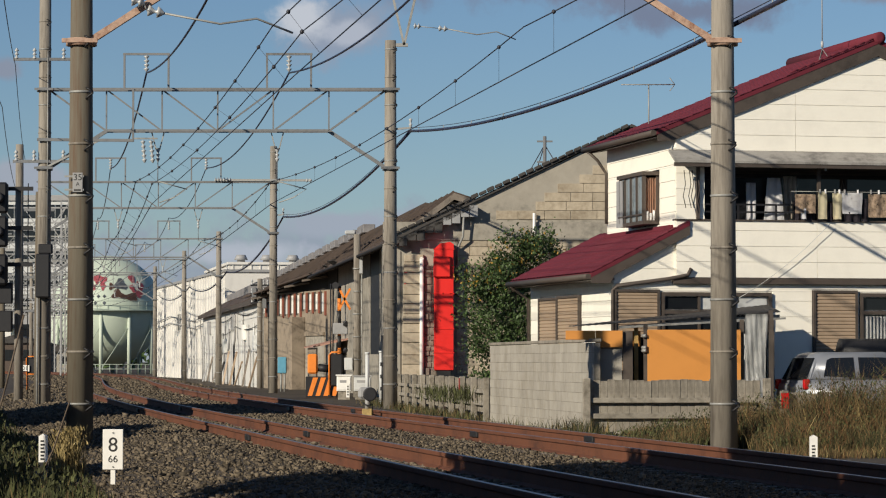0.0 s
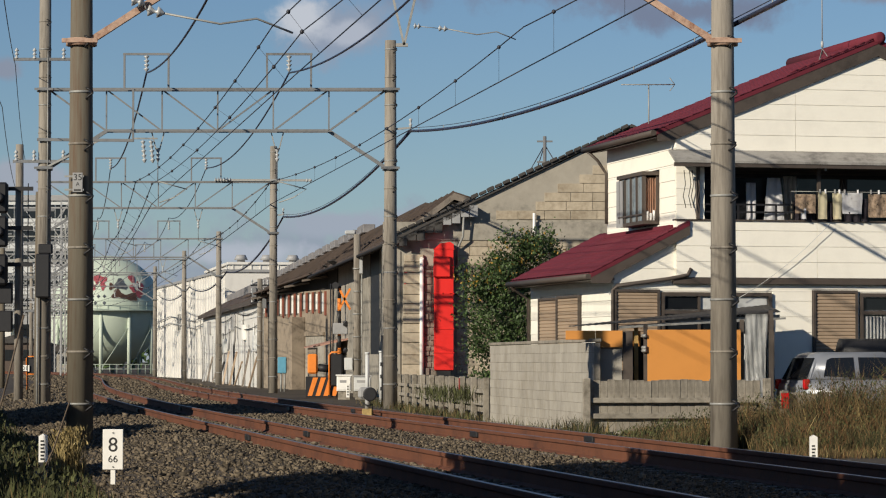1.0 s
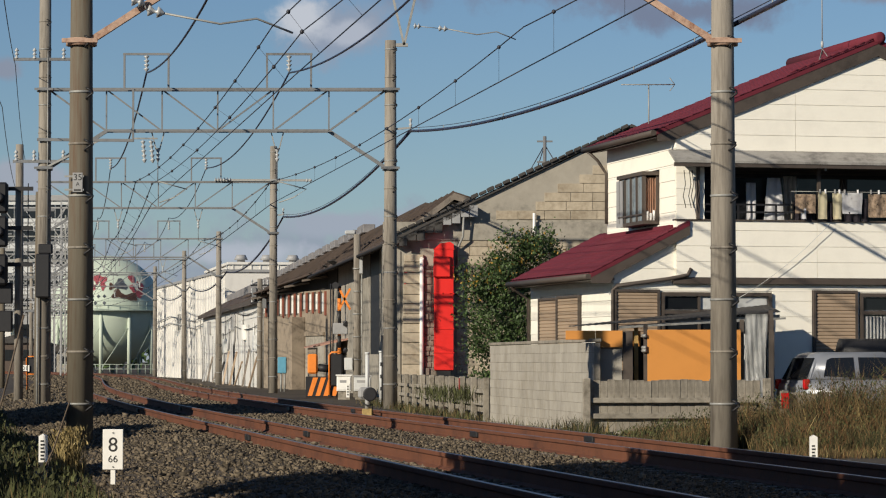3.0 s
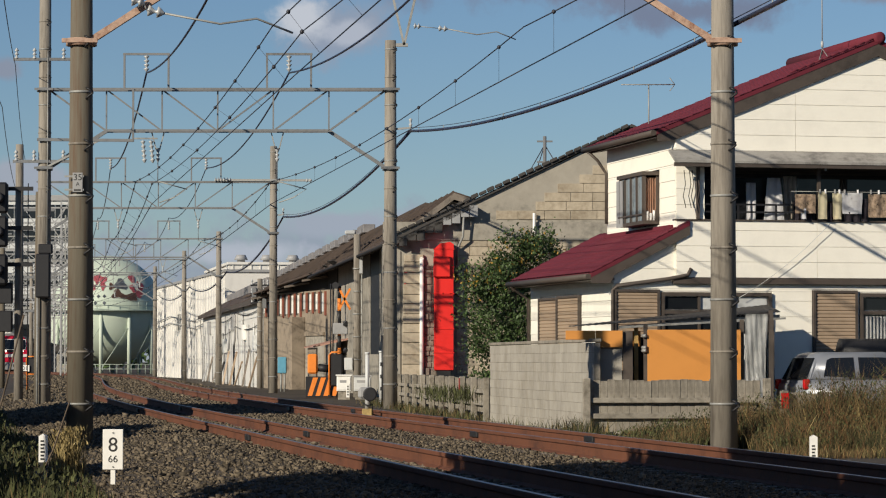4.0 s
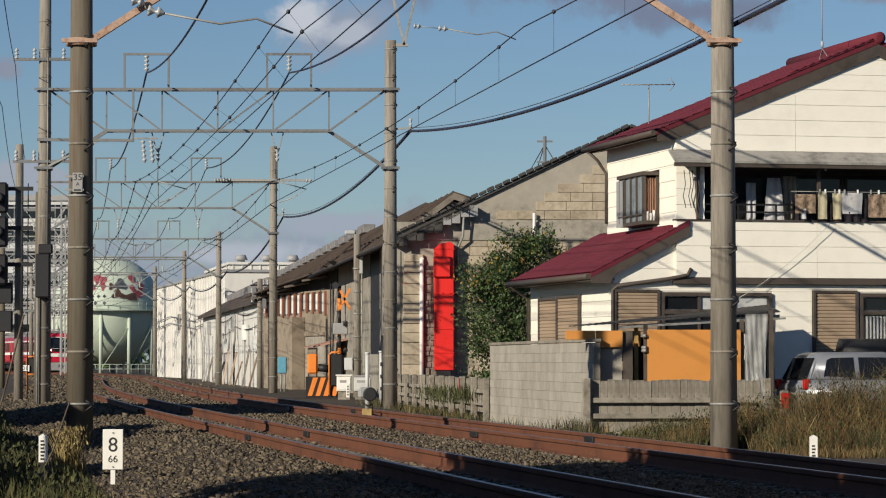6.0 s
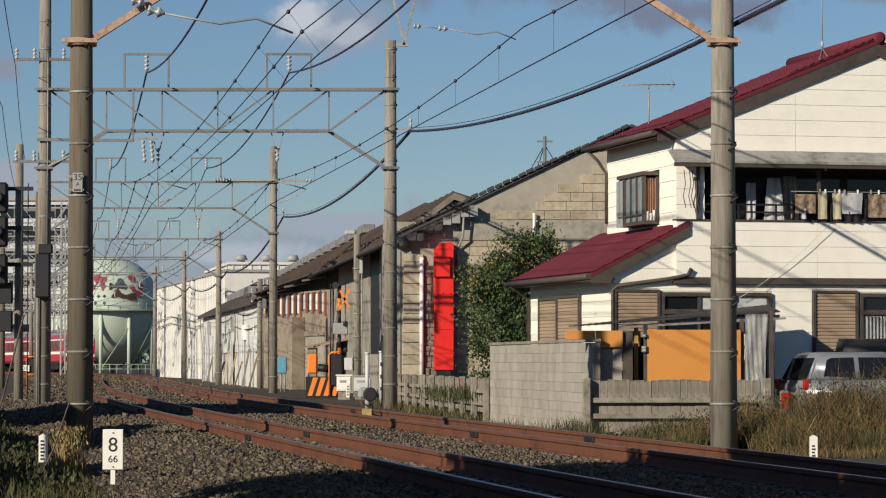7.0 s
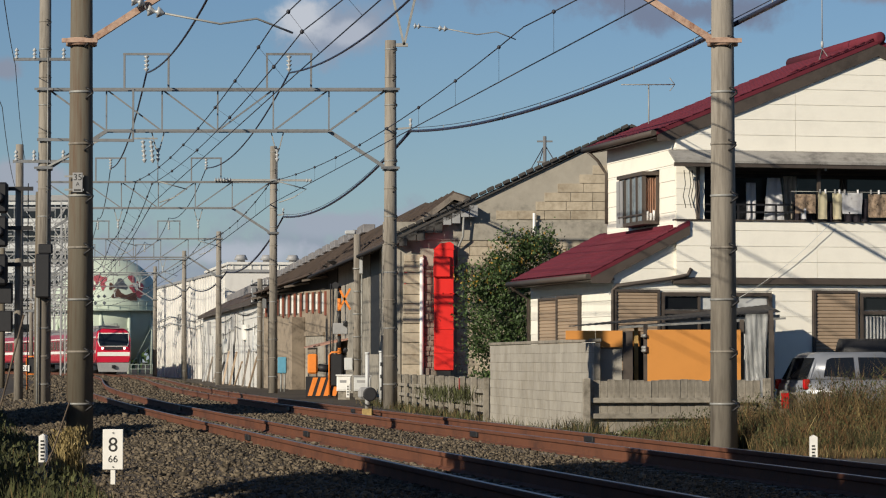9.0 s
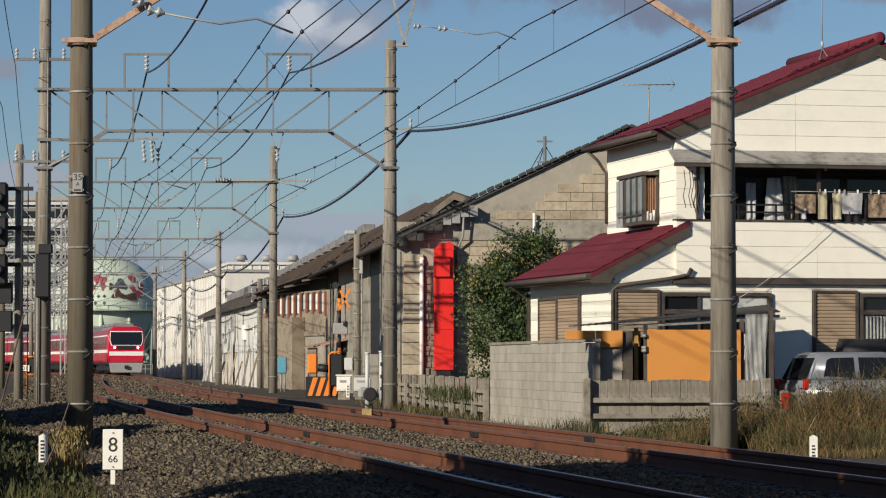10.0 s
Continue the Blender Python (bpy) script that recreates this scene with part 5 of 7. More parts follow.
def halls():
    t = thing("factory_hall", facing(-16.7, 225, 11), "white ribbed sheet-metal factory hall beside the line", "factory hall")
    part("wall", B(0, 12, 0, 57, -.5, 8.3), M_WHITEWALL, t)
    part("roof", B(-.15, 12.2, -.15, 57.2, 8.3, 8.5), M_GREY, t)
    for i in range(30):
        y = .4 + i * 1.92
        part("rib", B(-.10, 0, y, y + .09, -.5, 8.3), M_WHITEWALL, t)
    for y in (6, 33):
        part("window", B(-.06, 0, y, y + 2.4, 4.2, 5.6), M_GLASS_DARK, t, "dark window")
    for z in (5.6, 5.0):
        bm = bmesh.new()
        tube(bm, [(-.2, 1, z), (-.25, 20, z - .8), (-.2, 40, z - .1), (-.2, 57, z - .6)], .04)
        part("conduit", bm, M_GREY, t)
    for i in range(7):
        y = 2 + i * 4
        bm = bmesh.new()
        tube(bm, [(-.16, y, -.4), (-.16, y + .4, 3.0), (-.16, y + 1.6, 4.2), (-.16, y + 1.6, 5.0)], .05)
        part("conduit", bm, M_GREY, t)
    t = thing("factory_hall", facing(-17.6, 290, 9), "tall white sheet-metal hall behind the warehouse roof", "factory hall")
    part("wall", B(-3.5, 12, 0, 30, 0, 11.0), M_WHITEWALL, t)
    part("roof", B(-3.7, 12.2, -.2, 30.2, 11.0, 11.25), M_WHITEWALL, t)
    for i in range(16):
        part("rib", B(-3.2 + i * .9, -3.1 + i * .9, -.08, 0, 0, 11.0), M_WHITEWALL, t)
    for i in range(4):
        bm = bmesh.new()
        x = -2 + i * 2.6
        lathe(bm, (x, 4, 11.25), (x, 4, 12.1), [(0, .4), (.4, .4), (.4, .7), (1, .45)], 14)
        part("roof_vent", bm, M_GREY, t)


def gas_tank():
    X, Y = -40.0, 350.0
    t = thing("gas_tank", pose(X, Y, 0), "pale green spherical gas tank with walkway and legs", "gas tank")
    R, zc = 6.55, 7.5
    bm = bmesh.new()
    bmesh.ops.create_uvsphere(bm, u_segments=56, v_segments=32, radius=R, matrix=Matrix.Translation((0, 0, zc)))
    part("shell", bm, M_TANK, t, smooth=True)
    for i in range(12):
        a = math.pi * 2 * i / 12
        c, s = math.cos(a), math.sin(a)
        part("leg", rod(bmesh.new(), (c * R * .98, s * R * .98, 0), (c * R * .98, s * R * .98, zc), .22, seg=10), M_TANK, t)
        b = a + math.pi / 6
        part("cross_brace", rod(bmesh.new(), (c * R, s * R, .4), (math.cos(b) * R, math.sin(b) * R, 5.6), .05, seg=5), M_STEELGREEN, t)
    wk = part("walkway", lathe(bmesh.new(), (0, 0, 7.35), (0, 0, 7.5), [(0, R - .05), (0, R + .9), (1, R + .9), (1, R - .05)], 48), M_STEELGREEN, t)
    for z in (8.0, 8.5):
        pts = [(math.cos(a) * (R + .85), math.sin(a) * (R + .85), z) for a in [math.pi * 2 * i / 40 for i in range(41)]]
        part("handrail", tube(bmesh.new(), pts, .04, 5), M_STEELGREEN, wk)
    for i in range(40):
        a = math.pi * 2 * i / 40
        part("stanchion", rod(bmesh.new(), (math.cos(a) * (R + .85), math.sin(a) * (R + .85), 7.4), (math.cos(a) * (R + .85), math.sin(a) * (R + .85), 8.5), .03, seg=4), M_STEELGREEN, wk)
    # painted panel and plain coloured shapes on the upper front
    def patch(u0, u1, v0, v1, material, off, name="painted_patch", n=10, wob=0.0, label=""):
        bm = bmesh.new()
        ctr = bm.verts.new((0, 0, 0))
        ring = []
        uc, vc = (u0 + u1) / 2, (v0 + v1) / 2
        def on(u, v):
            r = R + off
            return Vector((r * math.sin(u) * math.cos(v), -r * math.cos(u) * math.cos(v), zc + r * math.sin(v)))
        ctr.co = on(uc, vc)
        for k in range(n):
            a = 2 * math.pi * k / n
            q = 1 + wob * math.sin(3 * a + uc * 9)
            ring.append(bm.verts.new(on(uc + (u1 - u0) / 2 * math.cos(a) * q, vc + (v1 - v0) / 2 * math.sin(a) * q)))
        for k in range(n):
            bm.faces.new((ctr, ring[k], ring[(k + 1) % n]))
        bmesh.ops.solidify(bm, geom=bm.faces[:], thickness=.02)
        part(name, bm, material, t, label)
    pink = mat("pink_paint", (0.55, 0.14, 0.17), 0.6, vary=0.15)
    brown = mat("brown_paint", (0.16, 0.09, 0.07), 0.6, vary=0.2)
    grey = mat("slate_paint", (0.15, 0.17, 0.20), 0.6, vary=0.2)
    for u0, u1, v0, v1 in ((-.30, -.16, .42, .62), (-.18, -.04, .48, .70), (-.06, .10, .44, .66), (-.24, -.10, .36, .46), (-.02, .08, .36, .48)):
        patch(u0, u1, v0, v1, pink, .03, n=14, wob=.3)
    patch(.20, .42, .20, .36, brown, .03, n=18, wob=.35)
    patch(.38, .72, .16, .30, brown, .04, n=18, wob=.3)
    patch(.14, .26, .36, .50, brown, .03, n=12, wob=.3)
    patch(.26, .50, .36, .58, grey, .05, n=14, wob=.25)
    for u0, u1, v0, v1 in ((.58, .74, .50, .68), (.56, .68, .32, .48), (.74, .90, .34, .54), (.66, .84, .22, .36)):
        patch(u0, u1, v0, v1, pink, .05, n=12, wob=.25)
    patch(.64, .78, .38, .52, M_WHITE, .07, n=10, wob=.3)
    for u, v in ((-.26, .24), (-.16, .24), (-.05, .24), (.06, .24), (-.26, .12), (-.1, .12), (.06, .12)):
        patch(u - .035, u + .035, v - .035, v + .035, grey, .03, n=4)
    # low pipes, railings, heaps in front
    y = thing("tank_yard_rail", pose(X - 3, 330, 0), "pale green pipe railing by the tank", "railing")
    for i in range(20):
        part("post", rod(bmesh.new(), (i * .8, 0, 0), (i * .8, 0, 1.15), .04, seg=6), M_STEELGREEN, y)
    for z in (.6, 1.12):
        part("rail", rod(bmesh.new(), (0, 0, z), (15.4, 0, z), .04, seg=6), M_STEELGREEN, y)


def utility_poles():
    """Slim poles, signals and lattice work of the yard beyond the left-hand pole line."""
    random.seed(4)
    # slim line poles seen against the storehouses
    for x, y, h, r in ((-3.48, 119, 6.6, .15), (-9.85, 158, 5.9, .15)):
        t = thing("line_pole", pose(x, y, 0), "slim grey concrete line pole with fittings", "pole", "line poles")
        part("shaft", rod(bmesh.new(), (0, 0, -.3), (0, 0, h), r * 1.1, r * .9, 14), M_POLE, t)
        for i in range(5):
            z = 1.5 + i * (h - 2) / 5
            part("band", lathe(bmesh.new(), (0, 0, z), (0, 0, z + .05), [(0, r), (0, r + .03), (1, r + .03), (1, r)], 12), M_GALV, t)
        part("conduit", rod(bmesh.new(), (r + .04, -.05, 0), (r + .04, -.05, h - 1), .03, seg=6), M_GALV, t)
        if y < 130:
            part("lamp_head", B(-.5, -.05, -.12, .12, h - .02, h + .16, .05), M_PORC, t)
            part("box", B(.1, .24, -.15, .1, h - 1.6, h - .9, .02), M_PORC, t)
        else:
            for z in (h - .35, h - .8, h - 1.3):
                part("cross_arm", bar(bmesh.new(), (-.5, 0, z), (.5, 0, z), .09, .1), M_BLACK, t)
                for dx in (-.42, .2, .42):
                    part("insulator", insulator(bmesh.new(), (dx, 0, z), (dx, 0, z + .3), 2, .07), M_PORC, t)
            part("switch_box", B(-.42, -.16, -.2, .2, h - 1.0, h - .5, .03), M_BEAM, t)
            part("switch_box", B(.15, .38, -.2, .2, h - 1.6, h - 1.05, .03), M_BEAM, t)
    # big signal post at the edge, seen from behind
    t = thing("signal_post", pose(-15.55, 104, 0), "dark railway signal post with back-turned lamp heads", "railway signal")
    part("shaft", rod(bmesh.new(), (.42, .8, -.2), (.42, .8, 9.2), .17, .14, 14), M_POLE, t)
    for z in (7.6, 6.2, 4.9):
        part("cross_arm", bar(bmesh.new(), (-.5, .5, z), (.95, .5, z), .12, .14), M_BLACK, t)
    for z in (7.25, 6.05, 4.7):
        hd = part("lamp_head", B(-.45, .12, -.1, .25, z - .55, z + .55, .08), M_BLACK, t)
        part("hood", lathe(bmesh.new(), (-.2, -.1, z), (-.2, -.4, z), [(0, .1), (0, .2), (1, .2), (1, .15)], 12), M_BLACK, hd)
    part("ladder", rod(bmesh.new(), (.75, .7, 0), (.75, .7, 7.8), .02, seg=5), M_BLACK, t)
    for i in range(14):
        part("rung", rod(bmesh.new(), (.45, .7, .6 + i * .5), (.75, .7, .6 + i * .5), .012, seg=5), M_BLACK, t)
    for z in (3.9, 2.9):
        part("relay_box", B(-.35, .25, .2, .55, z - .4, z + .35, .03), M_BLACK, t)
    # second line of poles of the yard
    for x, y, h in ((-13.2, 96, 7.0), (-18.6, 122, 9.0), (-24.0, 160, 9.0), (-31.5, 206, 9.0), (-30.0, 192, 8.0)):
        t = thing("line_pole", pose(x, y, 0), "weathered concrete pole of the yard", "pole", "line poles")
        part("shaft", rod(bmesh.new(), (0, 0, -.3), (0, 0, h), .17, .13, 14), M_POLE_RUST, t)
        for i in range(4):
            part("cross_arm", bar(bmesh.new(), (-.5, 0, h - .6 - i * 1.1), (.5, 0, h - .6 - i * 1.1), .07, .08), M_BEAM, t)
    # crossing signal with number plate on an orange stand
    t = thing("crossing_device", pose(-19.25, 137, 0), "orange-framed black crossing lamp box on a stand", "crossing lamp")
    part("stand", rod(bmesh.new(), (-.12, 0, 0), (-.12, 0, 1.2), .035, seg=8), M_SAFETY, t)
    part("stand", rod(bmesh.new(), (.2, .1, 0), (.2, .1, .9), .03, seg=8), M_SAFETY, t)
    part("box", B(-.12, .28, .05, .35, .85, 1.62, .05), M_BLACK, t)
    bm = bmesh.new()
    tube(bm, [(-.16, 0, .86), (-.16, 0, 1.6), (-.1, 0, 1.68), (.26, 0, 1.68), (.32, 0, 1.6), (.32, 0, .86), (-.16, 0, .86)], .03)
    part("frame", bm, M_SAFETY, t, "orange tubular frame")
    s = part("sign", B(-.55, -.02, -.04, -.02, .98, 1.28), M_WHITE, t, "white plate with black digits")
    text_mesh("301", .24, M_BLACK, s, Matrix.Translation((-.285, -.044, 1.13)) @ Matrix.Rotation(radians(90), 4, "X"))


def yard_distance():
    # pale office block and lattice gantries of the yard far off
    t = thing("office_block", pose(-57, 430, 0), "pale multi-storey building with window bands far off", "building")
    part("wall", B(-10, 3.0, 0, 14, 0, 25.0), M_TARP, t)
    part("roof", B(-10.3, 3.3, -.3, 14.3, 25.0, 25.8), M_GREY, t)
    for f in range(7):
        for i in range(6):
            part("window", B(-9.8 + i * 2.0, -7.9 + i * 2.0, -.05, 0, 2 + f * 3.4, 4.0 + f * 3.4), M_GLASS_DARK, t)
    for k, (y, x0, x1) in enumerate(((236, -37.0, -30.4), (262, -40.5, -33.4), (276, -44, -35.5), (305, -50, -40), (322, -56, -43))):
        pipe = (M_GREY, M_GALV, M_BEAM)[k % 3]
        t = thing("yard_gantry", pose(x0, y, 0), "grey lattice steel gantry of the railway yard", "gantry", "yard gantries")
        sp = x1 - x0
        for x in (0, sp):
            for dx in (-.3, .3):
                part("leg", bar(bmesh.new(), (x + dx, 0, 0), (x + dx, 0, 14.5), .12, .12), pipe, t)
            for i in range(12):
                z = .5 + i * 1.15
                part("lacing", bar(bmesh.new(), (x - .3, 0, z), (x + .3, 0, z + 1.1), .05, .05), pipe, t)
        for z in (6.2, 7.4, 9.2, 10.4, 12.6, 13.8):
            part("chord", bar(bmesh.new(), (-1, 0, z), (sp + 1, 0, z), .12, .12), pipe, t)
        for z0 in (6.2, 9.2, 12.6):
            n = 8
            for i in range(n):
                xa, xb = sp * i / n, sp * (i + 1) / n
                za, zb = (z0, z0 + 1.2) if i % 2 else (z0 + 1.2, z0)
                part("lacing", bar(bmesh.new(), (xa, 0, za), (xb, 0, zb), .07, .07), pipe, t)
            for i in range(4):
                part("insulator", insulator(bmesh.new(), (sp * (i + .5) / 4, 0, z0), (sp * (i + .5) / 4, 0, z0 - .7), 3, .12), M_PORC, t)
    # low sheds on the far side of the line
    random.seed(17)
    for i, (x, y, w, h, m) in enumerate(((-50, 318, 7, 3.4, M_BROWNROOF), (-58, 340, 8, 5.2, M_WHITEWALL), (-62, 360, 16, 7.5, M_GREY), (-47.5, 345, 4, 2.6, M_PLASTER))):
        t = thing("yard_shed", pose(x, y, 0), ("low shed with brown walls beyond the tracks", "white shed beyond the tracks", "grey long building beyond the tracks", "small grey hut beyond the tracks")[i], "shed", "yard sheds")
        part("wall", B(0, w, 0, 6, 0, h), m, t)
        part("roof", prism(bmesh.new(), [(-.3, h), (w + .3, h), (w / 2, h + .9)], -.3, 6.3), M_DARKROOF, t)
        for j in range(int(w / 2)):
            part("window", B(.5 + j * 2, 1.6 + j * 2, -.05, 0, h * .45, h * .8), M_GLASS_DARK, t)
    # far tree line closing the view
    leaves_blob("far_woods", -260, 60, 520, 900, 40, 7, M_LEAF)


def leaves_blob(name, x0, x1, y0, y1, n, h, material):
    rng = np.random.RandomState(8)
    verts, faces = [], []
    for i in range(n):
        cx, cy = x0 + (x1 - x0) * (i + rng.rand()) / n, rng.uniform(y0, y1)
        for k in range(90):
            c = np.array([cx + rng.normal(0, 4), cy + rng.normal(0, 3), abs(rng.normal(h * .45, h * .25))])
            d = rng.normal(0, .9, (3, 3))
            b = len(verts)
            verts += [tuple(c + d[0]), tuple(c + d[1]), tuple(c + d[2])]
            faces.append((b, b + 1, b + 2))
    me = bpy.data.meshes.new(name)
    me.from_pydata(verts, [], faces)
    me.materials.append(material)
    tagged(new(name, me), "dark green line of trees on the horizon", "trees", kind="stuff")


# ---------------------------------------------------------------- gear beside the tracks
def crossing_gear():
    stripe = M_SAFETY
    t = thing("barrier_machine", pose(-5.05, 119, 0), "orange crossing barrier machine with black hazard stripes", "crossing barrier")
    part("base", B(-.5, .75, -.2, .25, 0, .84, .02), M_BLACK, t)
    for i in range(4):
        x = -.42 + i * .32
        part("hazard_stripe", prism(bmesh.new(), [(x, .06), (x + .18, .06), (x + .42, .8), (x + .22, .8)], -.215, -.2), M_SAFETY, t, "orange diagonal stripe")
    part("housing", B(-.42, -.02, -.25, .2, .95, 1.75, .06), M_SAFETY, t, "orange machine housing")
    part("motor", rod(bmesh.new(), (0, 0, 1.2), (.45, 0, 1.15), .16, seg=12), M_BLACK, t)
    part("counterweight", B(.5, 1.0, -.3, -.05, .45, 1.75, .05), M_BLACK, t)
    bm = bmesh.new()
    tube(bm, [(.46, -.3, .1), (.46, -.3, 1.7), (.55, -.3, 1.82), (.95, -.3, 1.82)], .04)
    part("guard_frame", bm, M_SAFETY, t)
    # crossing warning mast
    t = thing("crossing_mast", pose(-4.2, 119, 0), "striped level crossing mast with crossbuck and lamps", "crossing signal")
    for i in range(9):
        part("mast_band", rod(bmesh.new(), (0, 0, i * .5), (0, 0, i * .5 + .5), .075, seg=12), M_SAFETY if i % 2 else M_BLACK, t)
    for s in (-1, 1):
        part("crossbuck_arm", bar(bmesh.new(), (.22 - s * .22, -.1, 3.55), (.22 + s * .22, -.1, 4.4), .03, .09), M_SAFETY, t, "orange crossbuck arm")
    part("speaker", lathe(bmesh.new(), (-.15, 0, 4.5), (-.15, -.25, 4.52), [(0, .06), (1, .14)], 12), M_BLACK, t)
    for z, r in ((3.0, .09), (1.9, .08)):
        part("lamp_hood", lathe(bmesh.new(), (.25, -.05, z), (.25, -.35, z - .05), [(0, .1), (.2, r), (1, r), (1, r - .03)], 14), M_BLACK, t)
        part("lamp", lathe(bmesh.new(), (.25, -.12, z), (.25, -.2, z), [(0, r * .7), (1, r * .8)], 14), M_PORC, t)
    part("relay_box", B(-.25, .35, -.25, 0, 2.55, 3.0, .02), M_GREY, t)
    part("relay_box", B(.2, .55, -.2, .1, 1.1, 1.6, .02), M_TARP, t)
    for dx in (-.35, -.25):
        part("conduit", rod(bmesh.new(), (dx, 0, 0), (dx, 0, 4.6), .03, seg=6), M_BLACK, t)
    for x, w, h, lab in ((-4.05, .55, .58, "white"), (-3.4, .66, .55, "pale grey")):
        t = thing("relay_cabinet", pose(x, 112, 0.12), lab + " steel relay cabinet beside the track", "cabinet", "relay cabinets")
        part("case", B(0, w, 0, .45, .2, .2 + h, .015), M_WHITE if lab == "white" else M_TARP, t)
        part("door", B(.03, w - .03, -.02, 0, .25, .15 + h, .005), M_WHITE if lab == "white" else M_TARP, t)
        part("lid", B(-.04, w + .04, -.05, .5, .2 + h, .25 + h), M_WHITE if lab == "white" else M_GREY, t)
        part("plinth", B(.05, w - .05, .05, .4, -.12, .2), M_FENCE, t)
        part("notice", B(.12, w - .18, -.026, -.02, .52, .62), M_GREY, t)
    t = thing("marker_post", pose(-3.62, 110, 0), "thin white numbered marker post by the cabinets", "marker post", "marker posts")
    part("plate", B(0, .13, 0, .05, .1, .62, .01), M_WHITE, t)
    for i in range(4):
        part("figure", B(.04, .09, -.004, 0, .18 + i * .1, .24 + i * .1), M_BLACK, t)
    t = thing("blue_box", pose(-7.72, 141, -.22), "blue steel box on two pipe legs", "cabinet")
    part("case", B(-.21, .21, 0, .35, 1.1, 1.88, .03), M_BLUE, t)
    for x in (-.05, .12):
        part("leg", rod(bmesh.new(), (x, .1, .1), (x, .1, 1.1), .05, seg=8), M_GALV, t)
    # dark relay mast behind the second pole, posts
    t = thing("signal_mast", pose(-1.95, 96, 0), "dark trackside signal mast beside the fence", "railway signal")
    part("shaft", rod(bmesh.new(), (0, 0, 0), (0, 0, 2.3), .06, seg=10), M_BLACK, t)
    for z in (.5, .9, 1.3):
        part("bracket", B(-.1, .35, -.1, .05, z, z + .12), M_BLACK, t)
    for x, y, h in ((-2.55, 99, 1.7), (-2.1, 100, 1.75)):
        t = thing("pipe_post", pose(x, y, 0), "short white pipe post by the fence", "post", "pipe posts")
        part("pipe", rod(bmesh.new(), (0, 0, 0), (0, 0, h), .07, seg=10), M_TARP, t)
        part("cap", rod(bmesh.new(), (0, 0, h), (0, 0, h + .06), .09, seg=10), M_TARP, t)
    # dwarf signal between the tracks
    t = thing("dwarf_signal", pose(-1.62, 63.0, 0.22), "small black dwarf signal lamp on a yellowed block", "railway signal")
    part("block", B(-.11, .11, -.1, .12, -.1, .22, .02), mat("yellowed_concrete", (0.42, 0.30, 0.12), 0.9, vary=0.4, bump=0.3), t)
    part("stem", rod(bmesh.new(), (0, 0, .2), (0, 0, .45), .05, seg=10), M_GREY, t)
    part("head", B(-.2, .14, -.05, .22, .42, .68, .06), M_GREY, t)
    part("hood", lathe(bmesh.new(), (.06, -.02, .53), (.06, -.24, .53), [(0, .05), (.1, .15), (1, .15), (1, .12)], 16), M_BLACK, t)
    part("lens", lathe(bmesh.new(), (.06, -.12, .53), (.06, -.16, .53), [(0, .09), (1, .085)], 16), M_TARP, t)
    bm = bmesh.new()
    tube(bm, [(-.1, -.1, .35), (0, -.16, .28), (.1, -.1, .32), (.12, 0, .1), (.5, -.1, -.02), (.8, -.2, -.02)], .016)
    part("cable", bm, M_BLACK, t)


def text_mesh(body, size, material, parent, m, name="digit", label=""):
    cu = bpy.data.curves.new("writing", "FONT")
    cu.body, cu.size, cu.align_x, cu.align_y, cu.extrude = body, size, "CENTER", "CENTER", 0.001
    ob = bpy.data.objects.new("writing", cu)
    me = bpy.data.meshes.new_from_object(ob)
    bpy.data.objects.remove(ob)
    me.materials.clear()
    me.materials.append(material)
    o = new(name, me)
    o.parent = parent
    o.matrix_basis = m
    if label:
        o["label"] = label
    return o


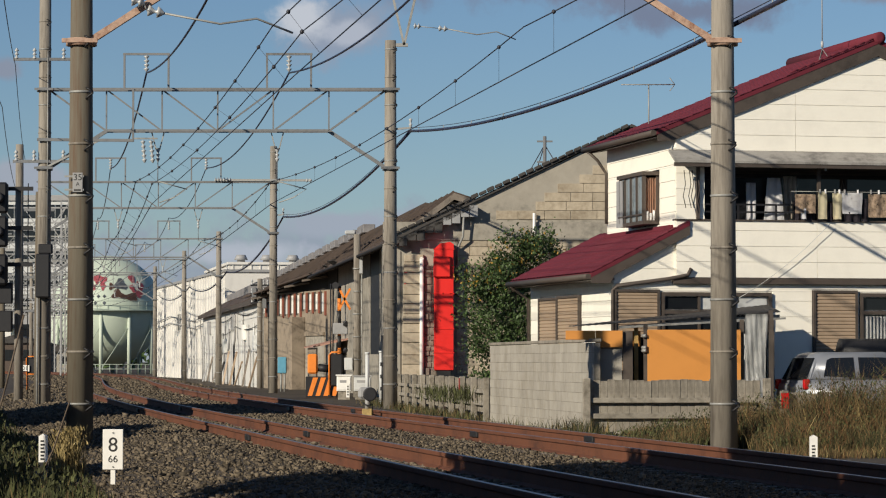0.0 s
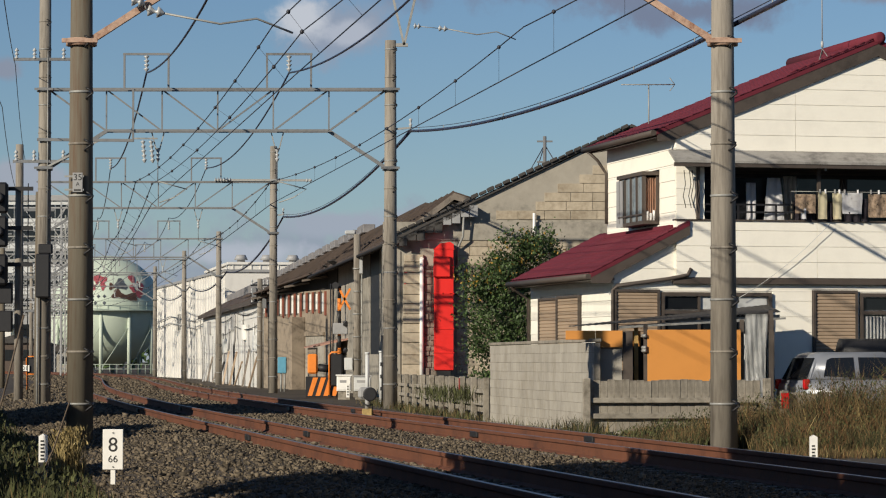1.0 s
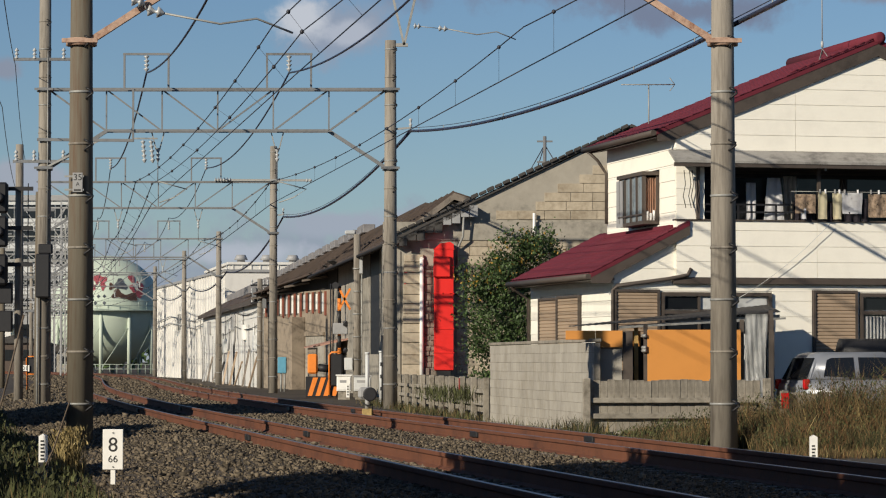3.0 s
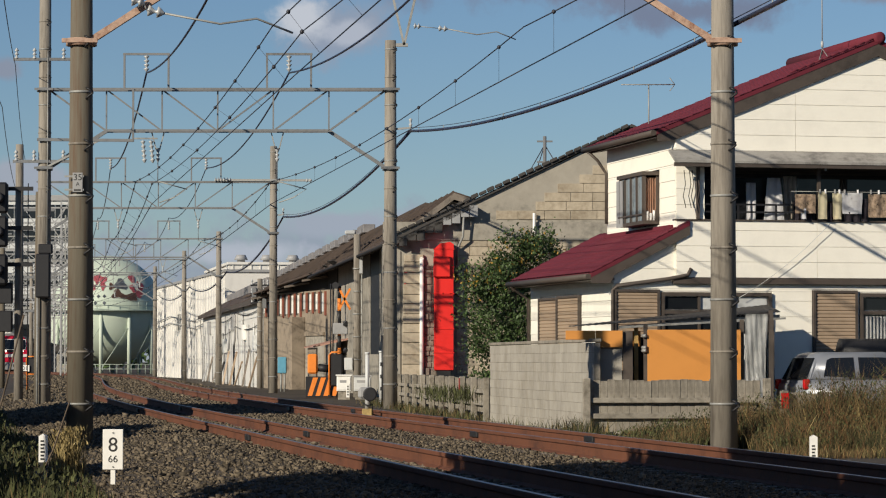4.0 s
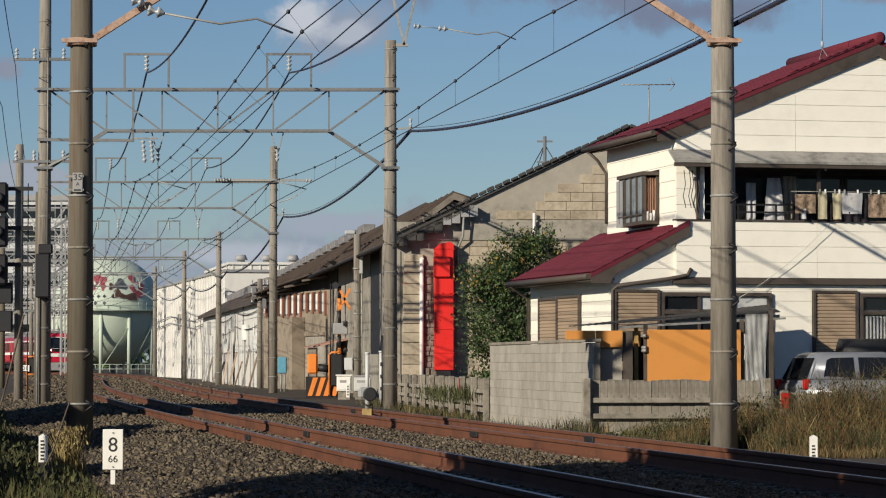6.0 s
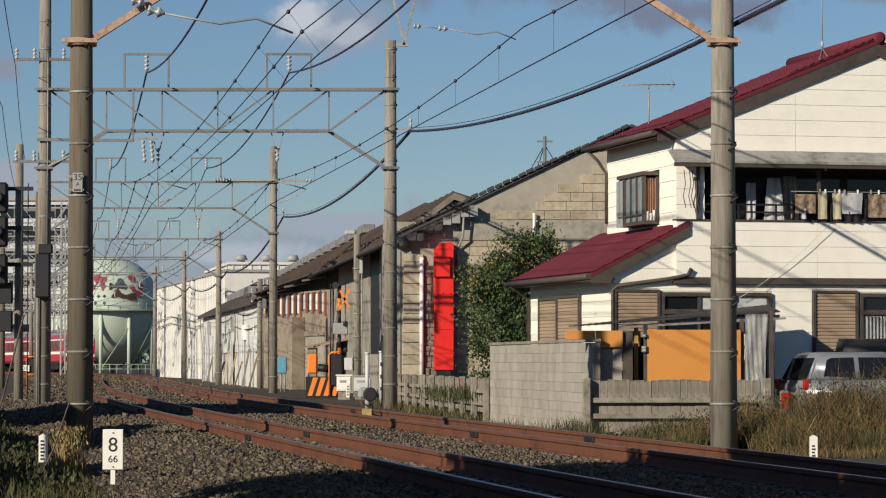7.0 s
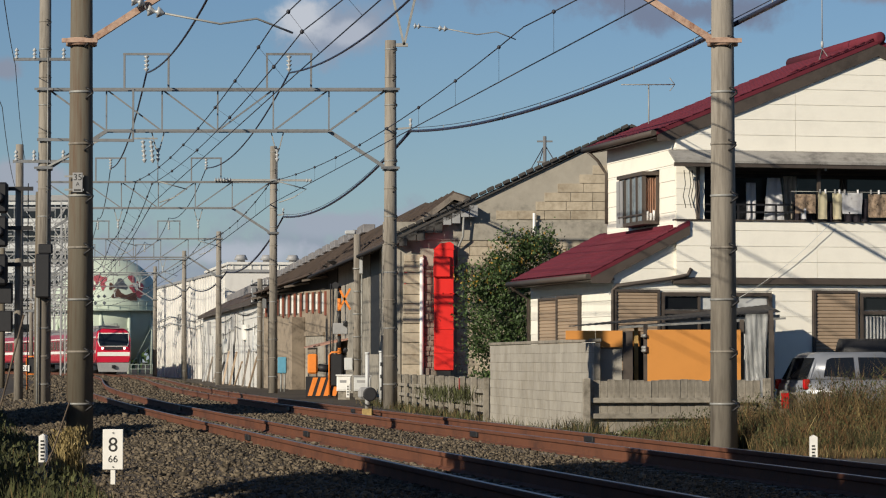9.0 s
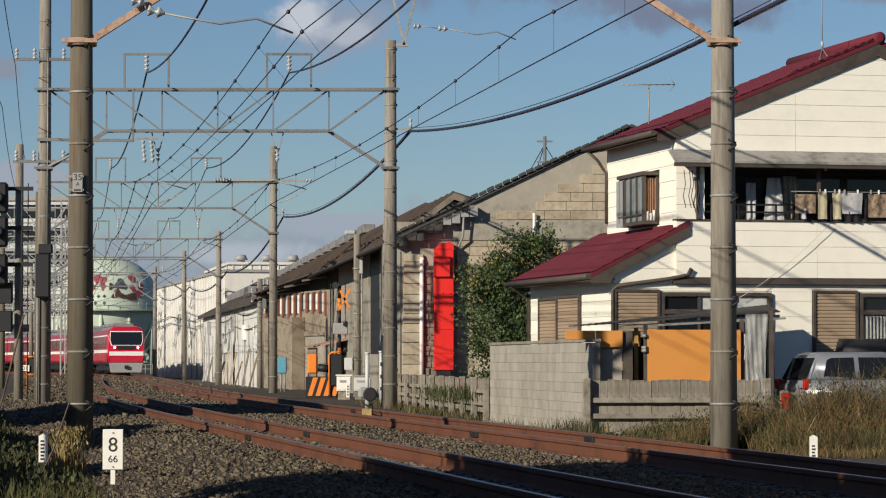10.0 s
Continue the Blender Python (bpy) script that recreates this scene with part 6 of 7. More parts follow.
def markers():
    ink = mat("black_ink", (0.03, 0.03, 0.03), 0.7, vary=0.1, bump=0)
    t = thing("kilometre_post", pose(-3.80, 33.9, -.03), "white plate with black numerals on a white post", "kilometre post")
    part("stake", B(-.028, .028, 0, .045, -.15, .3, .004), M_WHITE, t)
    p = part("plate", B(-.118, .118, -.016, 0, .235, .70, .006), M_WHITE, t, "white plate with black numerals")
    face = Matrix.Rotation(radians(90), 4, "X")
    text_mesh("8", 0.235, ink, p, Matrix.Translation((0, -.0185, .515)) @ face)
    text_mesh("66", 0.115, ink, p, Matrix.Translation((0, -.0185, .355)) @ face)
    for z in (.66, .268):
        part("bolt", rod(bmesh.new(), (0, -.026, z), (0, -.016, z), .01, seg=8), M_GALV, p)
    for x, y, h, n, dark in ((-5.365, 39.5, .48, 6, True), (5.50, 43.7, .36, 4, False)):
        t = thing("boundary_stake", pose(x, y, 0), "small white boundary stake with black characters" + (" and black foot" if dark else " in dry grass"), "marker stake", "boundary stakes")
        part("stake", prism(bmesh.new(), [(-.055, .1 if dark else -.1), (.055, .1 if dark else -.1), (.055, h - .03), (0, h), (-.055, h - .03)], -.05, .05), M_WHITE, t)
        if dark:
            part("foot", B(-.058, .058, -.052, .052, -.1, .1), M_BLACK, t)
        for i in range(n):
            part("character", B(-.03, .025 - .01 * (i % 2), -.054, -.05, .13 - (0 if dark else .09) + i * .048, .155 - (0 if dark else .09) + i * .048), ink, t)
    # plate on the near pole
    t = thing("pole_plate", pose(-6.02, 48.35, 0), "small white pole number plate with black digits", "sign")
    part("plate", B(-.085, .08, -.012, 0, 4.24, 4.56, .003), M_GREY, t)
    text_mesh("35", 0.15, ink, t, Matrix.Translation((0, -.0145, 4.48)) @ face)
    text_mesh("A", 0.085, ink, t, Matrix.Translation((0, -.0145, 4.37)) @ face)
    part("bar", B(-.06, .05, -.0145, -.012, 4.26, 4.285), ink, t)
    for z in (4.28, 4.5):
        part("strap", B(-.22, .1, -.002, .02, z - .015, z + .015), M_GALV, t)


def cables():
    """Thick sagging cable bundle on the house side of the poles, with its support wire."""
    pts = [(12.0, 4.0, 8.9), (4.95, 48.6, 7.1), (-1.0, 90.4, 8.55), (-7.35, 135, 8.1), (-13.4, 182, 7.0), (-18.9, 219, 7.0), (-24.3, 252, 7.0)]
    drops = [0.3, 0.45, 0.75, .8, .7, .6]
    t = thing("signal_cable", Matrix(), "thick blue-black cable bundle sagging from pole to pole", "cable")
    for a, b, d in zip(pts, pts[1:], drops):
        line = sag(a, b, d, 24)
        part("cable_span", tube(bmesh.new(), line, .042, 8), M_CABLE, t)
        part("support_wire", tube(bmesh.new(), [p + Vector((0.03, 0, .11)) for p in line], .009, 5), M_WIRE, t)
        for i in range(2, 24, 3):
            part("hanger", rod(bmesh.new(), line[i] - Vector((0, 0, .05)), line[i] + Vector((.03, 0, .12)), .012, seg=5), M_GALV, t)
    for (x, y, z) in pts[2:]:
        part("bracket", bar(bmesh.new(), (x - .6, y, z + .05), (x, y, z + .1), .05, .06), M_GALV, t)
        part("insulator", insulator(bmesh.new(), (x, y, z + .4), (x, y, z + .1), 2, .06), M_PORC, t)
    # thin drop wires in front of the house
    for a, b in (((8.3, 62.95, 4.4), (6.3, 62.55, 2.8)),):
        w = part("drop_wire", tube(bmesh.new(), sag(a, b, .12, 10), .006, 5), M_TARP)
        tagged(w, "thin pale service wire to the house", "wire", "service wires")
    # outer line wires beside the left poles
    for x0, z in ((-13.2, 10.6), (-13.6, 9.3)):
        w = part("line_wire", tube(bmesh.new(), sag((x0 + 6.2, 44, z - .4), (x0, 90.4, z), .5) + sag((x0, 90.4, z), (x0 - 6, 135, z), .5)[1:], .012, 5), M_WIRE)
        tagged(w, "thin dark line wire along the pole line", "wire", "line wires")
    # bracket and glass insulator on the second left pole
    t = thing("line_bracket", pose(-12.28, 90.4, 0), "steel side bracket with white insulators on a pole", "bracket", "pole brackets")
    for z in (7.6, 10.75):
        part("arm", bar(bmesh.new(), (-.95, -.2, z), (.95, -.2, z), .07, .09), M_BEAM, t)
        for x in (-.85, .6, -.3):
            part("insulator", insulator(bmesh.new(), (x, -.2, z), (x, -.2, z + .35), 3, .07), M_PORC, t)
    # switch gear on the second pole and side arms below the beams
    t = thing("switch_box", pose(-12.28, 90.4, 0), "black switch box strapped to a concrete pole", "switch box")
    part("case", B(-.2, .24, -.5, -.2, 3.4, 4.75, .04), M_BLACK, t)
    part("lid", B(-.12, .3, -.46, -.2, 4.75, 5.05, .03), M_BLACK, t)
    part("conduit", rod(bmesh.new(), (-.16, -.28, 0), (-.16, -.28, 3.4), .035, seg=8), M_GALV, t)
    part("conduit", rod(bmesh.new(), (.12, -.24, 5.0), (.12, -.24, 11.0), .02, seg=6), M_GALV, t)
    t = thing("side_arm", pose(-12.28, 90.4, 0), "grey steel side arm with insulators under a portal beam", "bracket", "side arms")
    part("arm", bar(bmesh.new(), (-.2, -.25, 8.27), (2.75, -.25, 8.24), .08, .09), M_BEAM, t)
    part("post", bar(bmesh.new(), (2.75, -.25, 8.2), (2.75, -.25, 9.83), .06, .06), M_BEAM, t)
    part("stay", bar(bmesh.new(), (.15, -.25, 7.45), (1.7, -.25, 8.24), .05, .06), M_GALV, t)
    for x in (3.05, 3.3):
        part("insulator", insulator(bmesh.new(), (x, -.25, 8.25), (x + .06, -.25, 7.55), 5, .08), M_PORC, t)
    part("arm_tip", bar(bmesh.new(), (2.75, -.25, 8.3), (3.5, -.25, 8.3), .05, .05), M_GALV, t)
    t = thing("side_arm", pose(-7.8, 135, 0), "pale steel side arm with a long insulator on a pole", "bracket", "side arms")
    part("arm", bar(bmesh.new(), (-2.6, -.25, 9.78), (1.75, -.25, 9.76), .09, .1), M_GALV, t)
    part("insulator", insulator(bmesh.new(), (-2.7, -.25, 9.78), (-1.9, -.25, 9.78), 6, .13), M_PORC, t)
    part("insulator", insulator(bmesh.new(), (1.5, -.25, 9.76), (1.8, -.25, 9.76), 2, .1), M_PORC, t)
    t = thing("pole_bracket", pose(-1.2, 90.3, 0), "pale steel V bracket on the pole top", "bracket")
    for dx in (-.42, .42):
        part("strut", bar(bmesh.new(), (0, 0, 11.2), (dx, 0, 13.0), .07, .1), M_GALV, t)
    part("foot", B(-.25, .12, -.05, .05, 11.15, 11.25), M_GALV, t)
    # tension insulators and registration arms near the upper edge
    for (x, y, z), (dx, dz) in (((-5.15, 48.4, 7.42), (.55, -.22)), ((-0.9, 89.9, 11.75), (1.05, -.1))):
        t = thing("tension_insulator", pose(x, y, z), "string of white porcelain insulators on a steel wire", "insulator", "tension insulators")
        part("insulator", insulator(bmesh.new(), (0, 0, 0), (.22, 0, dz * .25), 2, .1), M_PORC, t)
        part("insulator", insulator(bmesh.new(), (dx - .3, 0, dz * .75), (dx, 0, dz), 2, .1), M_PORC, t)
        part("link", rod(bmesh.new(), (.2, 0, dz * .22), (dx - .3, 0, dz * .75), .012, seg=6), M_GALV, t)
        bm = bmesh.new()
        tube(bm, [(dx, 0, dz), (dx + .9, .2, dz - .15), (dx + 1.5, .3, dz - .05), (dx + 2.1, .4, dz - .28)], .018)
        part("registration_arm", bm, M_GALV, t)


# ---------------------------------------------------------------- the train
TRAIN_SPEED, TRAIN_END = 14.1, 227.6


def arc_table():
    ys = np.linspace(120, 560, 1761)
    xs = WAY(ys / 100.0)
    s = np.concatenate([[0], np.cumsum(np.hypot(np.diff(xs), np.diff(ys)))])
    return ys, s


ARC_Y, ARC_S = arc_table()


def train_place(s):
    return way(float(np.interp(s, ARC_S, ARC_Y)))[0]


def car_rows(back):
    """Poses of a car whose front end runs back metres behind the head of the train."""
    s_end = float(np.interp(TRAIN_END, ARC_Y, ARC_S))
    rows = []
    for i in range(21):
        t = i * 0.5
        s = s_end + (10 - t) * TRAIN_SPEED + back
        a, b = train_place(s + 3), train_place(s + 17)
        d = (a - b).normalized()
        front = a + d * 3
        rows.append((t, Matrix.Translation((front.x, front.y, RAIL_TOP)) @ Matrix.Rotation(math.atan2(d.y, d.x) + math.pi / 2, 4, "Z")))
    return rows


CARS = []


def train_car(first):
    """A car whose front is at y=0 and whose tail is at y=19.9; x across; z from the rail."""
    t = thing("train_car", Matrix(), "red express train car with white stripe and grey roof" if not first else "red leading train car with black windscreen and white stripe", "train car", "cars of the train")
    y0, y1 = (0.55 if first else 0.1), 19.9
    half = [(1.33, 0.95), (1.42, 1.5), (1.42, 3.05), (1.30, 3.5)]
    prof = [(x, z) for x, z in half] + [(-x, z) for x, z in reversed(half)]
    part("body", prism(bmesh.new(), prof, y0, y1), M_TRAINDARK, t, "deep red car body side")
    roof = [(1.30, 3.5), (1.1, 3.72), (.6, 3.82), (-.6, 3.82), (-1.1, 3.72), (-1.30, 3.5)]
    part("roof", prism(bmesh.new(), roof, y0 + .1, y1), M_ROOFGREY, t, "dusty grey car roof")
    for s in (-1, 1):
        x0, x1 = sorted((s * 1.415, s * 1.432))
        part("white_stripe", B(x0, x1, y0, y1, 1.72, 1.97), M_WHITE, t)
        part("white_stripe", B(x0, x1, y0, y1, 3.0, 3.1), M_WHITE, t)
        part("red_skirt", B(x0, x1, y0, y1, 1.1, 1.70), M_TRAINSKIRT, t)
        for i in range(7):
            yy = 2.6 + i * 2.25
            part("side_window", B(x0, x1 + (s * .004 if s > 0 else 0), yy, yy + 1.75, 2.1, 2.9), M_WINDOWRED, t, "dark side window")
        part("side_door", B(x0, x1, 1.2, 2.1, 1.0, 2.95), M_TRAINRED, t)
    for yy in (3.2, 14.4):
        b = part("bogie", B(-1.1, 1.1, yy, yy + 3.0, .3, .75, .05), M_BLACK, t)
        for q in (.45, 2.55):
            part("axle", rod(bmesh.new(), (-.62, yy + q, .43), (.62, yy + q, .43), .43, seg=18), M_BLACK, b)
    part("underframe", B(-1.15, 1.15, 7.0, 13.6, .3, .98, .05), M_BLACK, t)
    part("sole_bar", B(-1.25, 1.25, y0 + .3, y1 - .2, .8, 1.0), M_BLACK, t)
    for i in range(3):
        part("roof_unit", B(-.85, .85, 3.4 + i * 5.2, 6.4 + i * 5.2, 3.78, 4.05, .06), M_ROOFGREY, t, "grey rooftop air conditioner")
    part("gangway", B(-.6, .6, 19.9, 20.25, 1.0, 3.2), M_BLACK, t)
    if first:
        # rounded, slightly raked cab front
        bm = bmesh.new()
        rings = []
        for y, kx, dz0, dz1 in ((0.56, 1.0, 0, 0), (0.25, 1.0, .0, -.03), (0.06, .985, .02, -.07), (0.0, .955, .06, -.12)):
            ring = []
            for x, z in [(1.30, .95), (1.42, 1.5), (1.42, 3.0), (1.28, 3.5), (.95, 3.72), (-.95, 3.72), (-1.28, 3.5), (-1.42, 3.0), (-1.42, 1.5), (-1.30, .95)]:
                rake = 0.30 * max(0, (z - 1.9) / 1.8)
                ring.append(bm.verts.new((x * kx, y + rake * (1 if y < .5 else 0), z + (dz1 if z > 3 else dz0 if z < 1 else 0))))
            rings.append(ring)
        n = 10
        for a, b in zip(rings, rings[1:]):
            for k in range(n):
                bm.faces.new((a[k], a[(k + 1) % n], b[(k + 1) % n], b[k])).smooth = True
        bm.faces.new(rings[-1])
        cab = part("cab_front", bm, M_TRAINRED, t, "glossy red cab front")
        def plate(name, pts, y, th, material, label=""):
            g = bmesh.new()
            f = [g.verts.new((x, y + .30 * max(0, (z - 1.9) / 1.8), z)) for x, z in pts]
            bk = [g.verts.new((x, y + th + .30 * max(0, (z - 1.9) / 1.8), z)) for x, z in pts]
            k = len(pts)
            g.faces.new(f)
            g.faces.new(list(reversed(bk)))
            for i in range(k):
                g.faces.new((f[i], f[(i + 1) % k], bk[(i + 1) % k], bk[i]))
            return part(name, g, material, cab, label)
        plate("window_surround", [(-1.16, 2.28), (1.16, 2.28), (1.29, 2.62), (1.24, 3.40), (-1.24, 3.40), (-1.29, 2.62)], -.02, .04, M_WHITE, "white windscreen surround")
        plate("windscreen", [(-1.11, 2.33), (1.11, 2.33), (1.23, 2.66), (1.19, 3.33), (-1.19, 3.33), (-1.23, 2.66)], -.035, .04, M_GLASS_DARK, "large black windscreen")
        plate("light_panel", [(-.72, 2.02), (.72, 2.02), (.76, 2.24), (-.76, 2.24)], -.03, .04, M_BLACK)
        plate("white_band", [(-1.32, 1.50), (1.32, 1.50), (1.32, 1.82), (-1.32, 1.82)], -.022, .04, M_WHITE, "white stripe across the cab")
        for x in (-.9, .9):
            part("headlight", lathe(bmesh.new(), (x, -.06, 2.13), (x, 0.06, 2.13), [(0, .075), (1, .085)], 16), M_LIGHT, cab, "lit round headlight")
        g = bmesh.new()
        prism(g, [(-1.15, .2), (1.15, .2), (1.28, .95), (-1.28, .95)], -.02, .9)
        part("front_skirt", g, M_GREY, cab, "grey front skirt")
        part("coupler", B(-.15, .15, -.25, .1, .5, .75, .03), M_BLACK, cab)
        part("roof_lip", B(-.98, .98, .40, 1.2, 3.56, 3.75, .08), M_TRAINRED, t, "red roof edge over the cab")
        bm = bmesh.new()
        tube(bm, [(-.6, 3.0, 3.9), (-.6, 2.4, 4.15), (.6, 2.4, 4.15), (.6, 3.0, 3.9)], .03)
        part("antenna_frame", bm, M_GREY, t)
    return t


def train():
    lead = train_car(True)
    CARS.append((lead, 0.0))
    second = train_car(False)
    CARS.append((second, 20.25))
    for i in range(2, 6):
        CARS.append((copy_thing(second, Matrix()), 20.25 * i))


def motions():
    for t, back in CARS:
        walk(t, car_rows(back))


# ---------------------------------------------------------------- plants
def blades(name, label, pts, heights, width, material, seed, lean=0.35, category="grass"):
    """Upright grass blades, three-sided leaves bent over, as one sheet of stuff."""
    rng = np.random.RandomState(seed)
    n = len(pts)
    ang = rng.uniform(0, 2 * np.pi, n)
    dx, dy = np.cos(ang), np.sin(ang)
    w = width * rng.uniform(.6, 1.4, n)
    la = rng.uniform(0, 2 * np.pi, n)
    lm = lean * rng.uniform(.1, 1, n) * heights
    V = np.zeros((n, 5, 3))
    base = np.array(pts)
    for k, (sx, f) in enumerate(((-1, 0), (1, 0), (.8, .55), (-.8, .55), (0, 1))):
        V[:, k, 0] = base[:, 0] + sx * dx * w / 2 + np.cos(la) * lm * f * f
        V[:, k, 1] = base[:, 1] + sx * dy * w / 2 + np.sin(la) * lm * f * f
        V[:, k, 2] = base[:, 2] + heights * f
    idx = np.arange(n)[:, None] * 5
    quads = (idx + np.array([0, 1, 2, 3])).tolist()
    tris = (idx + np.array([3, 2, 4])).tolist()
    me = bpy.data.meshes.new(name)
    me.from_pydata(V.reshape(-1, 3).tolist(), [], quads + tris)
    me.materials.append(material)
    return tagged(new(name, me), label, category, kind="stuff")


def clumped(rng, n, x0, x1, y0, y1, k=60, spread=.35):
    c = np.stack([rng.uniform(x0, x1, k), rng.uniform(y0, y1, k)], 1)
    p = c[rng.randint(0, k, n)] + rng.normal(0, spread, (n, 2))
    return np.concatenate([p, np.zeros((n, 1))], 1)


def vegetation():
    rng = np.random.RandomState(2)

    def right_height(p):
        return np.clip((p[:, 0] - 2.7) * .26 + .03, .12, 1.4) * np.clip((p[:, 1] - 44.0) * .22, .22, 1)
    specs = (("dry_grass", "tall dry brown grass on the railway bank", M_DRYGRASS, 26000, 1.0, .009), ("russet_weeds", "reddish-brown dead weeds on the railway bank", M_REDGRASS, 9000, 1.0, .010),
             ("green_weeds", "olive green weeds on the railway bank", M_GREENGRASS, 24000, .8, .012), ("straw_stalks", "pale straw stalks on the railway bank", M_STRAW, 1600, 1.1, .008))
    for i, (nm, lab, m, n, k, wd) in enumerate(specs):
        p = clumped(rng, n, 2.6, 9.8, 43.9, 55.4, 300, .26)
        edge = np.array([way(float(y), 1.75)[0].x for y in p[:, 1]])
        p = p[p[:, 0] > edge]
        p = p[~((np.abs(p[:, 0] - 4.5) < .55) & (p[:, 1] > 43.5) & (p[:, 1] < 48.7))]
        patch = .75 + .35 * np.sin(p[:, 0] * 2.3 + p[:, 1] * .9) * np.sin(p[:, 1] * 1.7 - p[:, 0])
        h = right_height(p) * patch * rng.uniform(.35, 1.25, len(p)) * k
        blades(nm, lab, p, h, wd, m, 30 + i, .75)
    # small leaves and seed heads among the grass
    n = 11000
    p = clumped(rng, n, 2.6, 9.8, 45.8, 55.4, 300, .22)
    edge = np.array([way(float(y), 2.4)[0].x for y in p[:, 1]])
    p = p[p[:, 0] > edge]
    p = p[~((np.abs(p[:, 0] - 4.5) < .55) & (p[:, 1] < 48.7))]
    p[:, 2] = right_height(p) * rng.uniform(.15, 1.0, len(p))
    blades("weed_leaves", "small brown and olive leaves among the bank grass", p, rng.uniform(.02, .06, len(p)), .02, M_GREENGRASS, 39, .9)
    # strip in front of the fences and the wall
    for i, (nm, lab, m, n) in enumerate((("verge_weeds", "green weeds along the fence foot", M_GREENGRASS, 2200), ("verge_straw", "dry grass along the fence foot", M_DRYGRASS, 1500))):
        a = rng.uniform(0, 1, n) ** 1.3
        y = 54.5 + 45 * a
        x = 3.0 - (y - 56) * .118 + rng.normal(-.35, .22, n)
        keep = ~((y > 58.6) & (y < 71.5)) | (rng.rand(n) < .12)
        p = np.stack([x, y, np.zeros(n)], 1)[keep]
        edge = np.array([way(float(v), 2.7)[0].x for v in p[:, 1]])
        p = p[p[:, 0] > edge]
        blades(nm, lab, p, rng.uniform(.05, .28, len(p)) * np.where(p[:, 1] < 58, 1.6, 1.0), .014, m, 50 + i, .7)
    # left bank
    for i, (nm, lab, m, n, hh) in enumerate((("bank_weeds", "dark green weeds on the near bank", M_GREENGRASS, 6000, .30), ("bank_grass", "dry brown grass on the near bank", M_DRYGRASS, 1500, .30))):
        y = 28.5 + 64 * rng.uniform(0, 1, n) ** 1.3
        edge = np.array([way(float(v), -SPACING - 3.6)[0].x for v in y])
        x = edge - np.abs(rng.normal(0, 1.6, n)) - .1
        p = np.stack([x, y, np.zeros(n)], 1)
        clear = (np.abs(x / y + .1367) < .0028) & (y < 39.4) & (y > 35.5)
        p, x, edge = p[~clear], x[~clear], edge[~clear]
        blades(nm, lab, p, rng.uniform(.12, 1, len(p)) * hh * np.clip(.5 + (edge - x) * .5, .4, 1.6), .018, m, 60 + i)
    # leafy weeds low on the bank
    n = 9000
    y = 28.5 + 52 * rng.uniform(0, 1, n) ** 1.5
    edge = np.array([way(float(v), -SPACING - 3.5)[0].x for v in y])
    x = edge - np.abs(rng.normal(0, 1.5, n)) - .45
    hump = .10 + .22 * (np.sin(x * 3.1 + y * 1.3) * np.sin(y * 2.1 - x) > .1)
    p = np.stack([x, y, rng.uniform(0, 1, n) * hump], 1)
    p = p[~((np.abs(x / y + .1358) < .0030) & (y < 39.4) & (y > 34))]
    blades("bank_leaves", "small dark leaves of weeds on the near bank", p, rng.uniform(.025, .07, len(p)), .026, M_GREENGRASS, 64, 1.2)
    # straw clump before the near pole
    k = 700
    p = np.concatenate([rng.normal((-4.62, 36.4), (.075, .12), (k, 2)), np.zeros((k, 1))], 1)
    blades("straw_clump", "yellow straw grass clump at the foot of a pole", p, rng.uniform(.15, .70, k), .009, M_STRAW, 71, .35)
    p[:, 2] = rng.uniform(.1, .6, k)
    blades("straw_leaves", "pale yellow-green leaves on dry stalks", p, rng.uniform(.03, .08, k), .02, M_STRAW, 72, 1.4)
    # bare stems leaning up at the left
    t = thing("bare_stems", pose(-5.2, 34.5, 0), "thin bare dead weed stems", "weed stems")
    for a, b, r in (((.5, -1.0, -.1), (.95, -1, 1.0), .009), ((-.3, 0, 0), (.28, 0, 2.0), .012), ((-.2, .2, 0), (-.05, .2, 1.3), .01), ((-.15, 0, 0), (-.4, 0, 1.1), .008)):
        part("stem", tube(bmesh.new(), [Vector(a), Vector(a).lerp(Vector(b), .5) + Vector((.04, 0, 0)), Vector(b)], r, 5), M_BARK, t)
    # dark shrub behind the low fence
    for y in (76, 82):
        p = np.concatenate([rng.normal((1.15 - (y - 72) * .1, y), (.35, 1.5), (1500, 2)), rng.uniform(.35, .7, (1500, 1))], 1)
        blades("hedge_weeds", "low green hedge weeds behind the concrete fence", p, rng.uniform(.08, .25, 1500), .02, M_GREENGRASS, 80 + y)


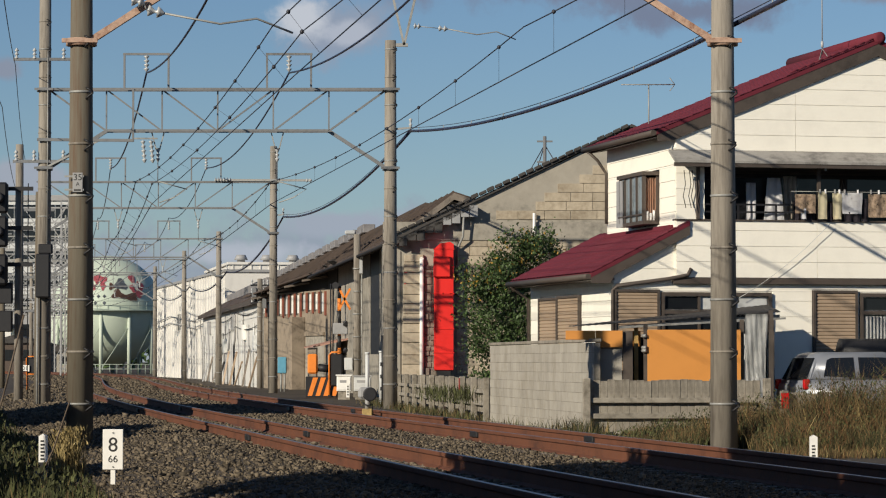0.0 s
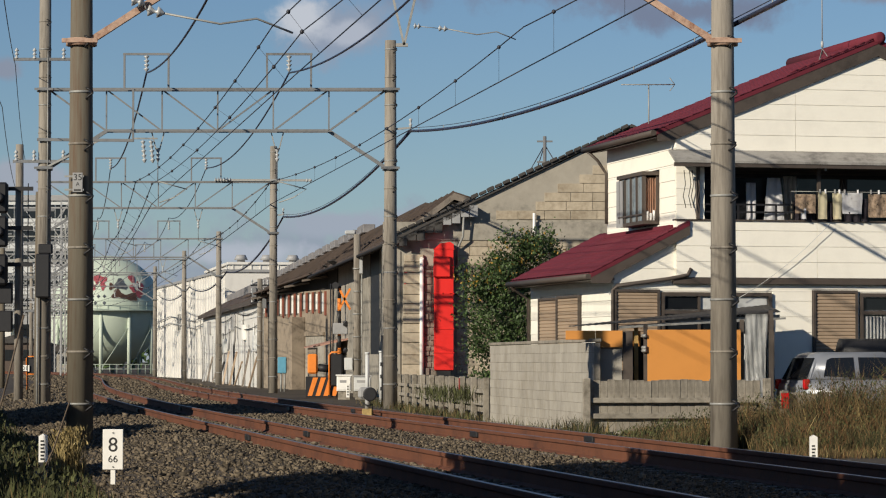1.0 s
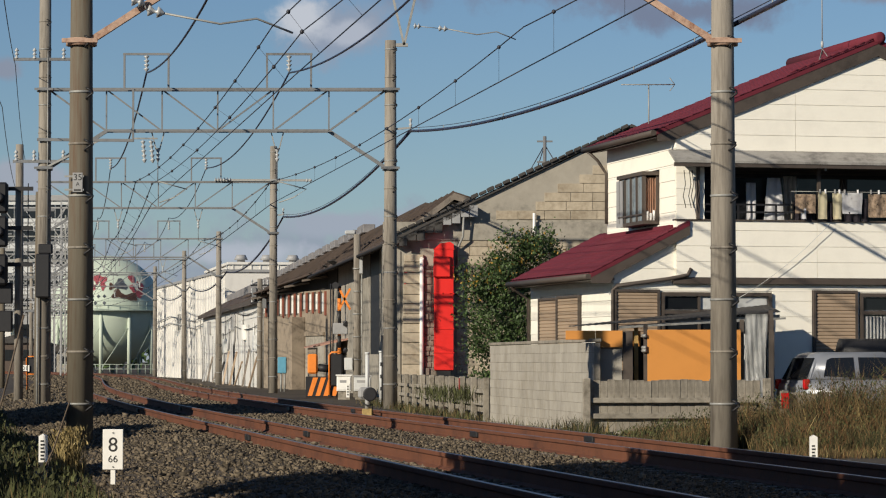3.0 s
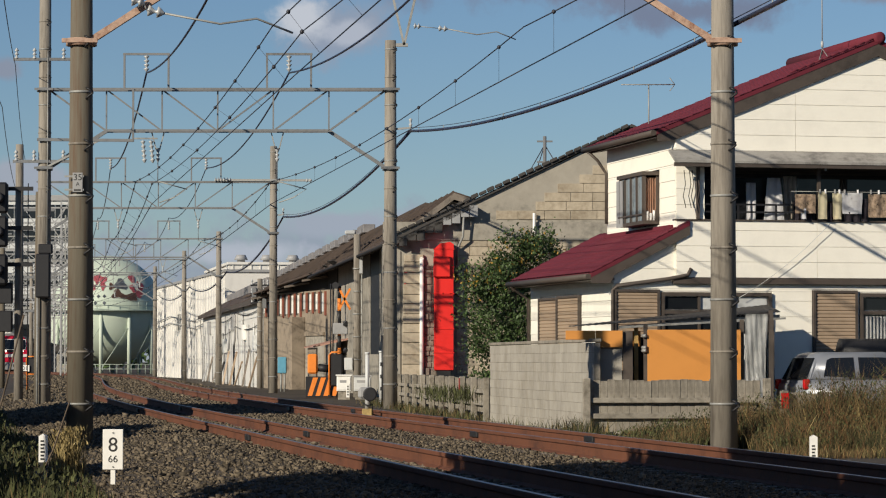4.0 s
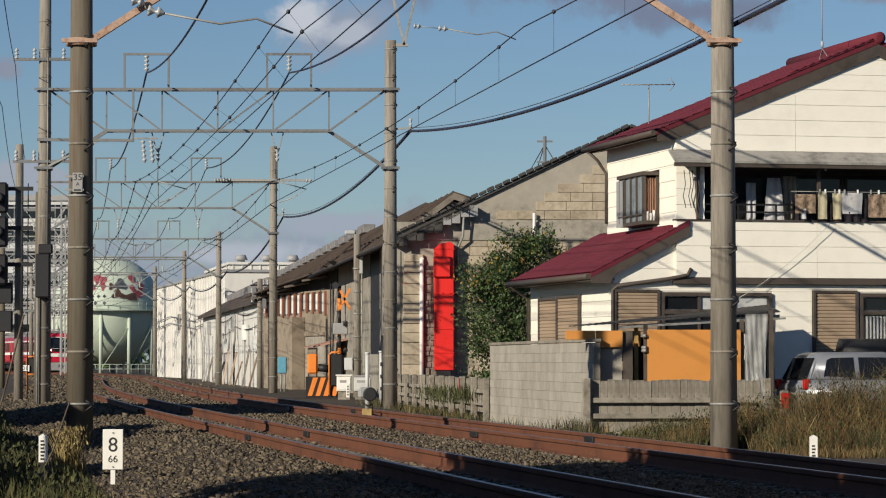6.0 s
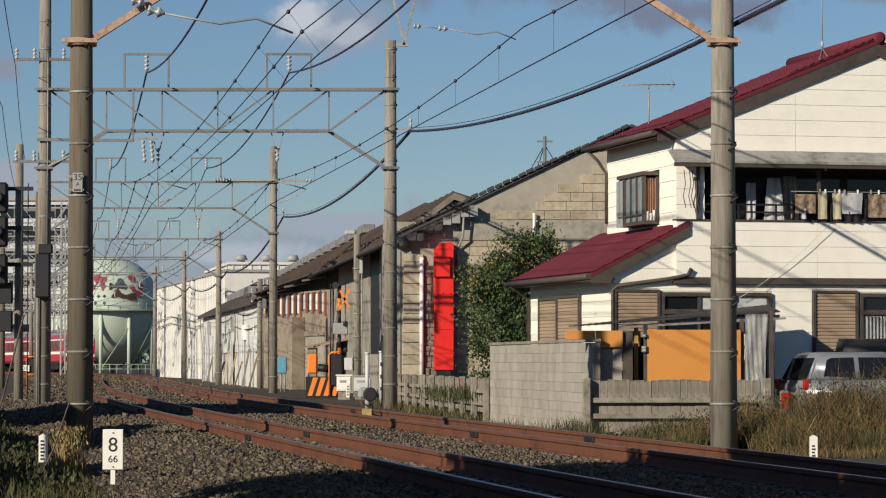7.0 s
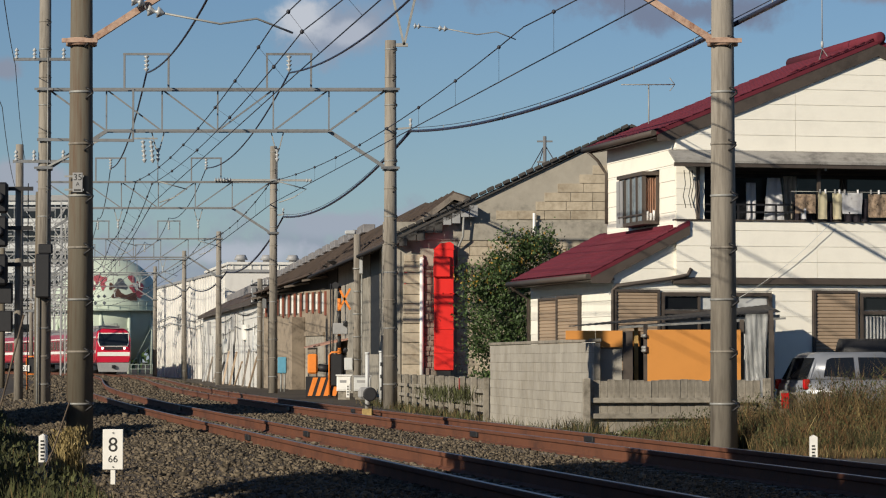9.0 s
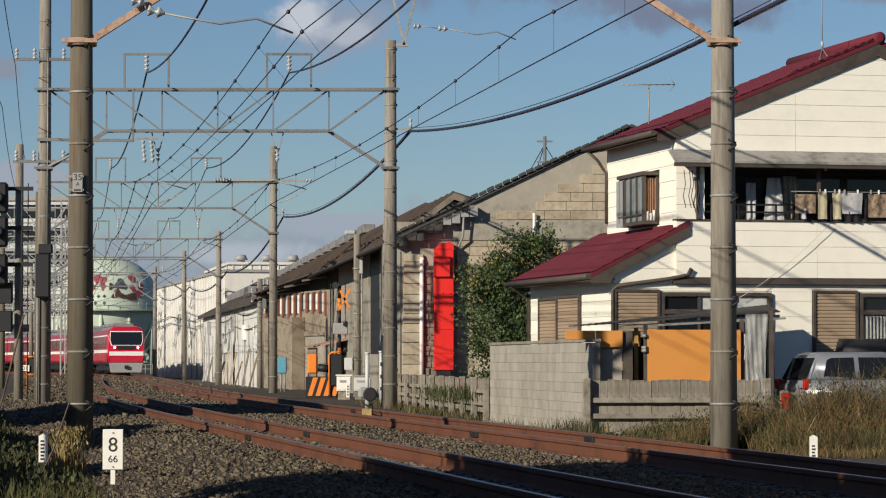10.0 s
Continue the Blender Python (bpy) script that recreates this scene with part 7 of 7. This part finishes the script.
def tree():
    X, Y = 1.95, 83.0
    t = thing("tree", pose(X, Y, 0), "dense dark evergreen tree with some orange leaves", "tree")
    rng = np.random.RandomState(6)
    bm = bmesh.new()
    tube(bm, [(0, 0, -.1), (.05, 0, 1.2), (-.05, .1, 2.4), (.1, 0, 3.6)], .11, 8)
    part("trunk", bm, M_BARK, t)
    ends = []
    for i in range(22):
        z = rng.uniform(.9, 3.3)
        a = rng.uniform(0, 6.28)
        L = rng.uniform(.7, 1.6)
        e = Vector((math.cos(a) * L, math.sin(a) * L * .8, z + rng.uniform(.3, 1.3)))
        part("limb", tube(bmesh.new(), [(0, 0, z), e * .5 + Vector((0, 0, z * .5 + .05)), e], .03, 5), M_BARK, t)
        ends.append(e)
    for k in range(80):
        # outline: widest low down, uneven top
        z = rng.uniform(.7, 4.95)
        w = 1.42 if z < 2.6 else 1.42 - (z - 2.6) * .22
        a = rng.uniform(0, 6.28)
        r = w * math.sqrt(rng.rand())
        ends.append(Vector((math.cos(a) * r + (.3 if z > 3 else 0) * (z - 3), math.sin(a) * r * .8, z)))
    for nm, m, cnt, lab in (("crown", M_LEAF, 240, "dark green leaves"), ("orange_leaves", M_LEAF_Y, 26, "scattered orange leaves")):
        V, F = [], []
        for j, e in enumerate(ends):
            if nm != "crown" and not (e.z > 3.4):
                continue
            c = cnt if nm == "crown" else 14
            pos = np.array(e) + rng.normal(0, .19, (c, 3))
            for q in pos:
                d1 = rng.normal(0, 1, 3)
                d1 /= np.linalg.norm(d1)
                d2 = np.cross(d1, rng.normal(0, 1, 3))
                d2 /= np.linalg.norm(d2)
                s = rng.uniform(.035, .07)
                b = len(V)
                V += [tuple(q - d1 * s), tuple(q + d2 * s * .45), tuple(q + d1 * s), tuple(q - d2 * s * .45)]
                F.append((b, b + 1, b + 2, b + 3))
        me = bpy.data.meshes.new(nm)
        me.from_pydata(V, [], F)
        me.materials.append(m)
        o = new(nm, me)
        o.parent = t
        tagged(o, lab, kind="stuff")


def ballast_stones():
    """Loose crushed stones lying on the bed."""
    rng = np.random.RandomState(12)
    n = 150000
    y = np.concatenate([24 + 66 * rng.uniform(0, 1, 120000) ** 1.8, 88 + 170 * rng.uniform(0, 1, 30000) ** 1.2])
    off = rng.uniform(-SPACING - 3.6, 2.5, n)
    # height of the bed under each stone
    px = [-SPACING - 4.3, -SPACING - 3.2, -SPACING - 1.75, -SPACING - 0.9, -SPACING, -1.84, 0, 0.95, 1.6, 2.7, 3.2]
    pz = [-0.02, 0.03, 0.23, 0.24, 0.19, 0.21, 0.19, 0.24, 0.22, 0.02, -0.02]
    z = np.interp(off, px, pz)
    d = WAY_D(y / 100.0) / 100.0
    ln = np.sqrt(1 + d * d)
    x = WAY(y / 100.0) + off / ln
    yy = y - off * d / ln
    base = np.array([(a, b, c) for c in (-.62, .62) for a, b in ((-.62, -.62), (.62, -.62), (.62, .62), (-.62, .62))])
    tri = np.array([(0, 2, 1), (0, 3, 2), (4, 5, 6), (4, 6, 7), (0, 1, 5), (0, 5, 4), (1, 2, 6), (1, 6, 5), (2, 3, 7), (2, 7, 6), (3, 0, 4), (3, 4, 7)])
    nv = len(base)
    size = .007 + .031 * rng.beta(1.2, 3.4, n)
    size *= (1 + (y - 24) / 70) * np.where(off < -SPACING - 1.1, rng.choice([.5, .7, 1.35], n), 1.0)
    V = (base[None] * (1 + rng.uniform(-.5, .45, (n, nv, 1))) + rng.uniform(-.3, .3, (n, nv, 3))) * size[:, None, None]
    V *= rng.uniform(.55, 1.35, (n, 1, 3))
    a = rng.uniform(0, 6.28, n)
    c, s = np.cos(a)[:, None], np.sin(a)[:, None]
    R = np.stack([V[:, :, 0] * c - V[:, :, 1] * s, V[:, :, 0] * s + V[:, :, 1] * c, V[:, :, 2] * .8], 2)
    R += np.stack([x, yy, z + size * .25], 1)[:, None, :]
    F = (np.arange(n)[:, None, None] * nv + tri[None]).reshape(-1, 3)
    me = bpy.data.meshes.new("ballast_stones")
    me.vertices.add(n * nv)
    me.vertices.foreach_set("co", R.reshape(-1))
    me.loops.add(F.size)
    me.loops.foreach_set("vertex_index", F.reshape(-1).astype(np.int32))
    me.polygons.add(len(F))
    me.polygons.foreach_set("loop_start", np.arange(0, F.size, 3, dtype=np.int32))
    me.update(calc_edges=True)
    me.validate()
    me.materials.append(M_STONE_CHIP)
    tagged(new("ballast_stones", me), "loose grey-brown crushed ballast stones", "ballast", kind="stuff")


def sleepers():
    src = None
    for off in (0.0, -SPACING):
        t = thing("sleeper_row", Matrix(), "weathered sleepers half sunk in ballast under the rails", "sleepers", "sleeper rows")
        for i in range(140):
            p, d = way(22 + i * .62, off)
            if src is None:
                o = src = part("sleeper", B(-1.0, 1.0, -.11, .11, .02, .208, .015), M_SLEEPER, t)
            else:
                o = new("sleeper", src.data)
                o.parent = t
            o.matrix_basis = Matrix.Translation(p) @ Matrix.Rotation(math.atan2(d.y, d.x) - math.pi / 2, 4, "Z")


def rail_joints():
    for off in (-SPACING - .567, -SPACING + .567, .567, -.567):
        for y in (42.0, 66.5):
            p, d = way(y + (off * 1.7) % 5, off)
            t = tagged(part("fishplate", B(-.05, .05, -.28, .28, .27, .36, .01), M_BLACK), "dark fishplate bolted to a rail joint", "rail joint", "rail joints")
            t.matrix_world = Matrix.Translation(p) @ Matrix.Rotation(math.atan2(d.y, d.x) - math.pi / 2, 4, "Z")


ground()
ballast()
unseen_shade_casters()
tracks()
overhead()
house()
laundry()
aerials()
plank_fence(2.72, 56.0, 6.18, 56.3, 0.1, 1.09, (0.71, 0.41), "weathered grey concrete plank fence by the orange shed", 0.14, None, 1)
plank_fence(1.16, 71.05, -1.85, 99.5, 0.2, 1.02, (0.72, 0.42), "weathered low concrete plank fence along the railway", 0.16, 2, 2)
plank_fence(6.4, 55.4, 7.4, 55.5, 0.1, 0.86, (0.5,), "weathered concrete fence stretch behind tall grass", 0.22, 0, 3)
carport()
car()
storehouse()
warehouse()
bent_wall()
white_annex()
halls()
gas_tank()
utility_poles()
yard_distance()
crossing_gear()
markers()
cables()
train()
tree()
vegetation()
rail_joints()
ballast_stones()
block_wall()
sleepers()
motions()
